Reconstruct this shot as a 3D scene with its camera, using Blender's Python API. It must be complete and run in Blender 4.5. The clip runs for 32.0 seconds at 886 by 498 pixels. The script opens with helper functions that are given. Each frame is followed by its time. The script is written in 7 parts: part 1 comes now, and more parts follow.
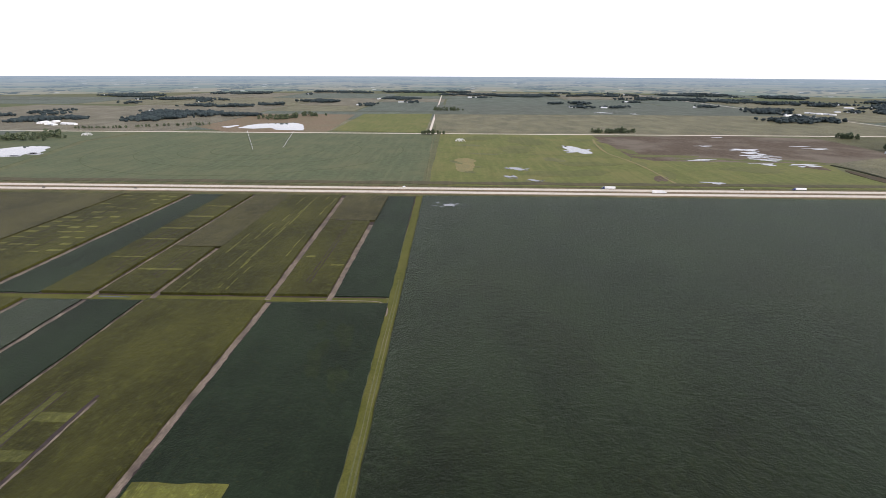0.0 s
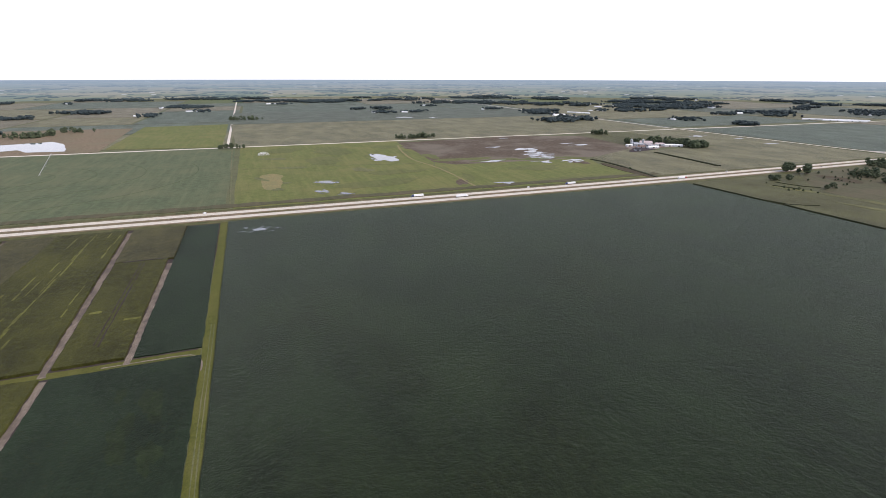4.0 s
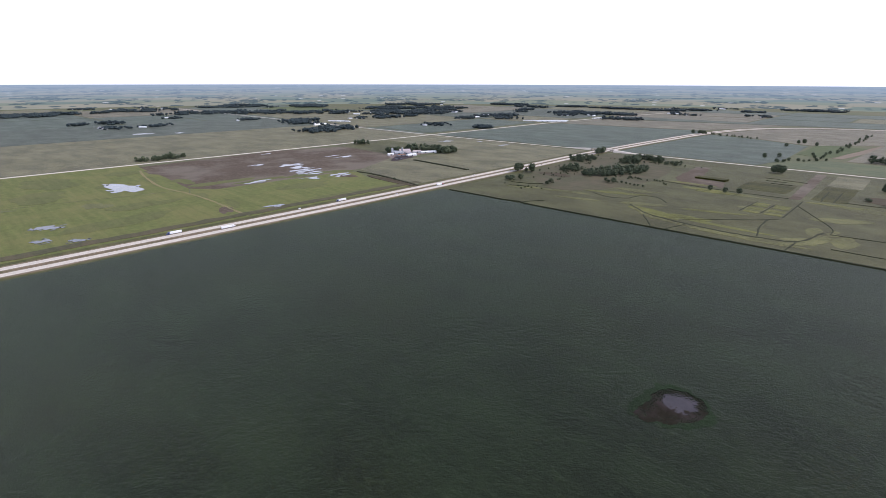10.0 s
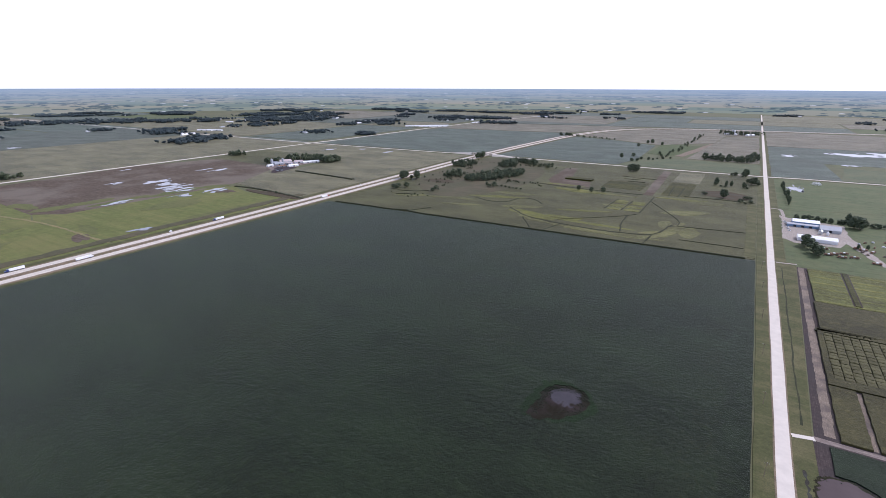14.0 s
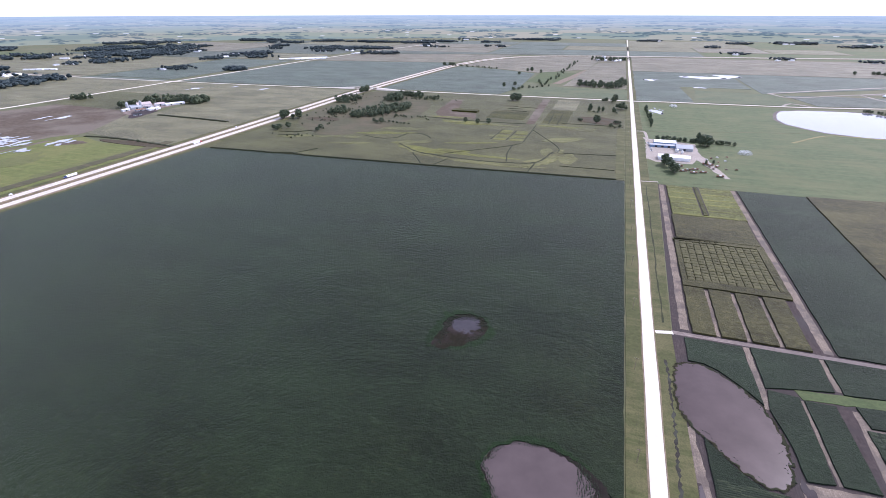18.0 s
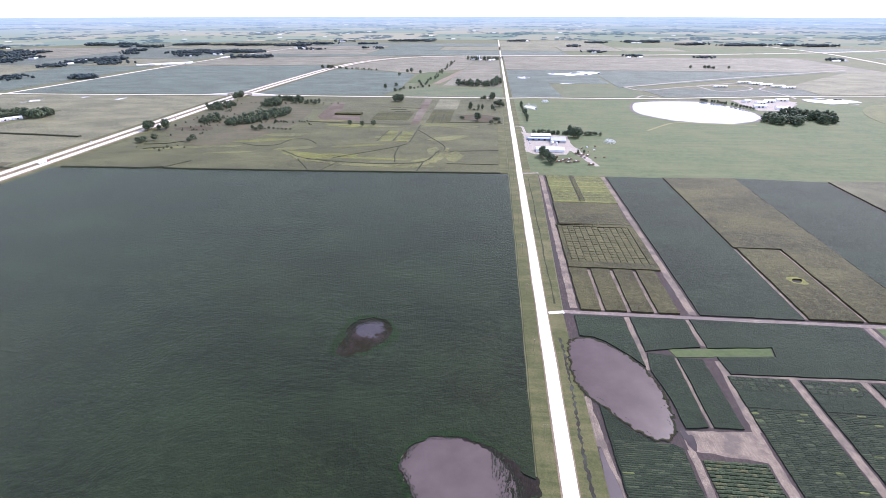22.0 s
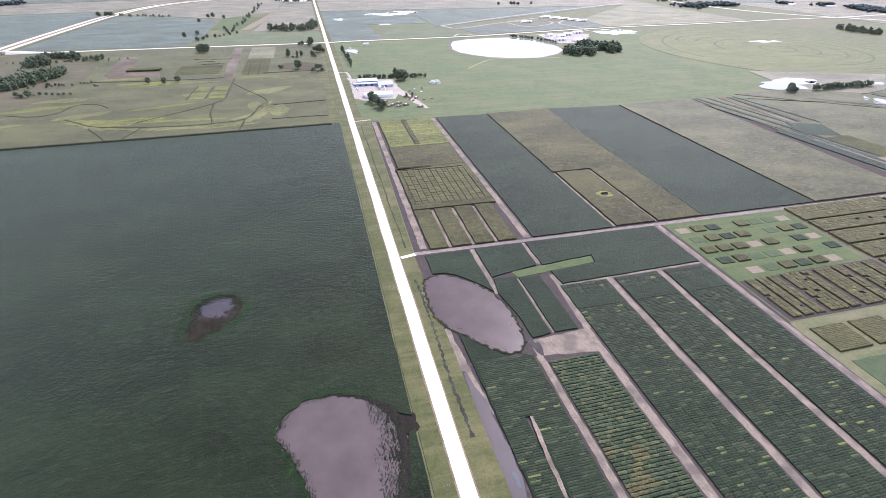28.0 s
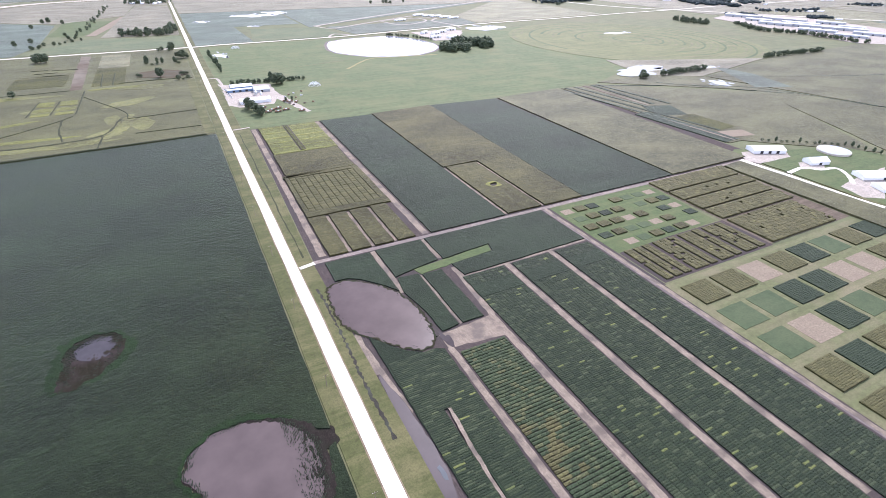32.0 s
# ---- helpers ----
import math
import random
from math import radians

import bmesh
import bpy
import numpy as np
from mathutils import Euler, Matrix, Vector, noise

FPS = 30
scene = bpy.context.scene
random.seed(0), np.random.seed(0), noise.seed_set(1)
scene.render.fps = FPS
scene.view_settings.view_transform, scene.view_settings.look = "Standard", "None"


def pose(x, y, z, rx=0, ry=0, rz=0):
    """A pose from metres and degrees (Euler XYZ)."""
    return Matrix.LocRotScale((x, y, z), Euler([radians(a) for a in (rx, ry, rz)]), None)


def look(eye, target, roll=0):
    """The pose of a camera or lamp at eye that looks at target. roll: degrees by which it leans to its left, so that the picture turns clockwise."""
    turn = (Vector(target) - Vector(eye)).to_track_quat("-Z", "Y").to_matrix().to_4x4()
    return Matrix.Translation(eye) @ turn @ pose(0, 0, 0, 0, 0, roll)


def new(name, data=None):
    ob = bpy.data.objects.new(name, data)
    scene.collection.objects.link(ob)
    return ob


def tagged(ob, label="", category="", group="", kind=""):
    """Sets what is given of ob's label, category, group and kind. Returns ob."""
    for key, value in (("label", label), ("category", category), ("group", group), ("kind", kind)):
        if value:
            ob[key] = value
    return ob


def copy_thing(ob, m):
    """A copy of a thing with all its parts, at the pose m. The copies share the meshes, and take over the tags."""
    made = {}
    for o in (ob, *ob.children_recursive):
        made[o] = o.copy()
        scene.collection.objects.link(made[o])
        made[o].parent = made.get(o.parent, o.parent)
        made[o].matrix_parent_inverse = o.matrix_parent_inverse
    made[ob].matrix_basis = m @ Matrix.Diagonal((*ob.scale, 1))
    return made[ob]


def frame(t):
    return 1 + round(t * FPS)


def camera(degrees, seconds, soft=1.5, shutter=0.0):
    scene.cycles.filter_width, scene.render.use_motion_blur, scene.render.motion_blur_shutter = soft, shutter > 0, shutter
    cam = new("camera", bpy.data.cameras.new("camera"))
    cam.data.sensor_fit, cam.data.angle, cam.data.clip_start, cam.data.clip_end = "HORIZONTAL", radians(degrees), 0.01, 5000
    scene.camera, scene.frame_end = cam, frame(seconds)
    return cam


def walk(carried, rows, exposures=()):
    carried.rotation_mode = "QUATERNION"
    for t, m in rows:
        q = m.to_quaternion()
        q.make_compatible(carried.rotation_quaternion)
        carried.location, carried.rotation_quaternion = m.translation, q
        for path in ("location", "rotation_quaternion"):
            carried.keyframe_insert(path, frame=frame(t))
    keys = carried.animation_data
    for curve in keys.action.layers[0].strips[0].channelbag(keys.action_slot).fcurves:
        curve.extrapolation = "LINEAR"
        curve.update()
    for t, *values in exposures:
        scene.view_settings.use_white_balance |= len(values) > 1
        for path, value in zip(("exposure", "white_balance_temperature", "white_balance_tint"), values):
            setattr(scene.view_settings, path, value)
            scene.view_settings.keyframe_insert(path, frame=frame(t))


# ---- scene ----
cam = camera(82.93, 32.0, soft=0.8)
PATH = [
    (0, 4.12, -6.04, 171.70, 70.572, -0.244, 91.363),
    (0.5, 3.81, -5.66, 173.85, 70.646, -0.075, 88.833),
    (1, 3.49, -5.29, 176.00, 70.649, 0.019, 86.030),
    (1.5, 3.17, -4.91, 178.15, 70.686, 0.016, 83.407),
    (2, 2.84, -4.52, 180.32, 70.739, -0.060, 80.658),
    (2.5, 2.52, -4.13, 182.49, 70.793, -0.136, 78.060),
    (3, 2.20, -3.74, 184.67, 70.867, -0.193, 75.212),
    (3.5, 1.89, -3.34, 186.84, 70.879, -0.161, 72.582),
    (5.5, 0.70, -1.76, 195.54, 71.098, -0.149, 61.710),
    (6, 0.43, -1.36, 197.71, 71.172, -0.220, 58.934),
    (6.5, 0.18, -0.96, 199.87, 71.189, -0.230, 56.338),
    (7, -0.05, -0.55, 202.03, 71.229, -0.226, 54.199),
    (7.5, -0.25, -0.15, 204.17, 71.253, -0.224, 52.291),
    (8, -0.43, 0.24, 206.30, 71.254, -0.213, 50.543),
    (8.5, -0.57, 0.61, 208.40, 71.276, -0.183, 48.934),
    (9, -0.69, 0.96, 210.47, 71.330, -0.156, 47.235),
    (9.5, -0.78, 1.30, 212.50, 71.342, -0.127, 45.659),
    (10, -0.84, 1.61, 214.47, 71.386, -0.129, 43.970),
    (10.5, -0.87, 1.90, 216.37, 71.424, -0.131, 42.375),
    (11, -0.87, 2.16, 218.18, 71.472, -0.163, 40.681),
    (11.5, -0.83, 2.40, 219.90, 71.537, -0.154, 39.124),
    (12, -0.77, 2.59, 221.50, 71.599, -0.152, 37.446),
    (12.5, -0.69, 2.75, 222.96, 71.635, -0.124, 35.853),
    (13, -0.59, 2.86, 224.26, 71.718, -0.111, 34.174),
    (13.5, -0.49, 2.94, 225.40, 71.754, -0.123, 32.614),
    (14, -0.38, 2.97, 226.36, 71.810, -0.155, 30.969),
    (14.5, -0.29, 2.96, 227.13, 71.808, -0.148, 29.433),
    (16.5, 0.07, 2.79, 229.53, 65.302, -0.142, 23.059),
    (17, 0.14, 2.73, 230.00, 64.759, -0.094, 21.390),
    (17.5, 0.19, 2.66, 230.35, 64.567, -0.032, 19.734),
    (18, 0.23, 2.59, 230.60, 64.537, 0.036, 18.152),
    (18.5, 0.26, 2.52, 230.78, 64.495, 0.052, 16.483),
    (19, 0.29, 2.46, 230.88, 64.503, 0.043, 14.914),
    (19.5, 0.32, 2.39, 230.95, 64.529, 0.034, 13.275),
    (20, 0.37, 2.31, 230.98, 64.537, 0.006, 11.737),
    (20.5, 0.44, 2.23, 230.99, 64.576, 0.018, 10.092),
    (21, 0.52, 2.15, 230.98, 64.599, 0.015, 8.514),
    (21.5, 0.62, 2.06, 230.97, 64.656, 0.002, 6.798),
    (22, 0.73, 1.98, 230.96, 64.674, -0.007, 5.226),
    (22.5, 0.84, 1.90, 230.96, 64.674, -0.054, 3.535),
    (23, 0.95, 1.85, 230.96, 64.667, -0.060, 2.012),
    (23.5, 1.05, 1.82, 230.99, 64.648, -0.073, 0.405),
    (24, 1.14, 1.82, 231.03, 64.623, -0.099, -1.146),
    (24.5, 1.23, 1.85, 231.09, 64.603, -0.152, -2.705),
    (25, 1.30, 1.90, 231.18, 63.723, -0.208, -4.267),
    (25.5, 1.36, 1.98, 231.29, 61.757, -0.176, -6.006),
    (27.5, 1.50, 2.35, 231.79, 58.990, -0.251, -12.497),
    (28, 1.52, 2.44, 231.92, 58.952, -0.335, -14.033),
    (28.5, 1.52, 2.51, 232.05, 58.909, -0.362, -15.752),
    (29, 1.50, 2.58, 232.16, 58.901, -0.383, -17.347),
    (29.5, 1.47, 2.63, 232.28, 58.894, -0.430, -18.995),
    (30, 1.43, 2.69, 232.39, 58.846, -0.475, -20.546),
    (30.5, 1.39, 2.74, 232.50, 58.883, -0.523, -22.220),
    (31, 1.35, 2.78, 232.61, 58.869, -0.579, -23.939),
    (31.5, 1.32, 2.83, 232.72, 58.901, -0.623, -25.468),
    (32, 1.28, 2.89, 232.83, 58.915, -0.643, -27.125),
]
walk(cam, [(t, pose(x, y, z, rx, ry, rz)) for t, x, y, z, rx, ry, rz in PATH],
     exposures=[(0.0, 0.2, 6500, 15), (6.0, 0.2, 6200, 17), (14.0, 0.2, 5750, 22), (17.0, 0.52, 5650, 24), (20.0, 1.07, 5650, 24), (25.0, 1.12, 5750, 23), (32.0, 1.27, 5800, 20)])

# ---- light ----
SUN_AZ, SUN_EL = radians(35), radians(43)      # clockwise from +y, above the horizon
world = bpy.data.worlds.new("sky")
scene.world = world
world.use_nodes = True
wt = world.node_tree
for n in list(wt.nodes):
    wt.nodes.remove(n)


def wn(kind, **kw):
    n = wt.nodes.new(kind)
    for k, v in kw.items():
        n.inputs[k].default_value = v
    return n


sky = wt.nodes.new("ShaderNodeTexSky")
sky.sky_type = "NISHITA"
sky.sun_disc = False
sky.sun_elevation, sky.sun_rotation = SUN_EL, SUN_AZ
sky.air_density, sky.dust_density = 1.0, 3.0
co = wt.nodes.new("ShaderNodeTexCoord")
sep = wt.nodes.new("ShaderNodeSeparateXYZ")
wt.links.new(co.outputs["Generated"], sep.inputs[0])
# thin bright cloud over the whole sky, with faint bluish gaps
cmap = wt.nodes.new("ShaderNodeMapping")
cmap.inputs["Scale"].default_value = (1.2, 1.2, 5.0)
wt.links.new(co.outputs["Generated"], cmap.inputs[0])
cn = wn("ShaderNodeTexNoise", Scale=1.6, Detail=5.0)
wt.links.new(cmap.outputs[0], cn.inputs["Vector"])
cr = wt.nodes.new("ShaderNodeMapRange")
for k, v in (("From Min", 0.3), ("From Max", 0.62), ("To Min", 0.82), ("To Max", 1.0)):
    cr.inputs[k].default_value = v
wt.links.new(cn.outputs["Fac"], cr.inputs[0])
veil = wt.nodes.new("ShaderNodeMapRange")          # the veil thins towards the zenith
veil.interpolation_type = "SMOOTHSTEP"
for k, v in (("From Min", 0.12), ("From Max", 0.6), ("To Min", 1.0), ("To Max", 0.15)):
    veil.inputs[k].default_value = v
wt.links.new(sep.outputs[2], veil.inputs[0])
veiled = wt.nodes.new("ShaderNodeMath")
veiled.operation = "MULTIPLY"
wt.links.new(cr.outputs[0], veiled.inputs[0])
wt.links.new(veil.outputs[0], veiled.inputs[1])
cloud = wt.nodes.new("ShaderNodeMix")
cloud.data_type = "RGBA"
wt.links.new(veiled.outputs[0], cloud.inputs[0])
wt.links.new(sky.outputs[0], cloud.inputs[6])
cloud.inputs[7].default_value = (9.6, 9.8, 10.3, 1)
# the land beyond the sheet of ground: fields and woods of a plain, hazier towards the horizon
drop = wt.nodes.new("ShaderNodeMath")
drop.operation = "MINIMUM"
wt.links.new(sep.outputs[2], drop.inputs[0])
drop.inputs[1].default_value = -0.004
flatd = wt.nodes.new("ShaderNodeVectorMath")
flatd.operation = "DIVIDE"
trip = wt.nodes.new("ShaderNodeCombineXYZ")
for i in range(3):
    wt.links.new(drop.outputs[0], trip.inputs[i])
wt.links.new(co.outputs["Generated"], flatd.inputs[0])
wt.links.new(trip.outputs[0], flatd.inputs[1])
def wmath(op, a, b, c=None):
    n = wt.nodes.new("ShaderNodeMath")
    n.operation = op
    for i, v in enumerate((a, b, c)):
        if v is None:
            continue
        if hasattr(v, "is_output"):
            wt.links.new(v, n.inputs[i])
        else:
            n.inputs[i].default_value = v
    return n.outputs[0]


def wrange(v, a, b, c, d):
    n = wt.nodes.new("ShaderNodeMapRange")
    for k, q in zip(("From Min", "From Max", "To Min", "To Max"), (a, b, c, d)):
        n.inputs[k].default_value = q
    wt.links.new(v, n.inputs[0])
    return n.outputs[0]


def wmix(f, a, b):
    n = wt.nodes.new("ShaderNodeMix")
    n.data_type = "RGBA"
    for i, v in ((0, f), (6, a), (7, b)):
        if hasattr(v, "is_output"):
            wt.links.new(v, n.inputs[i])
        else:
            n.inputs[i].default_value = v if i == 0 else (*v, 1)
    return n.outputs[2]


def wvor(scale, rnd=1.0, shape=(1, 1, 1), metric="EUCLIDEAN"):
    mp = wt.nodes.new("ShaderNodeMapping")
    mp.inputs["Scale"].default_value = shape
    wt.links.new(flatd.outputs[0], mp.inputs[0])
    n = wt.nodes.new("ShaderNodeTexVoronoi")
    n.distance = metric
    n.voronoi_dimensions = "2D"
    n.inputs["Scale"].default_value, n.inputs["Randomness"].default_value = scale, rnd
    wt.links.new(mp.outputs[0], n.inputs["Vector"])
    sc = wt.nodes.new("ShaderNodeSeparateColor")
    wt.links.new(n.outputs["Color"], sc.inputs[0])
    return n.outputs["Distance"], sc.outputs[0], sc.outputs[1]


def wnoise(scale, shape=(1, 1, 1), detail=3.0):
    mp = wt.nodes.new("ShaderNodeMapping")
    mp.inputs["Scale"].default_value = shape
    wt.links.new(flatd.outputs[0], mp.inputs[0])
    n = wn("ShaderNodeTexNoise", Scale=scale, Detail=detail)
    n.noise_dimensions = "2D"
    wt.links.new(mp.outputs[0], n.inputs["Vector"])
    return n.outputs["Fac"]


# fields about half a mile across, tan corn and grey-green beans
fr = wt.nodes.new("ShaderNodeValToRGB")
fr.color_ramp.interpolation = "CONSTANT"
el = fr.color_ramp.elements
for p, c in zip((0.0, 0.3, 0.5, 0.72, 0.88), ((2.3, 2.35, 1.9), (1.6, 1.98, 1.72), (2.5, 2.46, 2.0), (1.9, 2.15, 1.72), (1.5, 1.88, 1.66))):
    e = el[0] if p == 0 else (el[1] if p == 0.3 else el.new(p))
    e.position, e.color = p, (*c, 1)
wt.links.new(wvor(0.3, 0.6, (1, 1, 1), "CHEBYCHEV")[1], fr.inputs[0])
# long belts of wood, small groves and a few pale roofs, standing up from the plain
azim = wmath("ARCTAN2", sep.outputs[0], sep.outputs[1])
rise = wmath("LOGARITHM", wmath("MULTIPLY", drop.outputs[0], -1.0), math.e)
flat_co, flatd = flatd, wt.nodes.new("ShaderNodeCombineXYZ")
wt.links.new(azim, flatd.inputs[0])
wt.links.new(rise, flatd.inputs[1])
belt = wmath("MULTIPLY", wrange(wnoise(1.0, (11.0, 7.0, 1.0), 4.0), 0.575, 0.59, 0.0, 0.9), wrange(wnoise(1.0, (110.0, 30.0, 1.0), 3.0), 0.40, 0.48, 0.0, 1.0))
d1, k1, _ = wvor(1.0, 1.0, (24.0, 9.0, 1.0))
d2, k2, _ = wvor(1.0, 1.0, (46.0, 14.0, 1.0))
jag = wnoise(1.0, (260.0, 90.0, 1.0), 2.0)
grove_f = wmath("MULTIPLY", wmath("LESS_THAN", wmath("ADD", d1, wmath("MULTIPLY", jag, 0.3)), 0.34), wmath("LESS_THAN", k1, 0.38))
grove2 = wmath("MULTIPLY", wmath("LESS_THAN", wmath("ADD", d2, wmath("MULTIPLY", jag, 0.2)), 0.31), wmath("LESS_THAN", k2, 0.3))
wood_f = wmath("MAXIMUM", belt, wmath("MULTIPLY", wmath("MAXIMUM", grove_f, grove2), 0.9))
d3, k3, _ = wvor(1.0, 1.0, (26.0, 9.0, 1.0))
roof_f = wmath("MULTIPLY", wmath("LESS_THAN", d3, 0.11), wmath("LESS_THAN", k3, 0.16))
land = wmix(wood_f, fr.outputs[0], (0.62, 0.92, 1.05))
land = wmix(wmath("MULTIPLY", roof_f, 0.7), land, (5.5, 5.6, 5.8))
# haze painted into the land colour, stronger and bluer near the horizon
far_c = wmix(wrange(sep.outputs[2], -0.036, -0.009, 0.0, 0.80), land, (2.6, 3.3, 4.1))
above = wt.nodes.new("ShaderNodeMapRange")
above.inputs["From Min"].default_value, above.inputs["From Max"].default_value = -0.0082, -0.0072
wt.links.new(sep.outputs[2], above.inputs[0])
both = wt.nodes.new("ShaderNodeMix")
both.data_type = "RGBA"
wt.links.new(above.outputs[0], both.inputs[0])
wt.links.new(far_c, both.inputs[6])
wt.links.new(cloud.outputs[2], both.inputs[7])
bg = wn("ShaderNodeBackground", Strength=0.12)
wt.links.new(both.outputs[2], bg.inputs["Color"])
wo = wt.nodes.new("ShaderNodeOutputWorld")
wt.links.new(bg.outputs[0], wo.inputs[0])

sun = new("sun", bpy.data.lights.new("sun", "SUN"))
sun.data.energy, sun.data.angle, sun.data.color = 2.3, radians(0.6), (1.0, 0.96, 0.9)
sun.matrix_world = look((600 * math.sin(SUN_AZ), 600 * math.cos(SUN_AZ), 600 * math.tan(SUN_EL)), (0, 0, 0))


# ---- materials ----
class Nodes:
    """A small builder for node materials."""

    def __init__(self, name):
        self.m = bpy.data.materials.new(name)
        self.m.use_nodes = True
        self.t = self.m.node_tree
        self.b = self.t.nodes["Principled BSDF"]
        tc = self.t.nodes.new("ShaderNodeTexCoord")
        self.co = tc.outputs["Object"]

    def add(self, kind, **kw):
        n = self.t.nodes.new(kind)
        for k, v in kw.items():
            if hasattr(v, "is_output"):
                self.t.links.new(v, n.inputs[k.replace("_", " ")])
            else:
                n.inputs[k.replace("_", " ")].default_value = v
        return n

    def noise(self, scale, detail=3.0, rough=0.55, stretch=(1, 1, 1), turn=0.0):
        mp = self.add("ShaderNodeMapping", Vector=self.co)
        mp.inputs["Scale"].default_value = stretch
        mp.inputs["Rotation"].default_value = (0, 0, turn)
        return self.add("ShaderNodeTexNoise", Vector=mp.outputs[0], Scale=scale, Detail=detail, Roughness=rough).outputs["Fac"]

    def wave(self, period, turn=0.0, distort=0.6):
        mp = self.add("ShaderNodeMapping", Vector=self.co)
        mp.inputs["Rotation"].default_value = (0, 0, turn)
        w = self.add("ShaderNodeTexWave", Vector=mp.outputs[0], Scale=2 * math.pi / (20 * period), Distortion=distort, Detail=1.0)
        w.inputs["Detail Scale"].default_value = 1.0
        return w.outputs["Fac"]

    def ramp(self, fac, stops):
        r = self.t.nodes.new("ShaderNodeValToRGB")
        el = r.color_ramp.elements
        while len(el) < len(stops):
            el.new(0.5)
        for e, (p, c) in zip(el, stops):
            e.position, e.color = p, (*c, 1)
        self.t.links.new(fac, r.inputs[0])
        return r.outputs[0]

    def rng(self, fac, a, b, c, d):
        r = self.t.nodes.new("ShaderNodeMapRange")
        for k, v in zip(("From Min", "From Max", "To Min", "To Max"), (a, b, c, d)):
            r.inputs[k].default_value = v
        self.t.links.new(fac, r.inputs[0])
        return r.outputs[0]

    def mix(self, fac, a, b, how="MIX"):
        n = self.t.nodes.new("ShaderNodeMix")
        n.data_type, n.blend_type = "RGBA", how
        for i, v in ((0, fac), (6, a), (7, b)):
            if hasattr(v, "is_output"):
                self.t.links.new(v, n.inputs[i])
            else:
                n.inputs[i].default_value = v if i == 0 else (*v, 1)
        return n.outputs[2]

    def math(self, op, a, b):
        n = self.t.nodes.new("ShaderNodeMath")
        n.operation = op
        for i, v in enumerate((a, b)):
            if hasattr(v, "is_output"):
                self.t.links.new(v, n.inputs[i])
            else:
                n.inputs[i].default_value = v
        return n.outputs[0]

    def bump(self, h, strength, dist):
        n = self.add("ShaderNodeBump", Height=h, Strength=strength, Distance=dist)
        self.t.links.new(n.outputs[0], self.b.inputs["Normal"])

    def done(self, colour, rough=0.9, spec=0.2, metal=0.0):
        for k, v in (("Base Color", colour), ("Roughness", rough), ("Specular IOR Level", spec), ("Metallic", metal)):
            if hasattr(v, "is_output"):
                self.t.links.new(v, self.b.inputs[k])
            else:
                self.b.inputs[k].default_value = (*v, 1) if k == "Base Color" else v
        return self.m


def sh(c, k):
    return tuple(min(1, x * k) for x in c)


def crop(name, c, row=0.76, turn=0.0, tint=None, row_dark=0.55, patch=0.35, lump=1.0, tint_amount=0.6, sheen=0.10, crisp=1.0, fuzz=0.085, clumpy=1.0, fuzz_tint=(0.95, 0.985, 0.84)):
    """A crop canopy: planting rows, clumps, patches of better and worse growth."""
    n = Nodes(name)
    big = n.noise(0.006, 4)
    mid = n.noise(0.045, 4)
    fine = n.noise(0.7, 4, 0.7)
    clump = n.noise(0.22, 6, 0.75)
    streak = n.noise(0.12, 3, 0.6, (0.06, 1, 1), turn - math.pi / 2)
    col = n.ramp(mid, [(0.3, sh(c, 1 - patch * 0.8)), (0.5, c), (0.7, sh(c, 1 + patch))])
    tc = tint or (c[0] * 1.5, c[1] * 1.25, c[2] * 0.8)
    col = n.mix(n.rng(big, 0.48, 0.68, 0, tint_amount), col, tc)
    col = n.mix(n.rng(streak, 0.35, 0.7, 0.0, 0.35), col, sh(c, 0.7))
    # shade put into the colour: dark in the bump's dips, light on its tops
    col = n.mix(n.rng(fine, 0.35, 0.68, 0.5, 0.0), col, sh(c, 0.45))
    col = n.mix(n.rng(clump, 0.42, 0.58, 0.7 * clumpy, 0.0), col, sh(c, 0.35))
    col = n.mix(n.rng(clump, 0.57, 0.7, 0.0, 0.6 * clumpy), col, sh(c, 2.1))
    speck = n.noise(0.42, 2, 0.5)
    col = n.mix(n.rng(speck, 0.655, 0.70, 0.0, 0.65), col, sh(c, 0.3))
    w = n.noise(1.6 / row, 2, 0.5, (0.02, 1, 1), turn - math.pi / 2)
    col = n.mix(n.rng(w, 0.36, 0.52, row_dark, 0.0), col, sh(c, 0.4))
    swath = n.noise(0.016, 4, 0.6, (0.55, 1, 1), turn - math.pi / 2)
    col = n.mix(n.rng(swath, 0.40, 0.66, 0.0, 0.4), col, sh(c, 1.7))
    h = n.math("ADD", n.math("MULTIPLY", fine, lump), n.math("MULTIPLY", clump, 2.0 * lump * clumpy))
    n.bump(h, 0.8, 0.6 * crisp)
    n.b.inputs["Sheen Weight"].default_value = fuzz
    n.b.inputs["Sheen Roughness"].default_value = 0.24
    n.b.inputs["Sheen Tint"].default_value = (*fuzz_tint, 1)
    return n.done(col, 0.7, sheen)


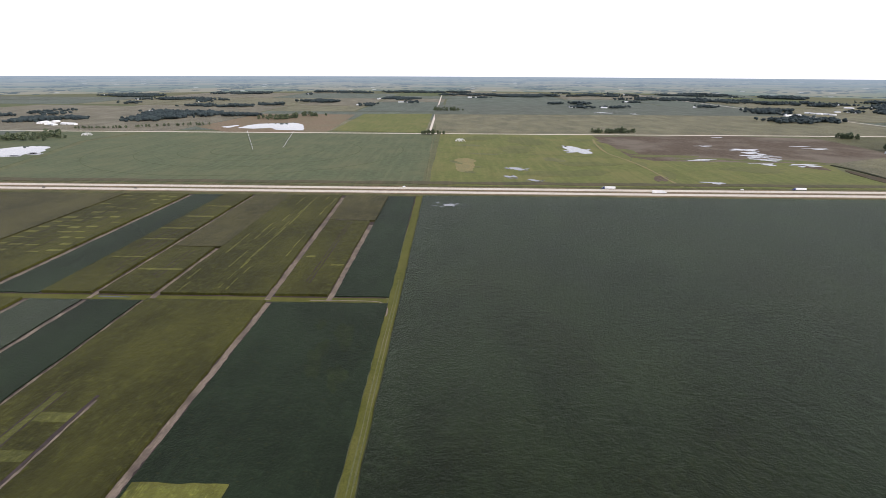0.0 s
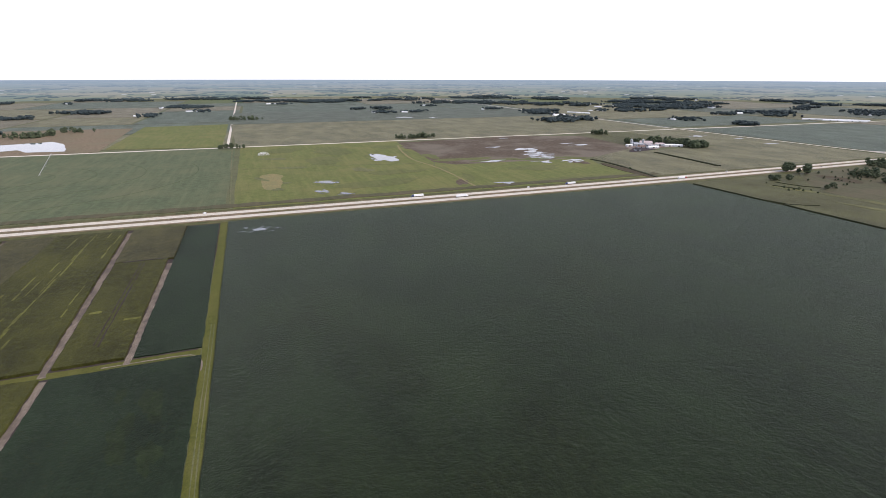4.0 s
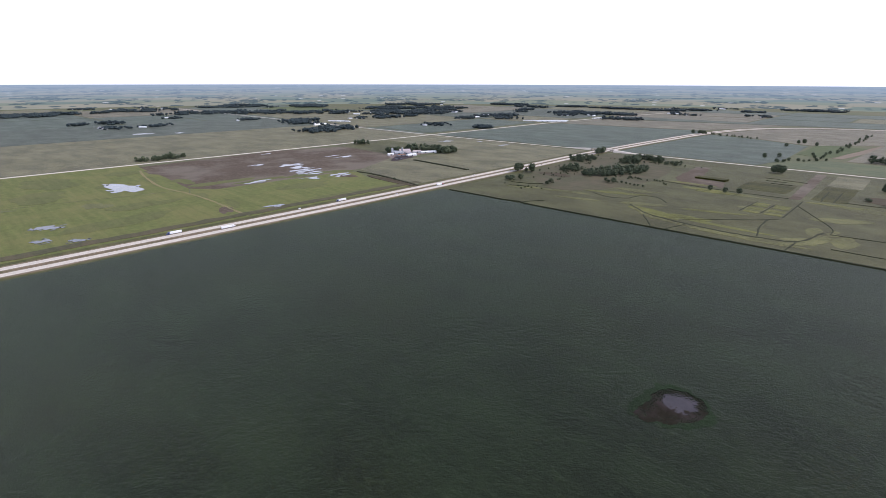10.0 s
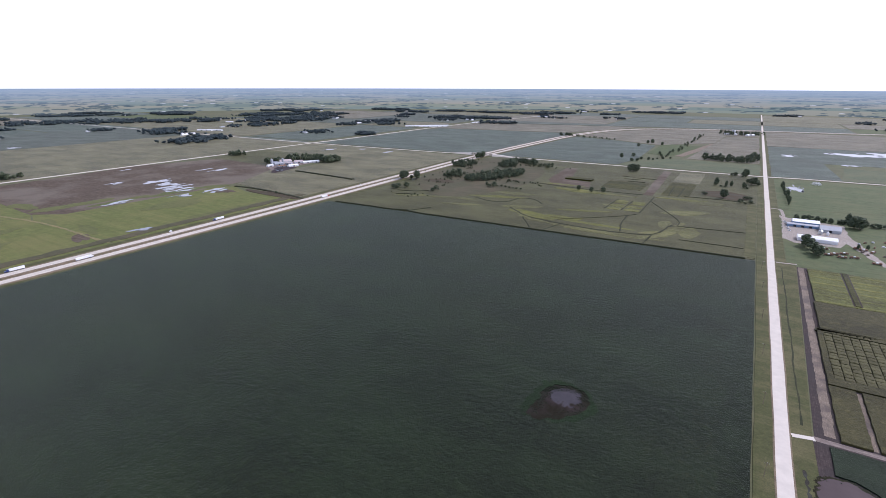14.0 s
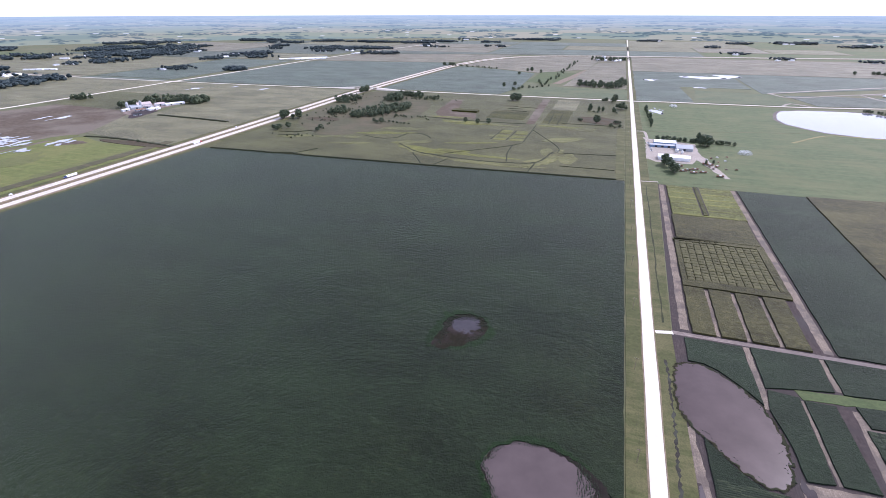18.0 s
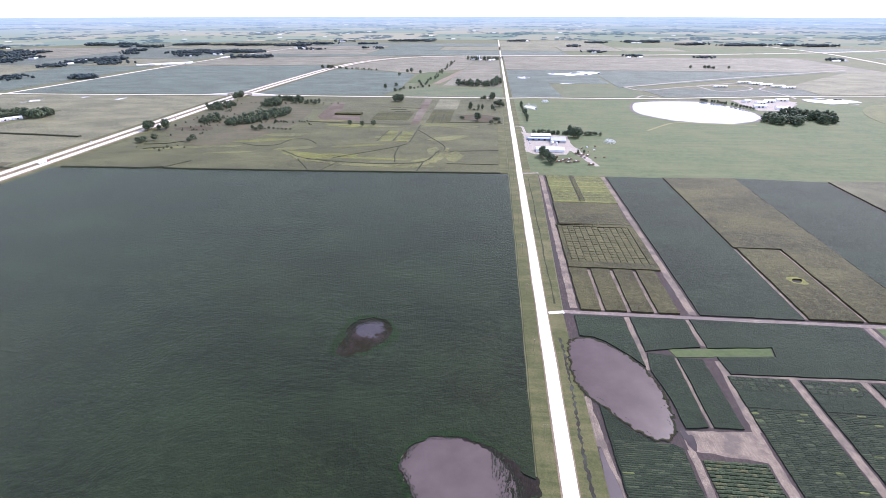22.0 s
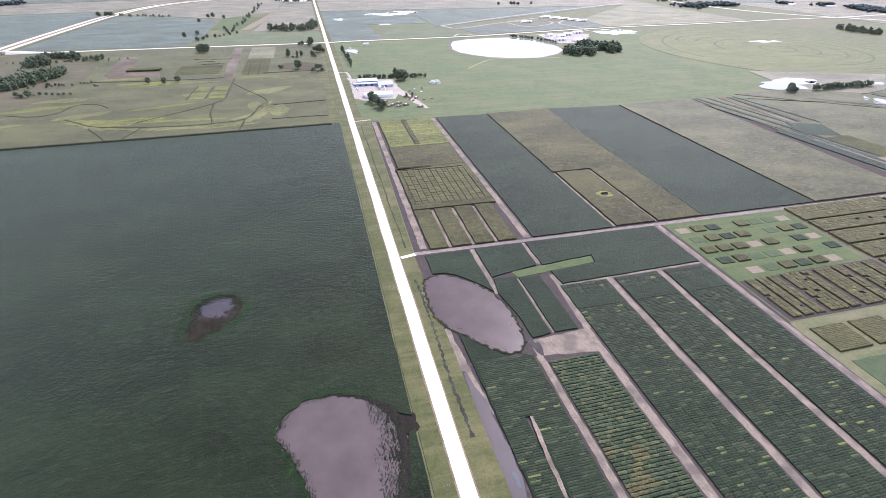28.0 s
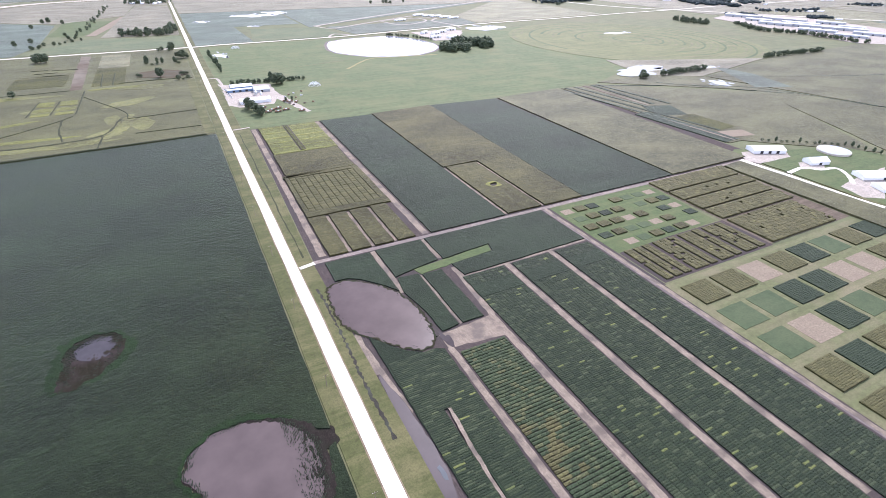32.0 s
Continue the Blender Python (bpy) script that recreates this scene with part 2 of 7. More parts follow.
def grass(name, c, dry, scale=1.0, dry_amount=0.8):
    n = Nodes(name)
    big, mid, fine = n.noise(0.008 * scale, 5), n.noise(0.06 * scale, 5, 0.65), n.noise(0.9, 4, 0.7)
    col = n.ramp(mid, [(0.3, sh(c, 0.72)), (0.5, c), (0.72, sh(c, 1.25))])
    col = n.mix(n.rng(big, 0.45, 0.65, 0, dry_amount), col, dry)
    mow = n.noise(0.09, 4, 0.65, (0.08, 1, 1))
    col = n.mix(n.rng(mow, 0.5, 0.68, 0, 0.55), col, sh(dry, 1.15))
    col = n.mix(n.rng(mow, 0.32, 0.46, 0.4, 0), col, sh(c, 0.7))
    col = n.mix(n.rng(fine, 0.35, 0.6, 0.45, 0), col, sh(c, 0.5))
    n.bump(fine, 0.4, 0.2)
    return n.done(col, 0.85, 0.2)


def soil(name, c, wet, scale=1.0, wet_amount=0.8, along="", gloss=0.15):
    n = Nodes(name)
    big, mid, fine = n.noise(0.02 * scale, 4), n.noise(0.25 * scale, 5, 0.7), n.noise(2.5, 4, 0.7)
    rut = n.noise(0.9 * scale, 4, 0.65, (1, 0.06, 1) if along == "y" else ((0.06, 1, 1) if along == "x" else (1, 1, 1)))
    col = n.ramp(mid, [(0.3, sh(c, 0.55)), (0.5, c), (0.68, sh(c, 1.4))])
    if along:
        col = n.mix(n.rng(rut, 0.38, 0.6, 0.7, 0.0), col, sh(c, 0.55))
        col = n.mix(n.rng(rut, 0.55, 0.72, 0.0, 0.6), col, sh(c, 1.35))
    f = n.rng(big, 0.45, 0.62, 0, wet_amount)
    col = n.mix(f, col, wet)
    col = n.mix(n.rng(fine, 0.35, 0.55, 0.6, 0), col, sh(c, 0.5))
    n.bump(n.math("ADD", mid, n.math("MULTIPLY", fine, 0.4)), 0.5, 0.15)
    return n.done(col, n.rng(f, 0, 1, 0.95, 0.6), gloss)


def water(name, c, rough=0.04, edge=0.3, gloss=0.5):
    n = Nodes(name)
    mid = n.noise(0.05, 4)
    col = n.ramp(mid, [(0.3, sh(c, 1 - edge * 0.5)), (0.7, sh(c, 1 + edge))])
    n.bump(n.noise(1.6, 3), 0.05, 0.05)
    n.b.inputs["IOR"].default_value = 1.333
    return n.done(col, rough, gloss)


def plain(name, c, rough=0.6, spec=0.3, metal=0.0, grain=0.12, scale=1.5):
    n = Nodes(name)
    f = n.noise(scale, 4, 0.65)
    col = n.ramp(f, [(0.3, sh(c, 1 - grain)), (0.7, sh(c, 1 + grain))])
    n.bump(f, 0.1, 0.03)
    return n.done(col, rough, spec, metal)


def by_island(name, stops, rough=0.8, fine_scale=1.2, dark=0.5):
    """Colour that differs from piece to piece, with a clumpy surface."""
    n = Nodes(name)
    g = n.t.nodes.new("ShaderNodeNewGeometry")
    oi = n.t.nodes.new("ShaderNodeObjectInfo")
    pick = n.math("FRACT", n.math("ADD", g.outputs["Random Per Island"], oi.outputs["Random"]), 0.0)
    col = n.ramp(pick, stops)
    fine = n.noise(fine_scale, 4, 0.7)
    # dips of the bump get a darker colour, as shade between leaves
    col = n.mix(n.rng(fine, 0.35, 0.62, dark, 0.0), col, sh(stops[0][1], 0.4))
    n.bump(fine, 0.6, 0.4)
    return n.done(col, rough, 0.2)


E_W, N_S = math.pi / 2, 0.0        # the way the planting rows run
M = {
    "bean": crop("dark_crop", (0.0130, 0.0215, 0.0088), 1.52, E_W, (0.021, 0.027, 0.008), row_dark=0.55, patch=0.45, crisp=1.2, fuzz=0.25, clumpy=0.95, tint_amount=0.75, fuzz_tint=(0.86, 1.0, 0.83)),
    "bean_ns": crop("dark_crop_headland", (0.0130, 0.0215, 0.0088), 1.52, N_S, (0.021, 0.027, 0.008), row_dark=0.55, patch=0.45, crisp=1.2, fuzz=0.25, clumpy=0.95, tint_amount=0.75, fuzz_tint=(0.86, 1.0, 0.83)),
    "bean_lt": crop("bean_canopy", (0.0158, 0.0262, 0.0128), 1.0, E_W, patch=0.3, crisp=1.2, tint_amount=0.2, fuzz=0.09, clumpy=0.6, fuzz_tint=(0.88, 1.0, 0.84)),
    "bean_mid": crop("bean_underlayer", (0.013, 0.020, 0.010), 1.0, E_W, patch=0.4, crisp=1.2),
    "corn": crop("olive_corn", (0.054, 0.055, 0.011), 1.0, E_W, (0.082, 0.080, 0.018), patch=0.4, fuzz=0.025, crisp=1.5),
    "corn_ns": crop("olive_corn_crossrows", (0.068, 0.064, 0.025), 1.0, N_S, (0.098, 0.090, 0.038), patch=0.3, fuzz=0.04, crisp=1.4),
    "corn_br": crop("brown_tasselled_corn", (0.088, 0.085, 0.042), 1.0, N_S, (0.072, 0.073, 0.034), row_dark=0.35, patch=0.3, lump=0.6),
    # far crops: their own tan and green, lightened by distance haze put into the colour
    "corn_far": crop("hazed_tasselled_corn", (0.155, 0.147, 0.084), 3.0, E_W, (0.115, 0.114, 0.060), row_dark=0.25, patch=0.25),
    "corn_far2": crop("hazed_tan_corn", (0.165, 0.150, 0.104), 3.0, N_S, (0.125, 0.117, 0.076), row_dark=0.25, patch=0.25),
    "bean_far": crop("hazed_far_bean", (0.085, 0.108, 0.084), 3.0, E_W, (0.09, 0.105, 0.072), row_dark=0.2, patch=0.25),
    "bean_far2": crop("hazed_far_bean_dark", (0.084, 0.100, 0.078), 3.0, N_S, (0.08, 0.10, 0.07), row_dark=0.2, patch=0.25),
    "yellow": crop("yellowing_crop", (0.145, 0.15, 0.035), 1.0, E_W, patch=0.25),
    "meadow": crop("corn_and_meadow", (0.076, 0.076, 0.032), 3.0, E_W, (0.105, 0.100, 0.038), row_dark=0.2, patch=0.3, fuzz=0.06, clumpy=0.5),
    "pasture": grass("light_pasture", (0.084, 0.110, 0.046), (0.124, 0.130, 0.058), 1.6),
    "pasture2": grass("bright_pasture", (0.122, 0.140, 0.040), (0.165, 0.158, 0.055), 1.5),
    "past_dull": grass("duller_pasture", (0.108, 0.122, 0.040), (0.135, 0.135, 0.05), 1.5),
    "pivot": grass("pivot_pasture", (0.090, 0.112, 0.058), (0.13, 0.135, 0.07), 1.5),
    "verge": grass("verge_grass", (0.070, 0.076, 0.026), (0.130, 0.118, 0.054), 5.0),
    "lane_grass": grass("lane_grass", (0.086, 0.092, 0.018), (0.115, 0.112, 0.030), 5.0),
    "marsh": soil("brown_marsh_growth", (0.075, 0.058, 0.036), (0.045, 0.045, 0.022), 2.0, 0.6),
    "hollow": soil("dark_drowned_growth", (0.024, 0.021, 0.015), (0.040, 0.030, 0.030), 3.0, 0.7, "y", 0.04),
    "pale_soil_x": soil("dry_pale_alley_soil", (0.25, 0.205, 0.165), (0.085, 0.067, 0.058), 2.4, 0.85, "x"),
    "drainmud": soil("wet_drain_mud", (0.032, 0.028, 0.022), (0.020, 0.026, 0.012), 5.0, 0.8, "y", 0.3),
    "bean_wet": crop("soaked_crop_fringe", (0.010, 0.024, 0.006), 1.52, N_S, (0.018, 0.030, 0.008), row_dark=0.75, patch=0.5, crisp=1.3, fuzz=0.03),
    "bean_thin": crop("thin_bean_canopy", (0.022, 0.034, 0.013), 1.0, E_W, patch=0.5, fuzz=0.06),
    "lawn": grass("plot_lawn", (0.068, 0.095, 0.034), (0.095, 0.108, 0.044), 4.0),
    "alley": grass("dry_grass_alley", (0.108, 0.116, 0.052), (0.165, 0.142, 0.085), 4.0),
    "green": grass("fresh_green_plot", (0.052, 0.074, 0.034), (0.066, 0.084, 0.040), 3.0),
    "ground": grass("open_farmland", (0.105, 0.115, 0.055), (0.13, 0.12, 0.065), 0.5),
    "hay": grass("mown_hay", (0.116, 0.126, 0.054), (0.152, 0.150, 0.066), 1.5),
    "shoulder": soil("tan_road_shoulder", (0.20, 0.155, 0.105), (0.14, 0.12, 0.06), 0.5, 0.7),
    "rough": grass("rough_scrub", (0.078, 0.077, 0.040), (0.112, 0.090, 0.054), 2.0),
    "soil": soil("grey_brown_soil", (0.185, 0.152, 0.140), (0.062, 0.05, 0.052), 1.0, 0.85, "y"),
    "soil_x": soil("grey_brown_soil_lane", (0.25, 0.205, 0.18), (0.12, 0.095, 0.09), 1.0, 0.7, "x"),
    "fringe": soil("brown_weedy_margin", (0.032, 0.030, 0.018), (0.020, 0.028, 0.013), 4.0, 0.8, "", 0.05),
    "shore": soil("drowned_muddy_soil", (0.028, 0.023, 0.020), (0.017, 0.019, 0.012), 3.0, 0.8, "y", 0.04),
    "pale_soil": soil("dry_pale_soil", (0.25, 0.202, 0.158), (0.075, 0.059, 0.050), 3.2, 0.85, "y"),
    "mudbank": soil("dark_mud_bank", (0.078, 0.062, 0.058), (0.036, 0.030, 0.030), 1.5, 0.8, "y", 0.08),
    "yolive": crop("yellow_olive_crop", (0.105, 0.112, 0.028), 1.0, E_W, patch=0.25),
    "weeds": grass("dark_uncut_weeds", (0.026, 0.031, 0.012), (0.04, 0.042, 0.018), 6.0),
    "mpale": crop("thin_pale_growth", (0.132, 0.130, 0.044), 3.0, E_W, (0.09, 0.09, 0.038), patch=0.4),
    "ylight": crop("pale_olive_rows", (0.128, 0.130, 0.026), 1.0, E_W, (0.100, 0.101, 0.024), patch=0.4),
    "trace": grass("faint_wheel_trace", (0.066, 0.092, 0.042), (0.09, 0.11, 0.05)),
    "soil_dk": soil("wet_dark_soil", (0.055, 0.043, 0.045), (0.035, 0.028, 0.031)),
    "plough": soil("bare_brown_field", (0.116, 0.090, 0.066), (0.150, 0.123, 0.090), 0.4, 0.8, "x"),
    "tan": soil("dry_tan_patch", (0.24, 0.205, 0.10), (0.15, 0.15, 0.055), 2.0),
    "straw": soil("straw_plot", (0.21, 0.17, 0.125), (0.165, 0.125, 0.09), 3.0, 0.5),
    "gravel": plain("pale_gravel", (0.60, 0.55, 0.48), 0.9, 0.1, grain=0.07, scale=0.12),
    "concrete": plain("highway_concrete", (0.52, 0.475, 0.41), 0.85, 0.15, grain=0.12, scale=0.15),
    "yard2": soil("trodden_farmyard_soil", (0.22, 0.175, 0.15), (0.11, 0.088, 0.078), 2.0, 0.7),
    "yard": soil("crushed_rock_yard", (0.36, 0.32, 0.28), (0.27, 0.23, 0.19), 2.0, 0.6),
    "pond": water("clear_pond_water", (0.06, 0.07, 0.08)),
    "lake": water("lake_water", (0.13, 0.145, 0.165), 0.03),
    "mud": water("muddy_water", (0.078, 0.060, 0.058), 0.16, 0.2, 0.35),
    "murk": water("murky_water", (0.040, 0.034, 0.037), 0.22, 0.35),
    "mud_dk": water("dark_muddy_water", (0.062, 0.046, 0.047), 0.2, 0.25, 0.22),
    "ditchw": water("dark_ditch_water", (0.050, 0.040, 0.043), 0.3, 0.3, 0.22),
    "roof": plain("dull_pale_roof", (0.42, 0.43, 0.45), 0.5, 0.3, grain=0.2, scale=0.2),
    "white": plain("white_sheet_metal", (0.78, 0.79, 0.80), 0.45, 0.4),
    "grey": plain("grey_sheet_metal", (0.36, 0.38, 0.41), 0.45, 0.4),
    "pinkroof": plain("faded_pinkish_metal", (0.52, 0.44, 0.43), 0.5, 0.3, grain=0.2, scale=0.3),
    "blue": plain("blue_sheet_metal", (0.16, 0.24, 0.36), 0.45, 0.4),
    "red": plain("barn_red_paint", (0.24, 0.06, 0.045), 0.6),
    "rust": plain("rusty_red_paint", (0.22, 0.13, 0.085), 0.7, grain=0.3),
    "dark": plain("dark_opening", (0.02, 0.022, 0.025), 0.5),
    "tyre": plain("black_rubber", (0.02, 0.02, 0.02), 0.85),
    "steel": plain("galvanised_steel", (0.55, 0.57, 0.58), 0.35, 0.5, 0.6),
    "wood": plain("weathered_pole_wood", (0.19, 0.15, 0.12), 0.85, grain=0.25),
    "bark": plain("grey_bark", (0.10, 0.08, 0.06), 0.9, grain=0.3),
    "glass": plain("dark_vehicle_glass", (0.03, 0.04, 0.05), 0.08, 0.5),
    "cabblue": plain("blue_truck_paint", (0.03, 0.05, 0.16), 0.3, 0.5),
    "cabred": plain("red_truck_paint", (0.3, 0.03, 0.03), 0.3, 0.5),
    "silverpaint": plain("silver_car_paint", (0.5, 0.5, 0.5), 0.3, 0.5),
    "blackpaint": plain("black_car_paint", (0.03, 0.03, 0.035), 0.3, 0.5),
    "tank": plain("pale_tank_cover", (0.27, 0.30, 0.37), 0.4, 0.4),
    "line": plain("white_road_paint", (0.75, 0.75, 0.72), 0.6),
    "leaf": by_island("tree_leaves", [(0.0, (0.048, 0.068, 0.040)), (0.5, (0.072, 0.094, 0.053)), (1.0, (0.112, 0.130, 0.070))], 0.7, 0.8, 0.3),
    # bluish distance haze is mixed into this leaf colour
    "leaf_far": by_island("hazed_far_woodland_leaves", [(0.0, (0.026, 0.041, 0.047)), (0.6, (0.040, 0.058, 0.062)), (1.0, (0.062, 0.082, 0.080))], 0.8, 0.5),
    "plots": by_island("trial_plots", [(0.0, (0.015, 0.024, 0.012)), (0.6, (0.023, 0.035, 0.016)), (0.9, (0.036, 0.049, 0.023)),
                                       (0.982, (0.055, 0.07, 0.036)), (0.986, (0.10, 0.12, 0.04)), (1.0, (0.15, 0.165, 0.05))], 0.8, 1.3, 0.5),
    "drowned": by_island("drowned_leaves", [(0.0, (0.014, 0.020, 0.012)), (1.0, (0.030, 0.042, 0.020))], 0.8, 1.3, 0.5),
    "ridges": by_island("ridge_rows", [(0.0, (0.031, 0.045, 0.021)), (0.7, (0.046, 0.065, 0.030)), (1.0, (0.10, 0.10, 0.045))], 0.8, 1.0, 0.6),
    "cornrows": by_island("corn_rows", [(0.0, (0.072, 0.068, 0.026)), (0.6, (0.084, 0.080, 0.032)), (1.0, (0.105, 0.100, 0.040))], 0.8, 1.0, 0.55),
    "beanrows": by_island("bean_rows", [(0.0, (0.021, 0.033, 0.017)), (1.0, (0.030, 0.044, 0.022))], 0.8, 1.3, 0.5),
    "cornplots": by_island("corn_trial_plots", [(0.0, (0.070, 0.065, 0.026)), (0.6, (0.088, 0.082, 0.034)), (0.92, (0.106, 0.098, 0.040)), (1.0, (0.135, 0.126, 0.050))], 0.8, 1.0, 0.55),
}


# ---- builders ----
def mesh_of(name, verts, faces, mats, index=None, smooth=False):
    me = bpy.data.meshes.new(name)
    me.from_pydata(verts, [], faces)
    for m in mats:
        me.materials.append(m)
    if index:
        me.polygons.foreach_set("material_index", index)
    if smooth:
        me.polygons.foreach_set("use_smooth", [True] * len(faces))
    me.update()
    return me


def part(name, bm, material, parent, label=""):
    me = bpy.data.meshes.new(name)
    bm.to_mesh(me)
    bm.free()
    me.materials.append(material)
    ob = new(name, me)
    ob.parent = parent
    if label:
        tagged(ob, label)
    return ob


def thing(name, label, category, group="", at=(0, 0, 0), rz=0.0):
    ob = tagged(new(name), label, category, group)
    ob.empty_display_size = 0.5
    ob.matrix_basis = pose(*at, 0, 0, rz)
    return ob


def box(bm, x0, y0, z0, x1, y1, z1, bevel=0.0):
    r = bmesh.ops.create_cube(bm, size=1.0)
    vs = r["verts"]
    for v in vs:
        v.co = Vector(((x0 + x1) / 2 + v.co.x * (x1 - x0), (y0 + y1) / 2 + v.co.y * (y1 - y0), (z0 + z1) / 2 + v.co.z * (z1 - z0)))
    if bevel:
        es = list({e for v in vs for e in v.link_edges})
        bmesh.ops.bevel(bm, geom=es, offset=bevel, segments=2, affect="EDGES", profile=0.5)
    return vs


def tube(bm, x, y, z0, z1, r0, r1=None, n=12):
    r1 = r0 if r1 is None else r1
    r = bmesh.ops.create_cone(bm, cap_ends=True, segments=n, radius1=r0, radius2=r1, depth=z1 - z0)
    bmesh.ops.translate(bm, verts=r["verts"], vec=(x, y, (z0 + z1) / 2))
    return r["verts"]


def ragged(poly, step=12.0, amp=0.5, seed=0, shut=True):
    """The outline of a plot, with a slightly uneven edge."""
    rng = random.Random(seed)
    out = []
    for (ax, ay), (bx, by) in zip(poly, poly[1:] + (poly[:1] if shut else [])):
        d = math.hypot(bx - ax, by - ay)
        k = max(1, int(d / step))
        for i in range(k):
            s = i / k
            j = 0 if i == 0 else amp
            out.append((ax + (bx - ax) * s + rng.uniform(-j, j), ay + (by - ay) * s + rng.uniform(-j, j)))
    return out


def blob(cx, cy, rx, ry, turn=0.0, rough=0.2, n=40, seed=0):
    """An uneven round outline."""
    rng = random.Random(seed)
    ph = [(rng.uniform(0, 6.28), rng.uniform(0.4, 1.0) / k) for k in range(1, 8)]
    out = []
    for i in range(n):
        a = 2 * math.pi * i / n
        s = 1 + rough * sum(w * math.sin((k + 2) * a + p) for k, (p, w) in enumerate(ph)) * 0.5
        x, y = rx * s * math.cos(a), ry * s * math.sin(a)
        c, d = math.cos(turn), math.sin(turn)
        out.append((cx + x * c - y * d, cy + x * d + y * c))
    return out


def rect(x0, y0, x1, y1):
    return [(x0, y0), (x1, y0), (x1, y1), (x0, y1)]


import numpy as np
from mathutils import noise
from mathutils.geometry import tessellate_polygon


def sheet(name, poly, top, mat, label, category, kind="structure", base=0.0, holes=(), parent=None, group=""):
    """A slab with that outline, from base to top, with holes left open."""
    loops = [list(poly)] + [list(h) for h in holes]
    flat = [p for lo in loops for p in lo]
    verts = [(x, y, top) for x, y in flat]
    tris = tessellate_polygon([[Vector((x, y, 0)) for x, y in lo] for lo in loops])
    faces = []
    for a, b, c in tris:
        (ax, ay), (bx, by), (cx, cy) = flat[a], flat[b], flat[c]
        if (bx - ax) * (cy - ay) - (by - ay) * (cx - ax) < 0:
            b, c = c, b
        faces.append((a, b, c))
    if top - base > 0.02:
        n0 = len(verts)
        verts += [(x, y, base) for x, y in flat]
        o = 0
        for k, lo in enumerate(loops):
            n = len(lo)
            area = sum(lo[i][0] * lo[(i + 1) % n][1] - lo[(i + 1) % n][0] * lo[i][1] for i in range(n))
            flip = (area < 0) != (k > 0)
            for i in range(n):
                a, b = o + i, o + (i + 1) % n
                q = (n0 + a, n0 + b, b, a)
                faces.append(q[::-1] if flip else q)
            o += n
    ob = new(name, mesh_of(name, verts, faces, [mat]))
    if parent:
        ob.parent = parent
    return tagged(ob, label, category, group, kind)


def spline(pts, step=25.0):
    """A smooth line through points."""
    P = [Vector((*p, 0)) for p in pts]
    P = [2 * P[0] - P[1]] + P + [2 * P[-1] - P[-2]]
    out = []
    for i in range(1, len(P) - 2):
        a, b, c, d = P[i - 1:i + 3]
        k = max(1, int((c - b).length / step))
        for j in range(k):
            s = j / k
            v = 0.5 * (2 * b + (c - a) * s + (2 * a - 5 * b + 4 * c - d) * s * s + (3 * b - a - 3 * c + d) * s ** 3)
            out.append((v.x, v.y))
    out.append((P[-2].x, P[-2].y))
    return out


def shifted(line, off):
    out = []
    for i, (x, y) in enumerate(line):
        a, b = line[max(0, i - 1)], line[min(len(line) - 1, i + 1)]
        dx, dy = b[0] - a[0], b[1] - a[1]
        d = math.hypot(dx, dy) or 1
        out.append((x + dy / d * off, y - dx / d * off))
    return out


def strip(name, line, width, top, mat, label, category, off=0.0, wobble=0.0, kind="structure", base=None, seed=0, parent=None):
    """A band along a line, with sloping edges."""
    rng = random.Random(seed)
    hw = [width / 2 + rng.uniform(-wobble, wobble) for _ in line]
    L = [shifted(line, off - 1)[i] for i in range(len(line))]
    C = shifted(line, off)
    verts, faces = [], []
    for i, (c, l) in enumerate(zip(C, L)):
        dx, dy = c[0] - l[0], c[1] - l[1]
        h2 = width / 2 + rng.uniform(-wobble, wobble)
        skirt = max(0.25, 1.0 * top)
        for s, z in ((-hw[i] - skirt, 0.0), (-hw[i], top), (h2, top), (h2 + skirt, 0.0)):
            verts.append((c[0] + dx * s, c[1] + dy * s, z))
        if i:
            o = 4 * i
            for k in range(3):
                faces.append((o - 4 + k, o - 4 + k + 1, o + k + 1, o + k))
    ob = new(name, mesh_of(name, verts, faces, [mat]))
    if parent:
        ob.parent = parent
    return tagged(ob, label, category, "", kind)


# ---- ground ----
R_END = 4985
gv = [(0, 0, -0.05)] + [(R_END * math.sin(2 * math.pi * i / 180), R_END * math.cos(2 * math.pi * i / 180), -0.05) for i in range(180)]
tagged(new("ground", mesh_of("ground", gv, [(0, 1 + (i + 1) % 180, 1 + i) for i in range(180)], [M["ground"]])),
       "flat open farmland in dull greens and tans", "ground", kind="structure")

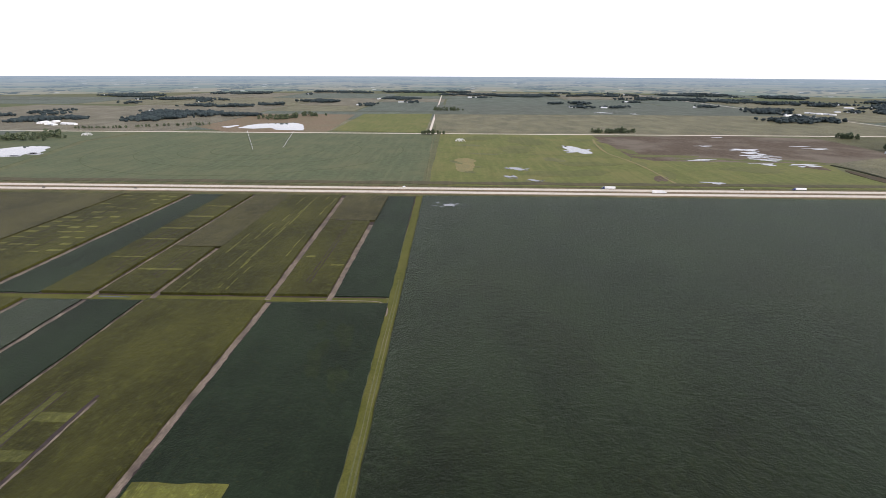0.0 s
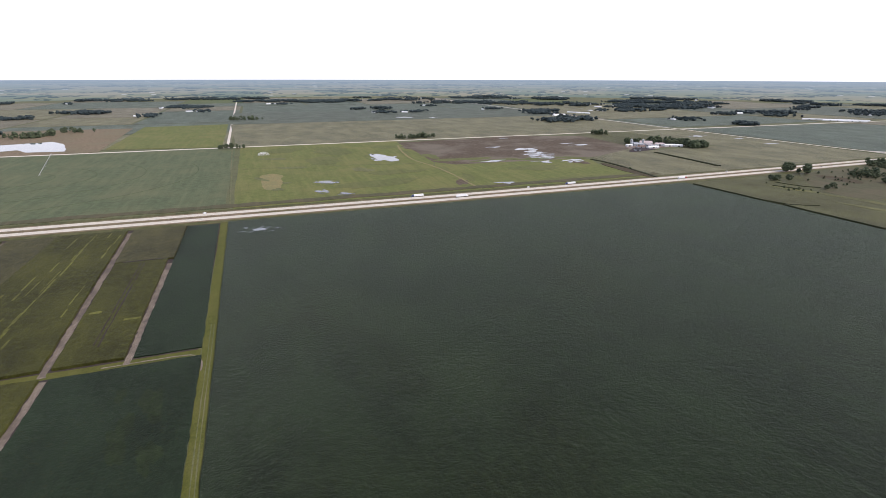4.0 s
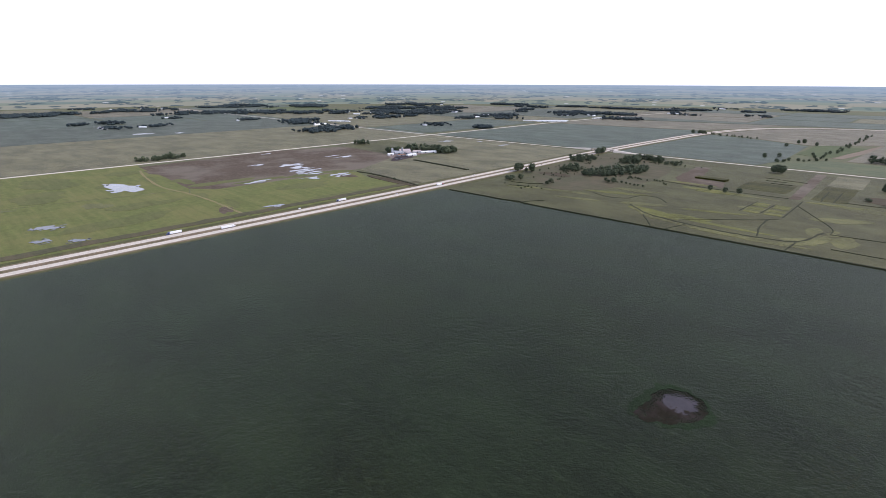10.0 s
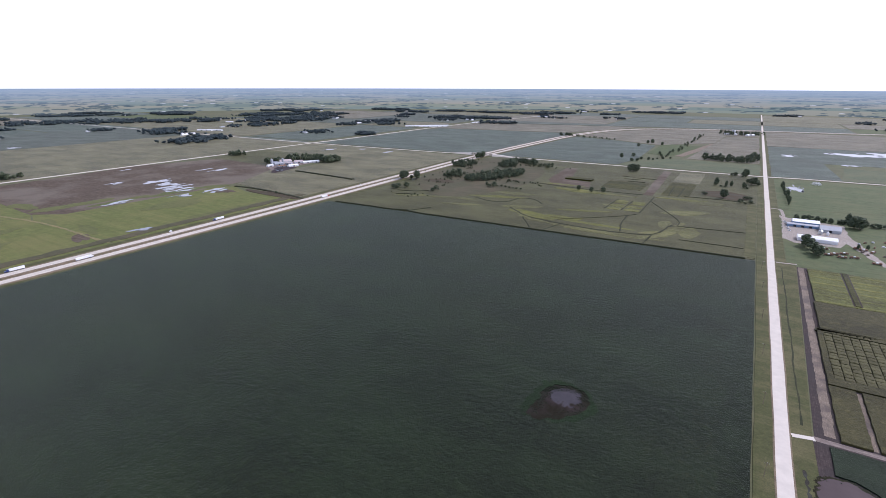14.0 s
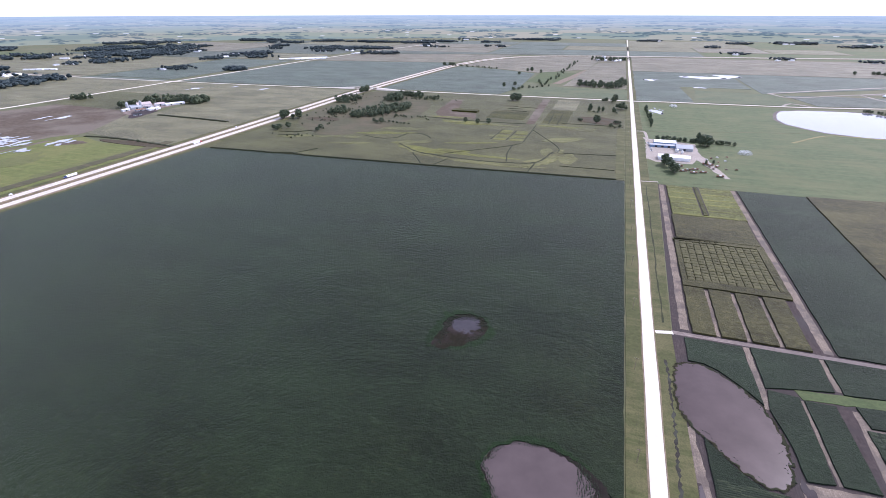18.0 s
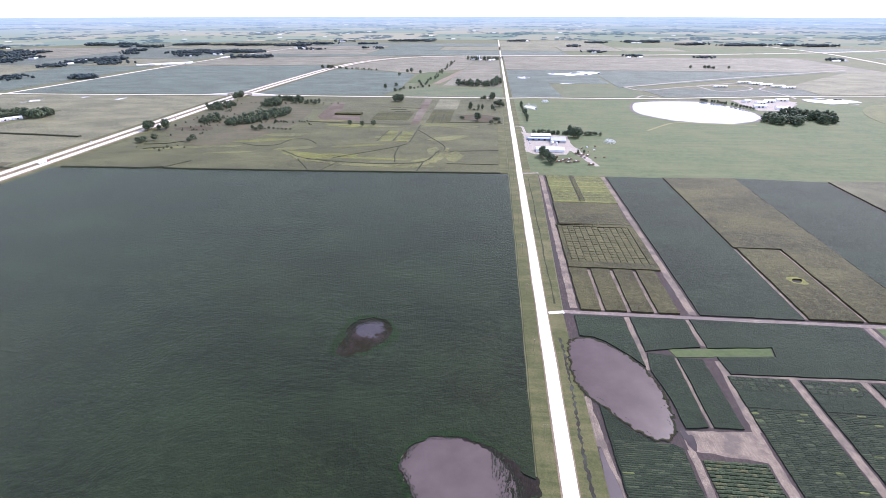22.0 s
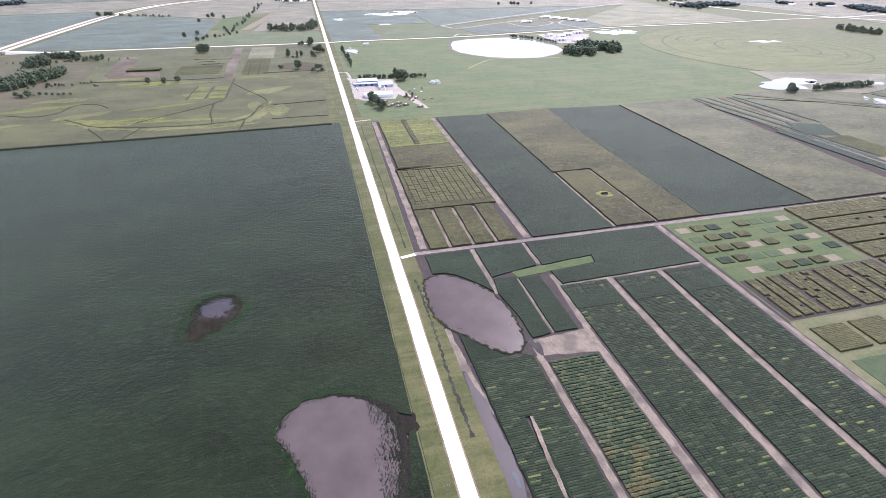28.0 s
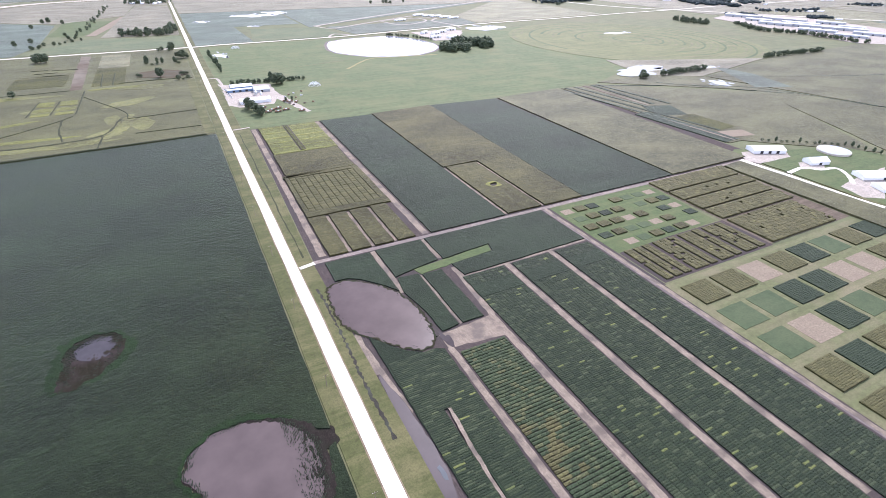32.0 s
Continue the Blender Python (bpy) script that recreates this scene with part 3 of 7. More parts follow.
# far patchwork of fields on the mile grid
rng = random.Random(5)
QX, QY = 402.3, 402.3
done_cells = set()
for i in range(-13, 13):
    for j in range(-17, 10):
        if (i, j) in done_cells:
            continue
        kw, kh = rng.choice([(1, 1), (2, 1), (1, 2), (2, 2), (2, 1)])
        cells = [(i + a, j + b) for a in range(kw) for b in range(kh)]
        if any(c in done_cells or (-4 <= c[0] <= 4 and -7 <= c[1] <= 3) for c in cells):
            cells, kw, kh = [(i, j)], 1, 1
        done_cells.update(cells)
        if -4 <= i <= 4 and -7 <= j <= 3:
            continue
        x0, y0, x1, y1 = 52 + QX * i + 7, 1541 + QY * j + 7, 52 + QX * (i + kw) - 7, 1541 + QY * (j + kh) - 7
        if max(math.hypot(x, y) for x in (x0, x1) for y in (y0, y1)) > R_END:
            continue
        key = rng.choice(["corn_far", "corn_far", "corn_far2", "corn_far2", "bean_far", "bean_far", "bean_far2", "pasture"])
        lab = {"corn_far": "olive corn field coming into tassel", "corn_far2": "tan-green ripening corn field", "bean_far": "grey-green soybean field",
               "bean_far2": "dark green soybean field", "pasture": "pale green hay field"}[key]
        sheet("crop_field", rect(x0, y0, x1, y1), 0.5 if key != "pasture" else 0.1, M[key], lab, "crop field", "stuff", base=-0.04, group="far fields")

# ---- roads ----
HWY = spline([(-757, -4600), (-757, -2000), (-754, -600), (-750, 0), (-748, 300), (-749, 700), (-755, 1100), (-760, 1537), (-742, 2000), (-715, 2350), (-640, 2690), (-500, 2920),
              (-290, 3045), (0, 3112), (500, 3190), (1181, 3305), (2033, 3540), (2953, 3950)], 30)
strip("highway_verge", HWY, 74, 0.45, M["verge"], "grass strip along both carriageways of the highway", "verge")
for off in (-13.0, 13.0):
    strip("highway_shoulder", HWY, 23, 0.8, M["shoulder"], "tan earth and gravel shoulder of the highway", "verge", off=off, wobble=1.2)
for nm, off in (("highway_west_carriageway", -13.0), ("highway_east_carriageway", 13.0)):
    strip(nm, HWY, 12.5, 1.0, M["concrete"], "pale concrete carriageway of a divided highway", "road", off=off)
    for k, o2 in (("edge_line", -3.9), ("edge_line", 3.9)):
        strip(k, HWY, 0.25, 1.01, M["line"], "white painted edge line", "road marking", off=off + o2)
ROAD = [(51.5, y) for y in range(-900, 4900, 40)]
strip("gravel_road_verge", ROAD, 34, 0.25, M["verge"], "mown grass verge beside the gravel road", "verge", off=0.5, wobble=0.6)
strip("road_edge", ROAD, 10.4, 0.42, M["shoulder"], "tan gravel edge of the road", "road", wobble=0.5)
strip("gravel_road", ROAD, 8.6, 0.5, M["gravel"], "straight pale gravel road, almost white", "road", wobble=0.25)
NROAD = spline([(-4850, 1470), (-3000, 1480), (-1508, 1490), (-1000, 1512), (-780, 1527), (52, 1541), (121, 1553), (299, 1560), (484, 1573), (643, 1603), (886, 1648), (1114, 1676), (1384, 1692), (1764, 1735), (2122, 1757), (2590, 1810), (4500, 1900)], 40)
strip("north_road_verge", NROAD, 26, 0.44, M["verge"], "grass verge beside the crossroad", "verge")
strip("north_gravel_road", NROAD, 9.0, 0.75, M["gravel"], "pale gravel crossroad", "road", wobble=0.2)
WROAD = [(-1508, y) for y in range(-3000, 1490, 60)] + [(-1508, 1490), (-1500, 1736), (-1500, 2400), (-1480, 2900), (-1400, 3600), (-1360, 4400)]
strip("west_gravel_road", WROAD, 8.5, 0.7, M["gravel"], "pale gravel section road", "road", wobble=0.2)
strip("west_farm_road", [(x, -82 - (x + 1490) * -0.012) for x in range(-4800, -1490, 60)], 7.5, 0.66, M["gravel"], "narrow gravel farm road", "road")
strip("diagonal_highway", spline([(1990, 4550), (2033, 3562), (1930, 2900), (1840, 2450), (1900, 2000), (2150, 1650), (2500, 1200), (2900, 700)], 60), 14, 0.8, M["concrete"], "distant pale highway running across the fields", "road")

# overpass where the crossroad meets the highway
op = thing("overpass_bridge", "low concrete bridge carrying the crossroad over the highway", "bridge", at=(-759, 1528, 0), rz=1.5)
bm = bmesh.new(); box(bm, -38, -6, 5.2, 38, 6, 6.2); part("deck", bm, M["concrete"], op)
for yy in (-6, 5.6):
    bm = bmesh.new(); box(bm, -38, yy, 6.2, 38, yy + 0.4, 7.1); part("parapet", bm, M["concrete"], op)
for xx in (-26, 0, 26):
    bm = bmesh.new(); box(bm, xx - 0.6, -5, 0, xx + 0.6, 5, 5.2); part("pier", bm, M["concrete"], op)
for s in (-1, 1):
    bm = bmesh.new()
    vs = [bm.verts.new(p) for p in ((s * 38, -6, 6.2), (s * 38, 6, 6.2), (s * 130, 5, 0.3), (s * 130, -5, 0.3), (s * 38, -14, 0), (s * 38, 14, 0), (s * 130, 7, 0), (s * 130, -7, 0))]
    for f in ((0, 1, 2, 3), (0, 3, 7, 4), (1, 5, 6, 2), (0, 4, 5, 1)):
        bm.faces.new([vs[i] for i in (f if s > 0 else f[::-1])])
    bmesh.ops.recalc_face_normals(bm, faces=bm.faces)
    part("ramp", bm, M["gravel"], op, "gravel-topped earth ramp")

# ---- ponds in the crops ----
MUD2 = [(-43, 201), (-39, 215), (-28, 224), (-11, 226), (4, 222), (16, 215), (24, 206), (29, 194), (27, 180), (24, 162), (18, 142), (-2, 132), (-18, 142), (-25, 158), (-27, 171), (-34, 186)]
MUD2 = ragged(MUD2, 2.2, 1.1, 8)
crg = random.Random(31)
CPONDS = [blob(-662, -12, 5, 11, 0.15, 0.8, 50, 4)] + [blob(-660 + dx, -11 + dy, crg.uniform(1.2, 2.6), crg.uniform(2.5, 5), 0, 0.8, 24, 70 + i)
                                                    for i, (dx, dy) in enumerate(((-10, -9), (7, -12), (8, 4), (-9, 10), (9, 14), (-2, 20), (-12, 1), (2, -22), (5, 25), (-14, -18)))]
def inside_by(poly, xs, ys):
    """How far each point lies inside an outline (negative outside)."""
    P = np.array(poly)
    Q = np.roll(P, -1, axis=0)
    best = np.full(xs.shape, 1e9)
    odd = np.zeros(xs.shape, bool)
    for (ax, ay), (bx, by) in zip(P, Q):
        ex, ey = bx - ax, by - ay
        s = np.clip(((xs - ax) * ex + (ys - ay) * ey) / (ex * ex + ey * ey + 1e-9), 0, 1)
        best = np.minimum(best, np.hypot(xs - ax - s * ex, ys - ay - s * ey))
        if abs(ey) > 1e-9:
            odd ^= ((ay > ys) != (by > ys)) & (xs < ax + ex * (ys - ay) / ey)
    return np.where(odd, best, -best)


def basin(outline, water_z, label, shelf=8.0, rim=0.25, deep=0.3, lean=(0.0, 0.0), rough=0.2, name="mud_shore", margin=1.5, step=0.9, mat="shore", rows=0.0):
    """A shallow muddy hollow: uneven bed falling from its rim, which the water surface meets in an uneven shore."""
    xs = np.arange(min(p[0] for p in outline) - margin, max(p[0] for p in outline) + margin, step)
    ys = np.arange(min(p[1] for p in outline) - margin, max(p[1] for p in outline) + margin, step)
    X, Y = np.meshgrid(xs, ys)
    D = inside_by(outline, X, Y)
    mx, my = X.mean(), Y.mean()
    verts, faces, keep = [], [], {}
    for j in range(len(ys)):
        for i in range(len(xs)):
            d = D[j, i]
            if d < -margin:
                continue
            x, y = X[j, i], Y[j, i]
            s = min(1, max(0, d / shelf))
            s = s * s * (3 - 2 * s)
            n = noise.noise((x * 0.10, y * 0.10, 3.1)) + 0.6 * noise.noise((x * 0.3, y * 0.3, 7.7)) + 0.4 * noise.noise((x * 0.8, y * 0.8, 1.7))
            z = water_z + rim - (rim + deep) * s + rough * n + rows * noise.noise((x * 0.75, y * 0.07, 2.2)) + lean[0] * (x - mx) + lean[1] * (y - my)
            keep[j, i] = len(verts)
            verts.append((x, y, max(0.02, z)))
    for j in range(len(ys) - 1):
        for i in range(len(xs) - 1):
            q = [(j, i), (j, i + 1), (j + 1, i + 1), (j + 1, i)]
            if all(k in keep for k in q):
                faces.append([keep[k] for k in q])
    tagged(new(name, mesh_of(name, verts, faces, [M[mat]], smooth=True)), label, "mud patch", kind="structure")


HOLLOW = ragged([(-105, 338), (-99, 345), (-90, 349), (-80, 347), (-73, 341), (-69, 331), (-71, 321), (-77, 311), (-86, 301), (-97, 296), (-108, 297), (-108, 308), (-105, 318), (-107, 329)], 2.0, 1.3, 3)
MUD1 = [(-88 + (x + 88) * 0.97, 323 + (y - 323) * 0.97) for x, y in HOLLOW]
basin(HOLLOW, 0.5, "dark drowned hollow in the crop, with a muddy slope", 9, 0.24, 0.10, (0.002, -0.0075), 0.16, "mud_hollow", rows=0.12, mat="hollow")
sheet("mud_pool", blob(-87, 332, 14.5, 11.5, -0.3, 0.2, 40, 6), 0.47, M["murk"], "small pool of muddy water in a drowned hollow", "pond", base=0.49)
NOTCH = ragged([(17, 142), (-2, 132), (-18, 142), (-25, 158), (-27, 171), (-34, 186), (-43, 201), (-39, 215), (-28, 224), (-11, 226), (4, 222), (16, 215), (17, 214)], 2.2, 1.1, 8, False)
basin(MUD2, 0.5, "dark wet soil sloping up from a muddy pond", 5, 0.14, 0.34, (0.0115, 0.0), 0.12, rows=0.16, step=0.75)
sheet("muddy_pond", [(-8 + (x + 8) * 0.985, 182 + (y - 182) * 0.985) for x, y in MUD2], 0.5, M["mud"], "broad shallow muddy pond drowning the crop", "pond", base=0.49)
for pl in CPONDS:
    sheet("field_pool", pl, 0.72, M["lake"], "shallow bright pool standing in the crop", "pond", base=0.7)

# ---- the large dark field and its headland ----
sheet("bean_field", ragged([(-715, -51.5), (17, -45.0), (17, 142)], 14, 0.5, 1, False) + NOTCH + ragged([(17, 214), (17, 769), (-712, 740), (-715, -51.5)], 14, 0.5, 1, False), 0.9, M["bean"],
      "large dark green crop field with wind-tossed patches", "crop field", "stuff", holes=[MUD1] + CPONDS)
sheet("headland_rows", ragged([(16.4, 214.5), (22, 209), (27, 202), (33.5, 199), (33.5, 769), (16.4, 769)], 10, 0.35, 2), 0.908, M["bean_ns"], "crop rows along the road edge of the field", "crop field", "stuff")
sheet("headland_rows", ragged([(20, 60), (33.5, 60), (33.5, 189), (29.5, 187), (27.5, 178), (24, 160), (20, 150)], 8, 0.4, 3), 0.95, M["bean_ns"], "crop rows between a muddy pond and the road", "crop field", "stuff")
sheet("headland_rows", ragged(rect(16.4, -45, 33.5, 58), 10, 0.35, 2), 0.908, M["bean_ns"], "crop rows along the road edge of the field", "crop field", "stuff")

# soaked, darker crop ringing the drowned hollows


def fringe(outline, cx, cy, grow, z, seed):
    rg = random.Random(seed)
    outer = []
    for i, (x, y) in enumerate(outline):
        d = math.hypot(x - cx, y - cy)
        g = grow * (1 + 0.7 * math.sin(i * 0.21 + seed) + rg.uniform(-0.35, 0.35))
        outer.append((x + (x - cx) / d * max(0.8, g), y + (y - cy) / d * max(0.8, g)))
    sheet("soaked_fringe", outer, z, M["bean_wet"], "thinner soaked crop ringing a drowned hollow", "crop patch", "stuff", holes=[outline], base=z - 0.05)


fringe(MUD1, -88, 323, 4.5, 0.925, 2)
# the same along the open shore of the broad pond
rgf = random.Random(6)
shore_out = [(min(16.8, x + (x + 8) / math.hypot(x + 8, y - 182) * g), y + (y - 182) / math.hypot(x + 8, y - 182) * g) for i, (x, y) in enumerate(NOTCH) for g in [3.6 + 1.6 * math.sin(i * 0.23) + rgf.uniform(-1.1, 1.1)]]
sheet("soaked_fringe", NOTCH + shore_out[::-1], 0.93, M["bean_wet"], "thinner soaked crop ringing a drowned hollow", "crop patch", "stuff", base=0.88)
sheet("mud_tongue", blob(30, 194, 6.5, 8, 0.3, 0.5, 50, 15), 0.32, M["shore"], "tongue of dark mud reaching the road verge", "mud patch", base=0.0)
# ---- trial strips towards the highway ----
sheet("grass_lane", ragged([(-715, -61.5), (34, -52.5), (34, -45.6), (-715, -52.2)], 15, 0.4, 4), 0.06, M["lane_grass"], "mown grass lane with worn wheel tracks", "lane")
for yy in (-49.6, -47.4):
    strip("wheel_track", [(x, yy + 0.0104 * x * (1 if x < 0 else 0) + 0.25 * math.sin(x * 0.03)) for x in range(-400, 30, 12)], 0.5, 0.075, M["alley"], "worn wheel track in a grass lane", "track", wobble=0.2)
sheet("cross_lane", ragged(rect(-361, -900, -352.5, -58), 15, 0.4, 5), 0.06, M["lane_grass"], "grass lane between trial strips", "lane")
strip("wheel_track", spline([(-356, -120), (-356, -75), (-353, -62), (-342, -56.5), (-330, -56)], 4), 1.0, 0.085, M["soil_x"], "pale wheel ruts turning into a grass lane", "track", wobble=0.3)
sheet("puddle", ragged([(-359, -292), (-357, -292), (-356.5, -266), (-358, -264)], 3, 0.4, 6), 0.09, M["pond"], "long bright puddle on a grass lane", "puddle", base=0.07)
sheet("bare_soil", rect(-722, -900, 34, -60), 0.02, M["mudbank"], "bare grey-brown soil alleys between plots", "soil")
OLIVE, DARK = "olive-green corn strip in a trial block", "dark green bean strip in a trial block"
west = [(-101.5, -61, -708, -363, "bean_lt", DARK), (-150, -107.5, -577, -363, "corn", OLIVE), (-160, -101.8, -708, -579, "corn_ns", OLIVE),
        (-244, -157, -708, -363, "corn", OLIVE), (-294.5, -250.5, -475, -363, "corn", OLIVE), (-294.5, -244.3, -708, -477, "corn_ns", OLIVE),
        (-342.5, -301, -708, -363, "corn", OLIVE), (-389, -345, -712, -363, "bean_lt", DARK), (-486, -396, -708, -363, "corn", OLIVE),
        (-700, -490, -708, -363, "corn_ns", "dull olive corn block"),
        (-148, -58.5, -351, 30, "bean_lt", DARK), (-248, -153.5, -351, 30, "corn", OLIVE),
        (-295, -253, -351, 30, "bean_lt", DARK), (-342.5, -300.5, -351, 30, "bean", DARK), (-412, -348.5, -351, 30, "corn", OLIVE), (-700, -417, -351, 30, "bean", DARK)]
for k, (y0, y1, x0, x1, key, lab) in enumerate(west):
    hgt = 2.2 if key.startswith("corn") else 0.9
    outline = ragged(rect(x0, y0, x1, y1), 7, 0.5, 20 + k)
    if k == 0:
        outline = ragged([(x0, y0), (x1, y0), (x1, -57.5), (x0, -63)], 7, 0.5, 20)
    if k == 1:
        outline = ragged([(x0, -156.8), (x1, y0), (x1, y1), (x0, y1)], 7, 0.5, 21)
    if k == 2:
        outline = ragged([(x0, -163), (x1, -157.6), (x1, y1), (x0, y1)], 7, 0.5, 22)
    if k == 3:
        outline = ragged([(x0, y0), (x1, y0), (x1, y1), (x0, -170)], 7, 0.5, 23)
    if k == 10:
        outline = ragged([(x0, y0), (x1, y0), (x1, -53.5), (x0, -57)], 7, 0.5, 30)
    sheet("trial_strip", outline, hgt, M[key], lab, "crop strip", "stuff", group="trial strips by the highway")
# pale dried soil along the alleys, broken by wet stretches
for k, (y0, xa, xb, wd) in enumerate(((-104.5, -565, -352, 4.4), (-153.5, -700, -352, 4.6), (-247.3, -475, -352, 4.2), (-297.8, -705, -352, 3.6), (-392.5, -705, -352, 4.2), (-151, -350, 30, 3.8), (-250.5, -350, 30, 2.6), (-297.8, -350, 30, 3.2), (-345.5, -350, 30, 3.2), (-414.5, -350, 30, 3.0))):
    strip("worn_lane", [(x, y0 - (x + 352) * -0.036 * (1 if k == 1 and x < -352 else 0) + 0.3 * math.sin(x * 0.11 + k) + 0.2 * math.sin(x * 0.37)) for x in range(xa, xb, 3)], wd, 0.08, M["pale_soil_x"], "pale dried soil worn along an alley between strips", "lane", wobble=0.55, seed=k)
sheet("puddle", ragged([(-640, -299), (-636, -299.2), (-600, -298), (-602, -297)], 4, 0.3, 7), 0.12, M["pond"], "narrow puddle along an alley", "puddle", base=0.09)
# yellower rows, cross bands and dark furrows inside the corn strips
rng = random.Random(11)


def rows_in(xa, xb, y, w, key="ylight", lab="paler yellow-green rows within a corn strip", step=6):
    sheet("yellow_rows" if key != "soil_dk" else "wheel_gap", ragged(rect(xa, y, xb, y + w), step, 0.35, int(xa * 7 + y * 3)), 2.26 if key != "soil_dk" else 2.24, M[key], lab, "crop rows" if key != "soil_dk" else "gap", "stuff", base=2.1)


for y0, xa, xb in ((-203, -700, -380), (-201, -640, -372), (-186, -700, -560), (-232, -520, -365), (-236, -470, -390), (-175, -690, -600), (-170, -520, -450), (-194, -420, -370), (-221, -690, -500), (-213, -600, -420)):
    x = xa
    while x < xb:
        d = rng.uniform(14, 50)
        if rng.random() < 0.75:
            rows_in(x, min(x + d, xb), y0 + rng.uniform(-0.8, 0.8), rng.uniform(0.8, 1.8))
        x += d + rng.uniform(1, 10)
for x0, ya, yb in ((-415, -292, -252), (-445, -336, -304), (-500, -338, -303), (-540, -341, -302), (-590, -340, -303), (-640, -336, -302), (-430, -120, -108), (-452, -149, -140)):
    sheet("yellow_rows", ragged(rect(x0, ya, x0 + rng.uniform(2.5, 5), yb), 4, 0.6, int(x0 * 3)), 2.27, M["ylight"], "yellower cross band in a corn strip", "crop rows", "stuff", base=2.1)
for x0 in range(-690, -440, 21):
    for ya in (-484, -466, -448, -430, -413):
        if rng.random() < 0.62:
            xx = x0 + rng.uniform(-5, 5)
            sheet("yellow_rows", ragged(rect(xx, ya, xx + rng.uniform(2.5, 7), ya + rng.uniform(9, 16)), 4, 0.5, int(xx * 5 + ya)), 2.26 + 0.002 * rng.random(), M["ylight"], "yellower cross band in a corn strip", "crop rows", "stuff", base=2.1)
for y0, xa, xb in ((-466.5, -680, -450), (-449, -690, -470), (-431, -650, -455), (-414, -640, -520), (-128.6, -571, -385), (-132, -571, -388), (-264.5, -465, -392), (-270.5, -465, -398), (-328, -640, -470), (-317, -700, -420), (-309.5, -560, -400)):
    rows_in(xa, xb, y0, 0.9, "soil_dk", "dark furrow between crop rows", 9)
rows_in(-579.5, -577.3, -150, 42, "soil_dk", "dark gap across a corn strip")
# yellow test bands in the near corn block
for x0, x1, y0, y1 in ((-228, -120, -226.5, -222.2), (-211, -203.5, -221.5, -203), (-183, -175.5, -221.5, -203), (-160, -150, -221, -204)):
    sheet("yellow_block", ragged(rect(x0, y0, x1, y1), 4, 0.4, int(x0)), 2.3, M["yolive"], "yellow-green test band in a corn block", "crop rows", "stuff", base=2.1)
rows_in(-229, -120, -227.6, 0.9, "soil_dk", "dark gap between crop rows")
rows_in(-229, -120, -222.0, 0.7, "soil_dk", "dark gap between crop rows")
rows_in(-226, -120, -202.6, 2.0, "soil_dk", "dark gap between crop rows", 4)
rows_in(-222, -120, -200.4, 1.2, "pale_soil_x", "pale soil along a gap between crop rows", 4)
sheet("yellow_block", ragged(rect(-166, -146, -152, -103), 5, 0.5, 77), 1.5, M["yellow"], "yellowing corner block of a trial strip", "crop rows", "stuff")
# thin patches in the bean strip by the lane
for k, (cx, cy, rx, ry) in enumerate(((-300, -80, 16, 7), (-270, -92, 20, 6), (-250, -75, 14, 5), (-315, -100, 8, 3))):
    sheet("yellow_patch", blob(cx, cy, rx, ry, 0.1 * k, 0.9, 60, 640 + k), 0.92 + 0.004 * k, M["bean_thin"], "thinner lighter patch in a bean strip", "crop patch", "stuff", base=0.85)

# ---- verge drain and muddy ditch east of the gravel road ----
strip("roadside_drain", [(63 + 0.5 * math.sin(y * 0.05), y) for y in range(176, 336, 2)], 1.5, 0.28, M["drainmud"], "dark muddy roadside drain", "ditch", wobble=0.9)
strip("roadside_drain", [(63.5 + 0.5 * math.sin(y * 0.05), y) for y in range(385, 760, 10)], 1.1, 0.28, M["weeds"], "dark weedy roadside drain", "ditch", wobble=0.5)
sheet("ditch_mud", ragged([(69, 368), (76, 368), (78, 330), (80, 270), (82, 210), (83, 150), (82, 40), (72, 40), (71, 150), (70, 230), (67, 290)], 7, 0.8, 9), 0.05, M["mudbank"], "grey mud bank of a field ditch", "mud patch")
sheet("ditch_water", ragged([(72, 224), (74.5, 226), (77, 208), (79.5, 182), (81, 160), (80.5, 143), (77.5, 128), (72.5, 128), (71, 146), (70.8, 170), (71, 200)], 5, 0.5, 10), 0.1, M["ditchw"], "flooded field ditch with muddy water", "ditch")
basin(ragged([(71, 131), (79, 129), (82, 110), (82.5, 70), (82, 42), (71, 42), (69, 80), (69.5, 110)], 3, 0.8, 14), 0.14, "churned grey mud filling a field ditch", 3, 0.12, 0.18, (0, 0), 0.22, "churned_mud", margin=0.5, step=0.8, mat="mudbank", rows=0.2)
sheet("puddle", ragged([(76, 150), (78, 151), (79, 146), (78.4, 141), (76.6, 142)], 2, 0.3, 15), 0.16, M["pond"], "bright puddle in a muddy ditch", "puddle", base=0.1)
sheet("pale_bank", ragged([(70, 268), (73, 269), (76, 240), (78.5, 212), (80.5, 190), (79.4, 188), (76.6, 208), (73.4, 226), (70.6, 226)], 4, 0.5, 16), 0.13, M["pale_soil"], "pale dried bank beside a flooded ditch", "soil", base=0.05)

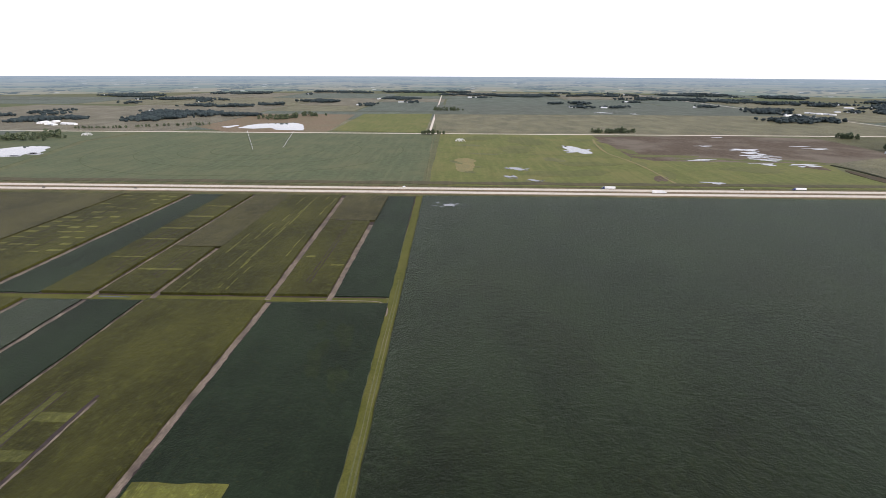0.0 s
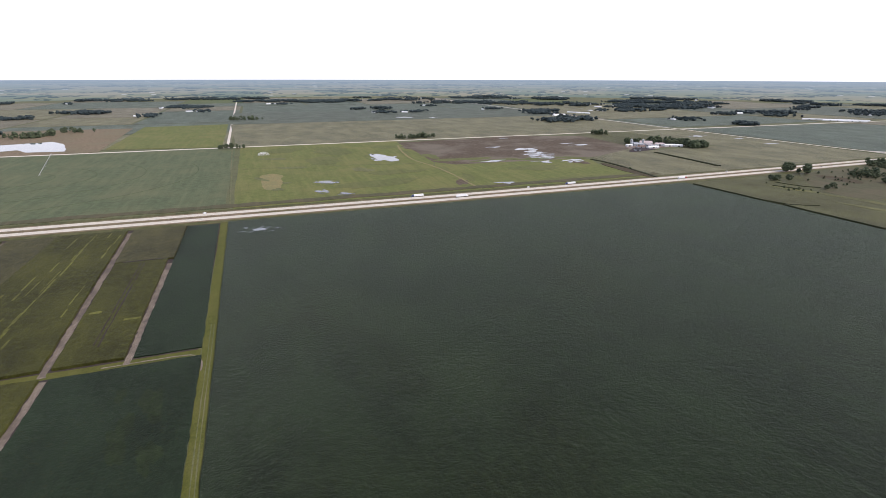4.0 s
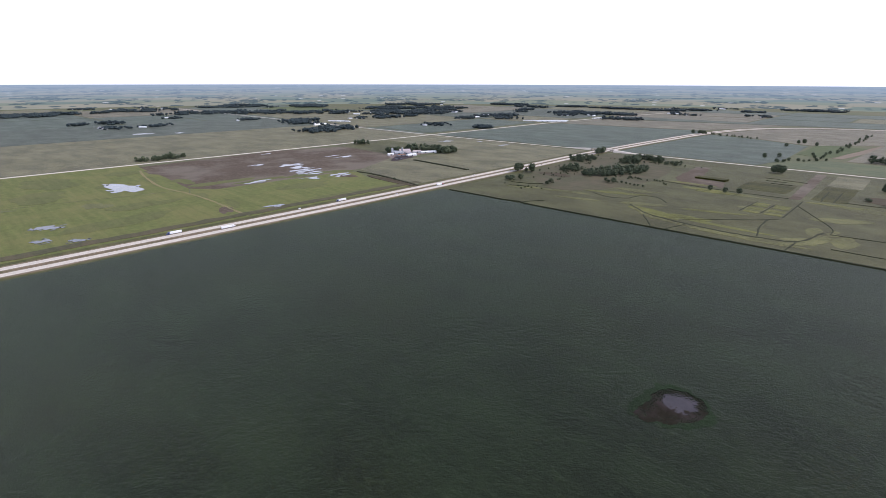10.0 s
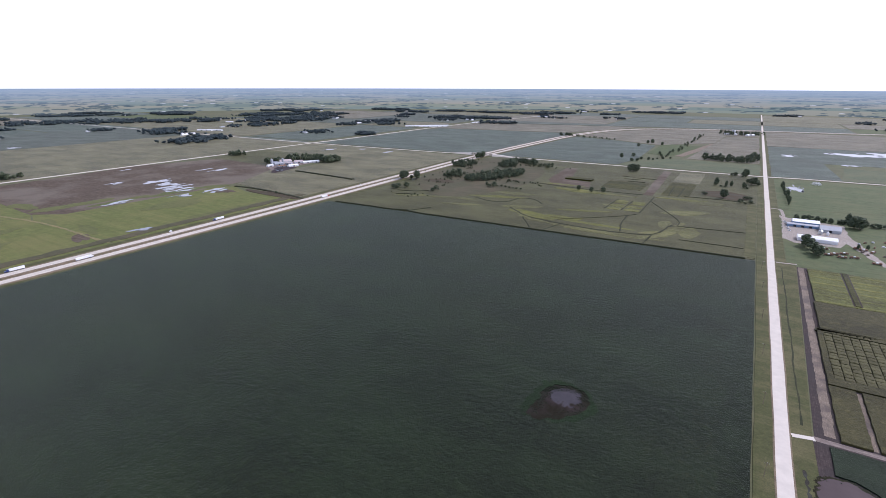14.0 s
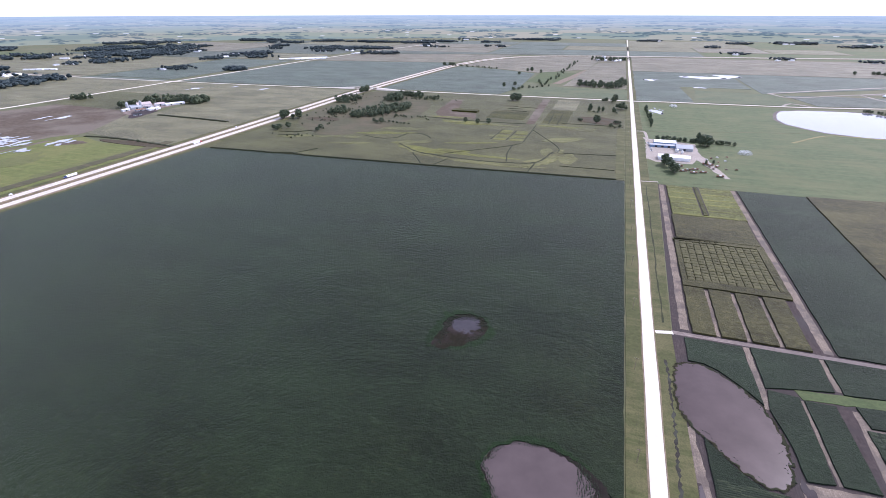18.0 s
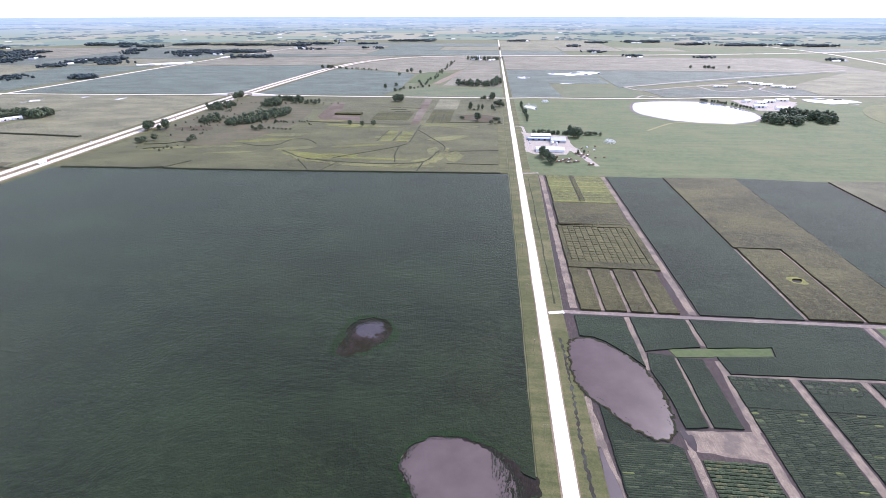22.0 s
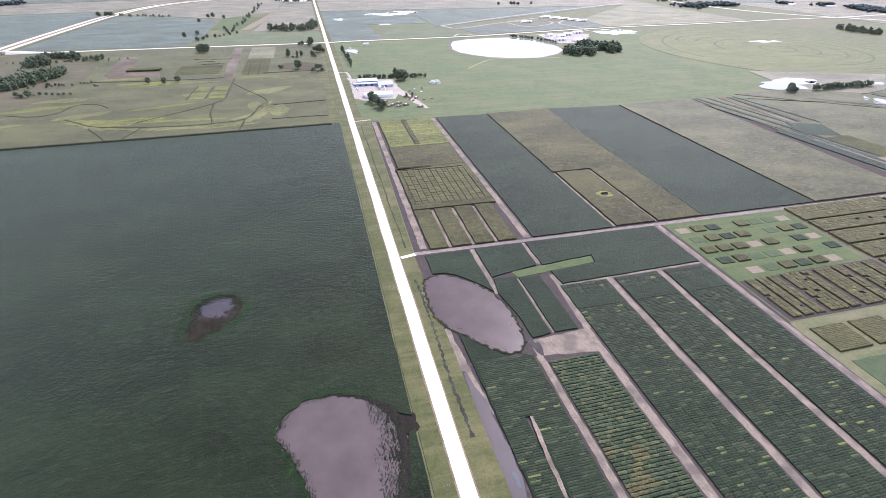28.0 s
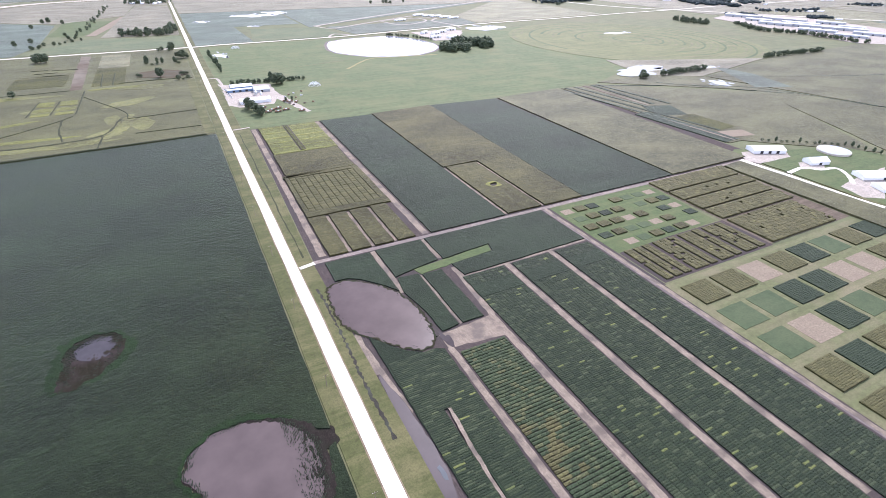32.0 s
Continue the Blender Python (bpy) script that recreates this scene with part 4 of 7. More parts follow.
# ---- east trial blocks ----
sheet("ditch_grass", [(67, 30), (73, 30), (71, 240), (69, 372), (80, 786), (67, 786)], 0.26, M["verge"], "rough grass between road ditch and plots", "verge")
sheet("bare_soil", rect(69, 30, 317, 372), 0.02, M["mudbank"], "bare grey-brown soil alleys between plots", "soil")
sheet("bare_soil", [(70, 372), (668, 372), (668, 771), (80, 771)], 0.02, M["mudbank"], "bare grey-brown soil alleys between plots", "soil")
strip("farm_lane", [(x, 373 + 0.4 * math.sin(x * 0.02)) for x in range(57, 648, 10)], 4.6, 0.06, M["soil_x"], "pale dirt lane between trial blocks", "lane", wobble=0.3)
strip("farm_lane", [(57 + 2.2 * i, 369.5 + 0.5 * i) for i in range(7)], 4.0, 0.3, M["gravel"], "gravel field entrance off the road", "lane")
strip("farm_lane", [(310.5 + 0.3 * math.sin(y * 0.03), y) for y in range(30, 372, 10)], 4.4, 0.07, M["soil"], "pale dirt lane between trial blocks", "lane", wobble=0.4)


for k, (xa, ya, xb, yb, wd) in enumerate(((125.3, 40, 125.3, 228, 4.2), (168.3, 40, 168.6, 246, 5.6), (170, 246, 174.5, 315, 4.8), (217.5, 40, 217.5, 300, 4.8), (264.5, 40, 264.6, 300, 4.4), (173, 299, 307, 302.5, 2.2),
                                         (121.5, 300, 121, 369, 3.8), (170, 333, 170, 369, 3.4), (144.2, 247, 144.2, 316, 1.6), (177.8, 378, 177.8, 769, 6.2), (79.5, 380, 84.5, 770, 6.0),
                                         (104, 378, 104, 453, 3.0), (125.5, 378, 125.5, 453, 3.0), (147.5, 378, 147.5, 453, 3.0), (269, 379, 268, 520, 3.0), (315, 379, 315, 516, 3.0), (69, 220, 76, 300, 3.0), (312, 30, 312, 370, 3.4))):
    nn = max(3, int(math.hypot(xb - xa, yb - ya) / 2.5))
    line = [(xa + (xb - xa) * i / nn + 0.2 * math.sin(i * 0.3 + k) + 0.12 * math.sin(i * 0.9), ya + (yb - ya) * i / nn) for i in range(nn + 1)]
    strip("worn_lane", line, wd, 0.075 + 0.002 * k, M["pale_soil"], "pale dried soil worn along an alley between plots", "lane", wobble=wd * 0.05, seed=k)


def plot(name, poly, hgt, key, lab, seed, holes=(), amp=0.4):
    return sheet(name, ragged(poly, 7, amp, seed), hgt, M[key], lab, "crop plot", "stuff", holes=holes, base=0.0)


plot("crop_plot", rect(91, 646, 174, 767), 1.6, "yolive", "yellow-green crop block by the farmyard", 31)
for y0 in (648, 668, 690, 711, 733, 756):
    sheet("crop_ridge", ragged(rect(92, y0, 173, y0 + 4.5), 5, 0.5, y0), 1.7, M["yellow"], "paler rows across a yellow-green block", "crop rows", "stuff", base=1.55)
sheet("crop_ridge", rect(126.5, 650, 131.5, 766), 2.3, M["corn"], "taller dark olive rows through a yellow-green block", "crop rows", "stuff", base=1.5)
for x0 in (125, 131.6):
    sheet("wheel_gap", rect(x0, 650, x0 + 1.3, 766), 1.76, M["soil_dk"], "dark gap between crop rows", "gap", base=1.7)
plot("crop_plot", rect(89, 570, 172, 644), 2.0, "corn_ns", "olive corn block", 32)
plot("crop_plot", rect(183.5, 377, 267, 769), 0.9, "bean_lt", "long dark green bean block", 33)
plot("crop_plot", [(268.5, 770), (375, 778), (367, 378), (317, 378), (317, 518), (268, 518)], 1.6, "corn_ns", "olive corn block with a pale hollow", 34)
plot("crop_plot", rect(271, 378, 313, 515.5), 1.5, "corn_ns", "small olive corn block with a yellow hollow", 35, holes=[blob(296, 446, 5, 4, 0, 0.4, 20, 2)])
sheet("soil_hollow", blob(296, 446, 9, 7, 0, 0.3, 24, 5), 1.52, M["yellow"], "stunted yellow crop in a hollow", "crop rows", "stuff", base=1.45, holes=[blob(296, 446, 5, 4, 0, 0.4, 20, 2)])
plot("crop_plot", [(376, 778), (502, 769), (507, 378), (368.5, 378)], 0.9, "bean_lt", "large dark green bean block", 36)
plot("crop_plot", [(508, 770), (652, 781), (644, 379), (508, 378)], 1.6, "corn_br", "wide brown-olive corn block", 37)
for k, (x0, x1) in enumerate(((85, 102), (106, 123.5), (127.5, 145.5), (149.5, 167))):
    plot("crop_plot", rect(x0, 377, x1, 454), 1.5, "corn_ns", "narrow olive corn plot between bare alleys", 40 + k)
# nursery of short rows between narrow soil paths
rng = random.Random(21)


def pad(V, F, x0, y0, x1, y1, h, z=0.0, inset=0.25):
    """One plot of plants: an uneven leafy top that falls away towards its sides."""
    o = len(V)
    if x1 - x0 < 1.8 and y1 - y0 < 1.8:
        V += [(x0, y0, z), (x1, y0, z), (x1, y1, z), (x0, y1, z)]
        V += [(x0 + inset, y0 + inset, h + rng.uniform(-.1, .1)), (x1 - inset, y0 + inset, h + rng.uniform(-.1, .1)), (x1 - inset, y1 - inset, h + rng.uniform(-.1, .1)), (x0 + inset, y1 - inset, h + rng.uniform(-.1, .1))]
        F += [(o + 4, o + 5, o + 6, o + 7)] + [(o + i, o + (i + 1) % 4, o + 4 + (i + 1) % 4, o + 4 + i) for i in range(4)]
        return
    nx, ny = max(2, min(6, round((x1 - x0) / 0.95))), max(2, min(5, round((y1 - y0) / 0.8)))
    jx, jy = 0.2 * (x1 - x0) / nx, 0.2 * (y1 - y0) / ny
    drop, rough = min(0.3, 0.35 * (h - z)), min(0.16, 0.3 * (h - z))
    for j in range(ny + 1):
        for i in range(nx + 1):
            side = i in (0, nx) or j in (0, ny)
            V.append((x0 + (x1 - x0) * i / nx + rng.uniform(-jx, jx), y0 + (y1 - y0) * j / ny + rng.uniform(-jy, jy), h - drop * side + rng.uniform(-rough, rough)))
    w = nx + 1
    F += [(o + j * w + i, o + j * w + i + 1, o + (j + 1) * w + i + 1, o + (j + 1) * w + i) for j in range(ny) for i in range(nx)]
    ring = [i for i in range(w)] + [j * w + nx for j in range(1, ny + 1)] + [ny * w + i for i in range(nx - 1, -1, -1)] + [j * w for j in range(ny - 1, 0, -1)]
    b = len(V)
    V += [(V[o + q][0], V[o + q][1], z) for q in ring]
    n = len(ring)
    F += [(b + q, b + (q + 1) % n, o + ring[(q + 1) % n], o + ring[q]) for q in range(n)]


def field_of_pads(name, label, mat, spots, singly=True):
    """Plots of plants: each a part of its block, past 300 the rest joined."""
    if not singly:
        V, F = [], []
        for s in spots:
            pad(V, F, *s)
        return tagged(new(name, mesh_of(name, V, F, [M[mat]])), label, "crop plots", kind="stuff")
    block = tagged(new(name), label, "crop plots", kind="stuff")
    rest = ([], [])
    for k, s in enumerate(spots):
        V, F = rest if k >= 300 else ([], [])
        pad(V, F, *s)
        if k < 300:
            new("plot", mesh_of("plot", V, F, [M[mat]])).parent = block
    if rest[0]:
        new("plots", mesh_of("plots", *rest, [M[mat]])).parent = block
    return block


sheet("crop_plot", ragged([(85, 456), (174, 456), (174, 570), (86, 570)], 6, 0.4, 38), 1.75, M["corn_ns"], "olive corn block round a nursery grid", "crop plot", "stuff", holes=[rect(90, 468, 167, 562), rect(84.5, 563.5, 132, 568.5)])
sheet("bare_soil", rect(88, 466, 169, 569.5), 0.045, M["soil_dk"], "dark soil paths between nursery plots", "soil")
spots = []
for i in range(11):
    for j in range(15):
        x, y = 90.6 + i * 6.95, 468.5 + j * 6.2
        spots.append((x, y, x + 6.15 + rng.uniform(0, 0.3), y + 5.5 + rng.uniform(0, 0.3), rng.uniform(1.4, 1.85), 0.0, 0.18))
for i in range(9):
    spots.append((86 + i * 5.2, 564, 90.4 + i * 5.2, 568.2, rng.uniform(1.4, 1.8), 0.0, 0.3))
field_of_pads("corn_nursery", "grid of small olive corn plots between dark soil paths", "cornrows", spots)
# south of the lane
POND2 = ragged([(70, 331), (78, 334), (88, 334.5), (97, 329), (105, 320), (112, 311), (118, 301), (121.5, 289), (123, 276), (122.5, 258), (120, 242), (115, 235), (108, 234), (101, 238), (95, 243), (88, 253), (81, 261), (73, 271), (67, 284), (66, 298), (67, 316)], 1.8, 1.5, 12)
sheet("muddy_pond", POND2, 0.42, M["mud_dk"], "long muddy pond drowning the trial plots", "pond", base=0.41)
basin([(96 + (x - 96) * 1.012, 288 + (y - 288) * 1.01) for x, y in POND2], 0.42, "brown weedy margin round a muddy pond", 3, 0.03, 0.45, (0, 0), 0.2, mat="fringe")
plot("crop_plot", [(78, 368), (118, 368), (119.5, 303), (113, 313), (105, 323), (97, 332), (88, 337.5), (78, 338)], 0.9, "bean_lt", "dark bean plot cut back by flooding", 50)
plot("crop_plot", [(124, 369), (168, 369), (167, 331), (141, 326), (124, 322)], 0.9, "bean_lt", "dark bean plot", 51)
plot("crop_plot", [(172, 369.5), (305, 369.5), (307, 304), (177, 300.5), (175, 319.3), (218, 323.2), (221, 335.2), (172, 330)], 0.9, "bean_lt", "dark green bean block", 52)
sheet("grass_strip", ragged([(145, 317), (217, 324), (220, 334.5), (142, 326.5)], 6, 0.6, 53), 0.3, M["lawn"], "light green grass strip between plots", "grass", "stuff")
plot("crop_plot", [(125, 320), (143, 318), (142, 247), (128, 245), (127, 270), (122, 300)], 0.9, "bean_lt", "dark bean plot beside a muddy pond", 54)
plot("crop_plot", rect(145.5, 247, 163, 316), 0.9, "bean_lt", "dark bean plot", 55)
plot("crop_plot", [(79, 262), (83, 256), (90, 246), (97, 238), (107, 231), (116, 231), (121, 228), (121, 40), (83, 40), (82, 150)], 0.9, "bean_lt", "dark bean plot in fine rows", 56, holes=[rect(96.8, 60, 99.2, 182), rect(108.5, 60, 109.6, 176), rect(90, 60, 91, 168)])
sheet("soil_patch", ragged([(124, 243), (166, 246), (168, 222), (124, 228)], 6, 0.7, 57), 0.065, M["pale_soil"], "scraped bare soil between plots", "soil")
sheet("pale_streak", ragged([(99.2, 182), (101.6, 181), (100.2, 164), (98.8, 135), (98.6, 60), (96.8, 60), (96.9, 150)], 3, 0.35, 58), 0.94, M["pale_soil"], "pale bare streak through a bean plot", "soil", base=0.5)
sheet("wet_patch", blob(127, 236, 3, 8, 0, 0.7, 60, 9), 0.125, M["soil_dk"], "dark wet soil", "mud patch")
# fine rows of the plot beside the ditch
fine = tagged(new("fine_rows"), "fine dark green bean rows running across a plot", "crop rows", kind="stuff")
y = 230.0
while y > 42:
    V, F = [], []
    x = 83.3 if y < 150 else 81.5
    end = 120.5 if y < 226 else 114
    while x < end - 1:
        w = min(rng.uniform(3.5, 7.0), end - x)
        if not (60 < y < 182 and (x < 100.6 and x + w > 96.8)):
            pad(V, F, x, y, x + w + 0.1, y + 1.2, rng.uniform(0.98, 1.15), 0.8, 0.3)
        elif x < 96.2:
            pad(V, F, x, y, 96.6, y + 1.2, 1.05, 0.8, 0.3)
            w = 100.8 - x
        x += w
    new("row", mesh_of("row", V, F, [M["plots"]])).parent = fine
    y -= 1.52
sheet("wet_patch", ragged([(261.5, 508), (264, 508), (267.5, 480), (266, 478)], 4, 0.5, 66), 0.14, M["pond"], "narrow puddle along a field lane", "puddle")
sheet("wet_patch", blob(171, 560, 2.4, 8, 0.2, 0.4, 30, 67), 0.16, M["pond"], "narrow puddle along a field lane", "puddle")
# ridged rows
ridged = tagged(new("ridged_rows"), "hedge-like ridged crop rows with dark furrows between", "crop rows", kind="stuff")
y = 219.0
while y > 40:
    V, F, VD, FD = [], [], [], []
    x = 129.0
    while x < 163.5:
        w = rng.uniform(2.0, 5.0)
        dry = noise.noise((x * 0.09, y * 0.06, 4.0)) + (0.30 if 112 < y < 152 and x < 148 else -0.25) > 0.36
        pad(VD if dry else V, FD if dry else F, x, y, min(x + w + 0.3, 164), y + 1.9, rng.uniform(0.75, 1.2), 0.0, 0.4)
        x += w
    new("row", mesh_of("row", V, F, [M["ridges"]])).parent = ridged
    if VD:
        new("row", mesh_of("row", VD, FD, [M["cornplots"]])).parent = ridged
    y -= 2.45
# three long blocks of small plots
for xa, xb in ((173.5, 213.5), (221.5, 261), (268, 306)):
    spots = []
    k = round((xb - xa) / 5.3)
    w = (xb - xa) / k
    plot("crop_plot", rect(xa + 0.3, 267, xb - 0.3, 283), 0.85, "bean_lt", "solid band of dark beans between small plots", int(xa))
    plot("crop_plot", rect(xa + 0.2, 30, xb - 0.2, 298), 0.68, "bean_mid", "lower leaf layer under small bean plots", int(xa) + 1)
    for i in range(k):
        y, sx = 298.0, xa + i * w
        while y > 284:
            spots.append((sx + 0.35, y - 4.4, sx + w - 0.35, y, rng.uniform(0.72, 0.95), 0.02, 0.3))
            y -= 4.9
    rows = []
    for i in range(k):
        y, sx = 265.8, xa + i * w
        gap = 0.4 if i in (1, 3, 5) else 0.1
        while y > 30:
            rows.append((sx + gap * 0.5 + rng.uniform(0, 0.15), y - 1.3, sx + w - gap * 0.5 - rng.uniform(0, 0.15), y, rng.uniform(0.78, 1.0), 0.5, 0.3))
            y -= 1.52
    rows.sort(key=lambda q: -q[1])
    field_of_pads("bean_trial_plots", "long block of small dark green bean plots, a few yellow", "plots", spots + rows)
# lawn with square plots
sheet("plot_lawn", ragged([(317, 369), (458, 370), (452, 274), (317, 270)], 10, 0.4, 60), 0.08, M["lawn"], "mown green lawn holding small square plots", "lawn")
kinds = ["corn_ns", "corn_ns", "straw", "bean_lt", "green"]
for r_ in range(5):
    for c_ in range(8):
        x, y = 322 + c_ * 16.4 + (r_ % 2) * 2, 277 + r_ * 18.2
        k = kinds[(c_ * 2 + r_ * 3 + (c_ * r_) % 3) % 5]
        if (r_ + c_) % 7 == 0:
            continue
        sheet("square_plot", ragged(rect(x, y, x + 12.5, y + 9.5), 4, 0.25, r_ * 9 + c_), {"corn_ns": 1.3, "bean_lt": 0.7, "straw": 0.12, "green": 0.3}[k], M[k],
              {"corn_ns": "small square corn plot on a lawn", "bean_lt": "small dark bean plot on a lawn", "straw": "small dry straw plot on a lawn", "green": "small fresh green plot on a lawn"}[k], "crop plot", "stuff", group="plots on the lawn")
# corn trial ranges
spots = []
for ya, yb in ((344.5, 371), (321.5, 341.5), (297.5, 318.5), (273.5, 294.5)):
    for k in range(6):
        y0, y1 = ya + (yb - ya) * k / 6, ya + (yb - ya) * (k + 1) / 6
        x = 461.0
        while x < 566 + (y0 - 217) * 0.11:
            d = rng.uniform(2.2, 5.5)
            if rng.random() > 0.012:
                spots.append((x, y0 + 0.1, x + d + 0.3, y1 + 0.2, rng.uniform(1.8, 2.2), 0.0, 0.16))
            x += d
for r_ in range(12):
    y0 = 221 + r_ * 4.05
    x = 462.0
    while x < 563:
        d = rng.uniform(2.2, 5.0)
        if rng.random() > 0.03:
            spots.append((x, y0, x + d + 0.2, y0 + 4.0, rng.uniform(1.75, 2.2), 0.0, 0.16))
        x += d
field_of_pads("corn_trial_ranges", "ranges of brownish corn plots with dark gaps", "cornplots", spots)
sheet("bare_soil", rect(458, 220, 586, 370), 0.045, M["plough"], "dark bare soil between corn ranges", "soil")
spots = []
for c_ in range(12):
    x0 = 323 + c_ * 10.9
    if c_ in (3, 6, 9):
        x0 += 2.5
    for j in range(7):
        y0 = 221 + j * 6.9
        for q in range(2):
            for h in range(2):
                if rng.random() > 0.04:
                    spots.append((x0 + 4.1 * q, y0 + 3.45 * h, x0 + 4.1 * q + 3.9 + rng.uniform(-0.3, 0.3), y0 + 3.45 * h + 3.5, rng.uniform(1.3, 1.6), 0.0, 0.14))
field_of_pads("corn_trial_columns", "columns of olive corn plots with bare alleys", "cornplots", spots)
sheet("bare_soil", rect(318, 218, 458, 272), 0.045, M["mudbank"], "dark bare soil between corn columns", "soil")
# turf alleys with larger plots
sheet("grass_alley", ragged([(315, 216), (586, 216), (586, 30), (315, 30)], 12, 0.5, 61), 0.05, M["alley"], "dry mown grass alleys between square plots", "lawn")
pat = [["corn_ns", "corn_ns", "straw", "corn_ns", "bean_lt", "green", "corn_ns", "bean_lt"], ["green", "green", "bean_lt", "bean_lt", "straw", "straw", "corn_ns", "green"],
       ["green", "straw", "bean_lt", "green", "corn_ns", "bean_lt", "straw", "corn_ns"], ["corn_ns", "bean_lt", "corn_ns", "green", "bean_lt", "straw", "green", "bean_lt"],
       ["corn_ns", "green", "straw", "bean_lt", "green", "corn_ns", "bean_lt", "green"]]
for r_ in range(5):
    for c_ in range(8):
        k, x, y = pat[r_][c_], 323.5 + c_ * 33.8, 183 - r_ * 33.0
        hgt = {"corn_ns": 1.0, "bean_lt": 0.7, "straw": 0.15, "green": 0.3}[k]
        if k in ("corn_ns", "bean_lt"):
            spots, yy = [], y + 0.2
            while yy < y + 23.6:
                xx = x + rng.uniform(0, 0.5)
                while xx < x + 27.2:
                    d = min(rng.uniform(2.5, 6.5), x + 28.2 - xx)
                    spots.append((xx, yy, xx + d, yy + 1.35, hgt + rng.uniform(0.15, 0.4), hgt - 0.05, 0.22))
                    xx += d
                yy += 1.53
            field_of_pads("crop_rows", "rows of corn standing in a square plot" if k == "corn_ns" else "rows of dark beans standing in a square plot", "cornrows" if k == "corn_ns" else "beanrows", spots, False)
        sheet("square_plot", ragged(rect(x, y, x + 28, y + 24.5), 5, 0.3, 300 + r_ * 9 + c_), hgt, M[k],
              {"corn_ns": "square corn plot between grass alleys", "bean_lt": "square dark bean plot between grass alleys", "straw": "square harvested straw plot", "green": "square fresh green cover plot"}[k], "crop plot", "stuff", group="square plots between alleys")
plot("crop_plot", [(588, 368), (621, 371), (626, 320), (630, 262), (634, 214), (634, 40), (588, 40)], 2.0, "corn_br", "brown-olive corn strip", 62)

# ---- fields north of the dark field ----
sheet("meadow_field", ragged([(-715, 742), (33, 774), (33, 1530), (-715, 1518)], 25, 0.8, 70), 0.30, M["meadow"], "olive-green corn and meadow with grassed waterways", "crop field", "stuff")
# dark strip standing in for the shade at the tall crop edge
strip("fence_row", spline([(-695, 743), (-609, 747), (-561, 748), (-528, 757), (-504, 750), (-345, 755), (-235, 759), (-113, 765), (21, 771)], 8), 3.2, 2.6, M["weeds"], "dark raised strip standing in for shade along the field edge", "hedgerow", wobble=0.7, kind="stuff")
for k, (cx, cy, rx, ry, tu) in enumerate(((-320, 855, 60, 14, -.4), (-100, 850, 30, 10, .6), (-220, 845, 80, 7, -.1), (-195, 1005, 34, 14, 0), (-440, 960, 60, 12, .3), (-100, 905, 12, 26, 0), (-360, 1165, 60, 8, 0), (-520, 900, 50, 10, .2), (-250, 930, 45, 9, .3))):
    sheet("yellow_patch", blob(cx, cy, rx, ry, tu, 0.35, 32, k), 0.34 + 0.005 * k, M["mpale" if k % 2 else "ylight"], "yellowing thin patch in a field", "crop patch", "stuff")
for k, (wd, pts) in enumerate(((4.2, [(-377, 884), (-352, 862), (-329, 840), (-289, 826), (-232, 816), (-192, 813), (-154, 816), (-117, 824), (-101, 847), (-94, 886), (-90, 906)]),
                               (3.6, [(-473, 928), (-433, 914), (-404, 925), (-397, 949), (-389, 974), (-359, 972), (-331, 941)]),
                               (2.4, [(-328, 829), (-284, 758)]), (2.4, [(-254, 814), (-269, 759)]), (2.6, [(-156, 820), (-166, 879), (-168, 938)]), (2.6, [(-109, 824), (-113, 766)]),
                               (1.8, [(-219, 970), (-214, 1070)]), (1.8, [(-188, 973), (-184, 1062)]), (1.8, [(-153, 967), (-153, 1129)]), (1.3, [(-152, 1082), (-120, 1019), (-84, 946), (-80, 903)]),
                               (2.0, [(-420, 1150), (-289, 1136), (-186, 1139), (-177, 1140)]), (1.0, [(-269, 842), (-183, 919), (-156, 953)]), (1.0, [(-68, 821), (18, 822)]), (0.9, [(-80, 903), (19, 916)]),
                               (2.4, [(-530, 757), (-506, 800)]), (1.8, [(-132, 1270), (-129, 1151)]), (1.8, [(-110, 1152), (-110, 1272)]), (2.2, [(-100, 1168), (-30, 1172), (30, 1168)]),
                               (3.0, [(-266, 1356), (-235, 1356)]), (3.0, [(-228, 1349), (-181, 1346)]), (2.4, [(-239, 1291), (-200, 1292)]), (2.4, [(-255, 1320), (-215, 1322)]), (2.4, [(-660, 905), (-620, 915), (-596, 935)]), (2.0, [(-640, 872), (-600, 888)]))):
    strip("waterway", spline(pts, 6), wd * 0.7, 0.6 + 0.03 * k, M["weeds"], "dark grassed waterway winding through the field", "waterway", wobble=wd * 0.28, kind="stuff", seed=k)
# yellowing growth along the main waterway
strip("pale_margin", spline([(-380, 890), (-350, 858), (-322, 828), (-285, 814), (-232, 804), (-192, 801), (-150, 803), (-112, 811), (-88, 838), (-80, 890), (-76, 930)], 6), 11, 0.5, M["mpale"], "pale thin growth along a grassed waterway", "crop patch", wobble=4.5, kind="stuff", seed=3)
strip("pale_margin", spline([(-385, 892), (-350, 872), (-330, 850), (-300, 838), (-262, 870)], 6), 9, 0.48, M["ylight"], "yellow thin growth along a grassed waterway", "crop patch", wobble=4, kind="stuff", seed=4)
for k, (x0, x1) in enumerate(((-216, -188), (-184, -155))):
    for j, (ya, yb) in enumerate(((972, 988), (1000, 1018), (1030, 1062))):
        sheet("yellow_patch", ragged(rect(x0 + 2, ya, x1 - 2, yb), 6, 1.0, 660 + k * 5 + j), 0.5 + 0.003 * j, M["ylight"], "yellowing test plot in a meadow", "crop patch", "stuff")
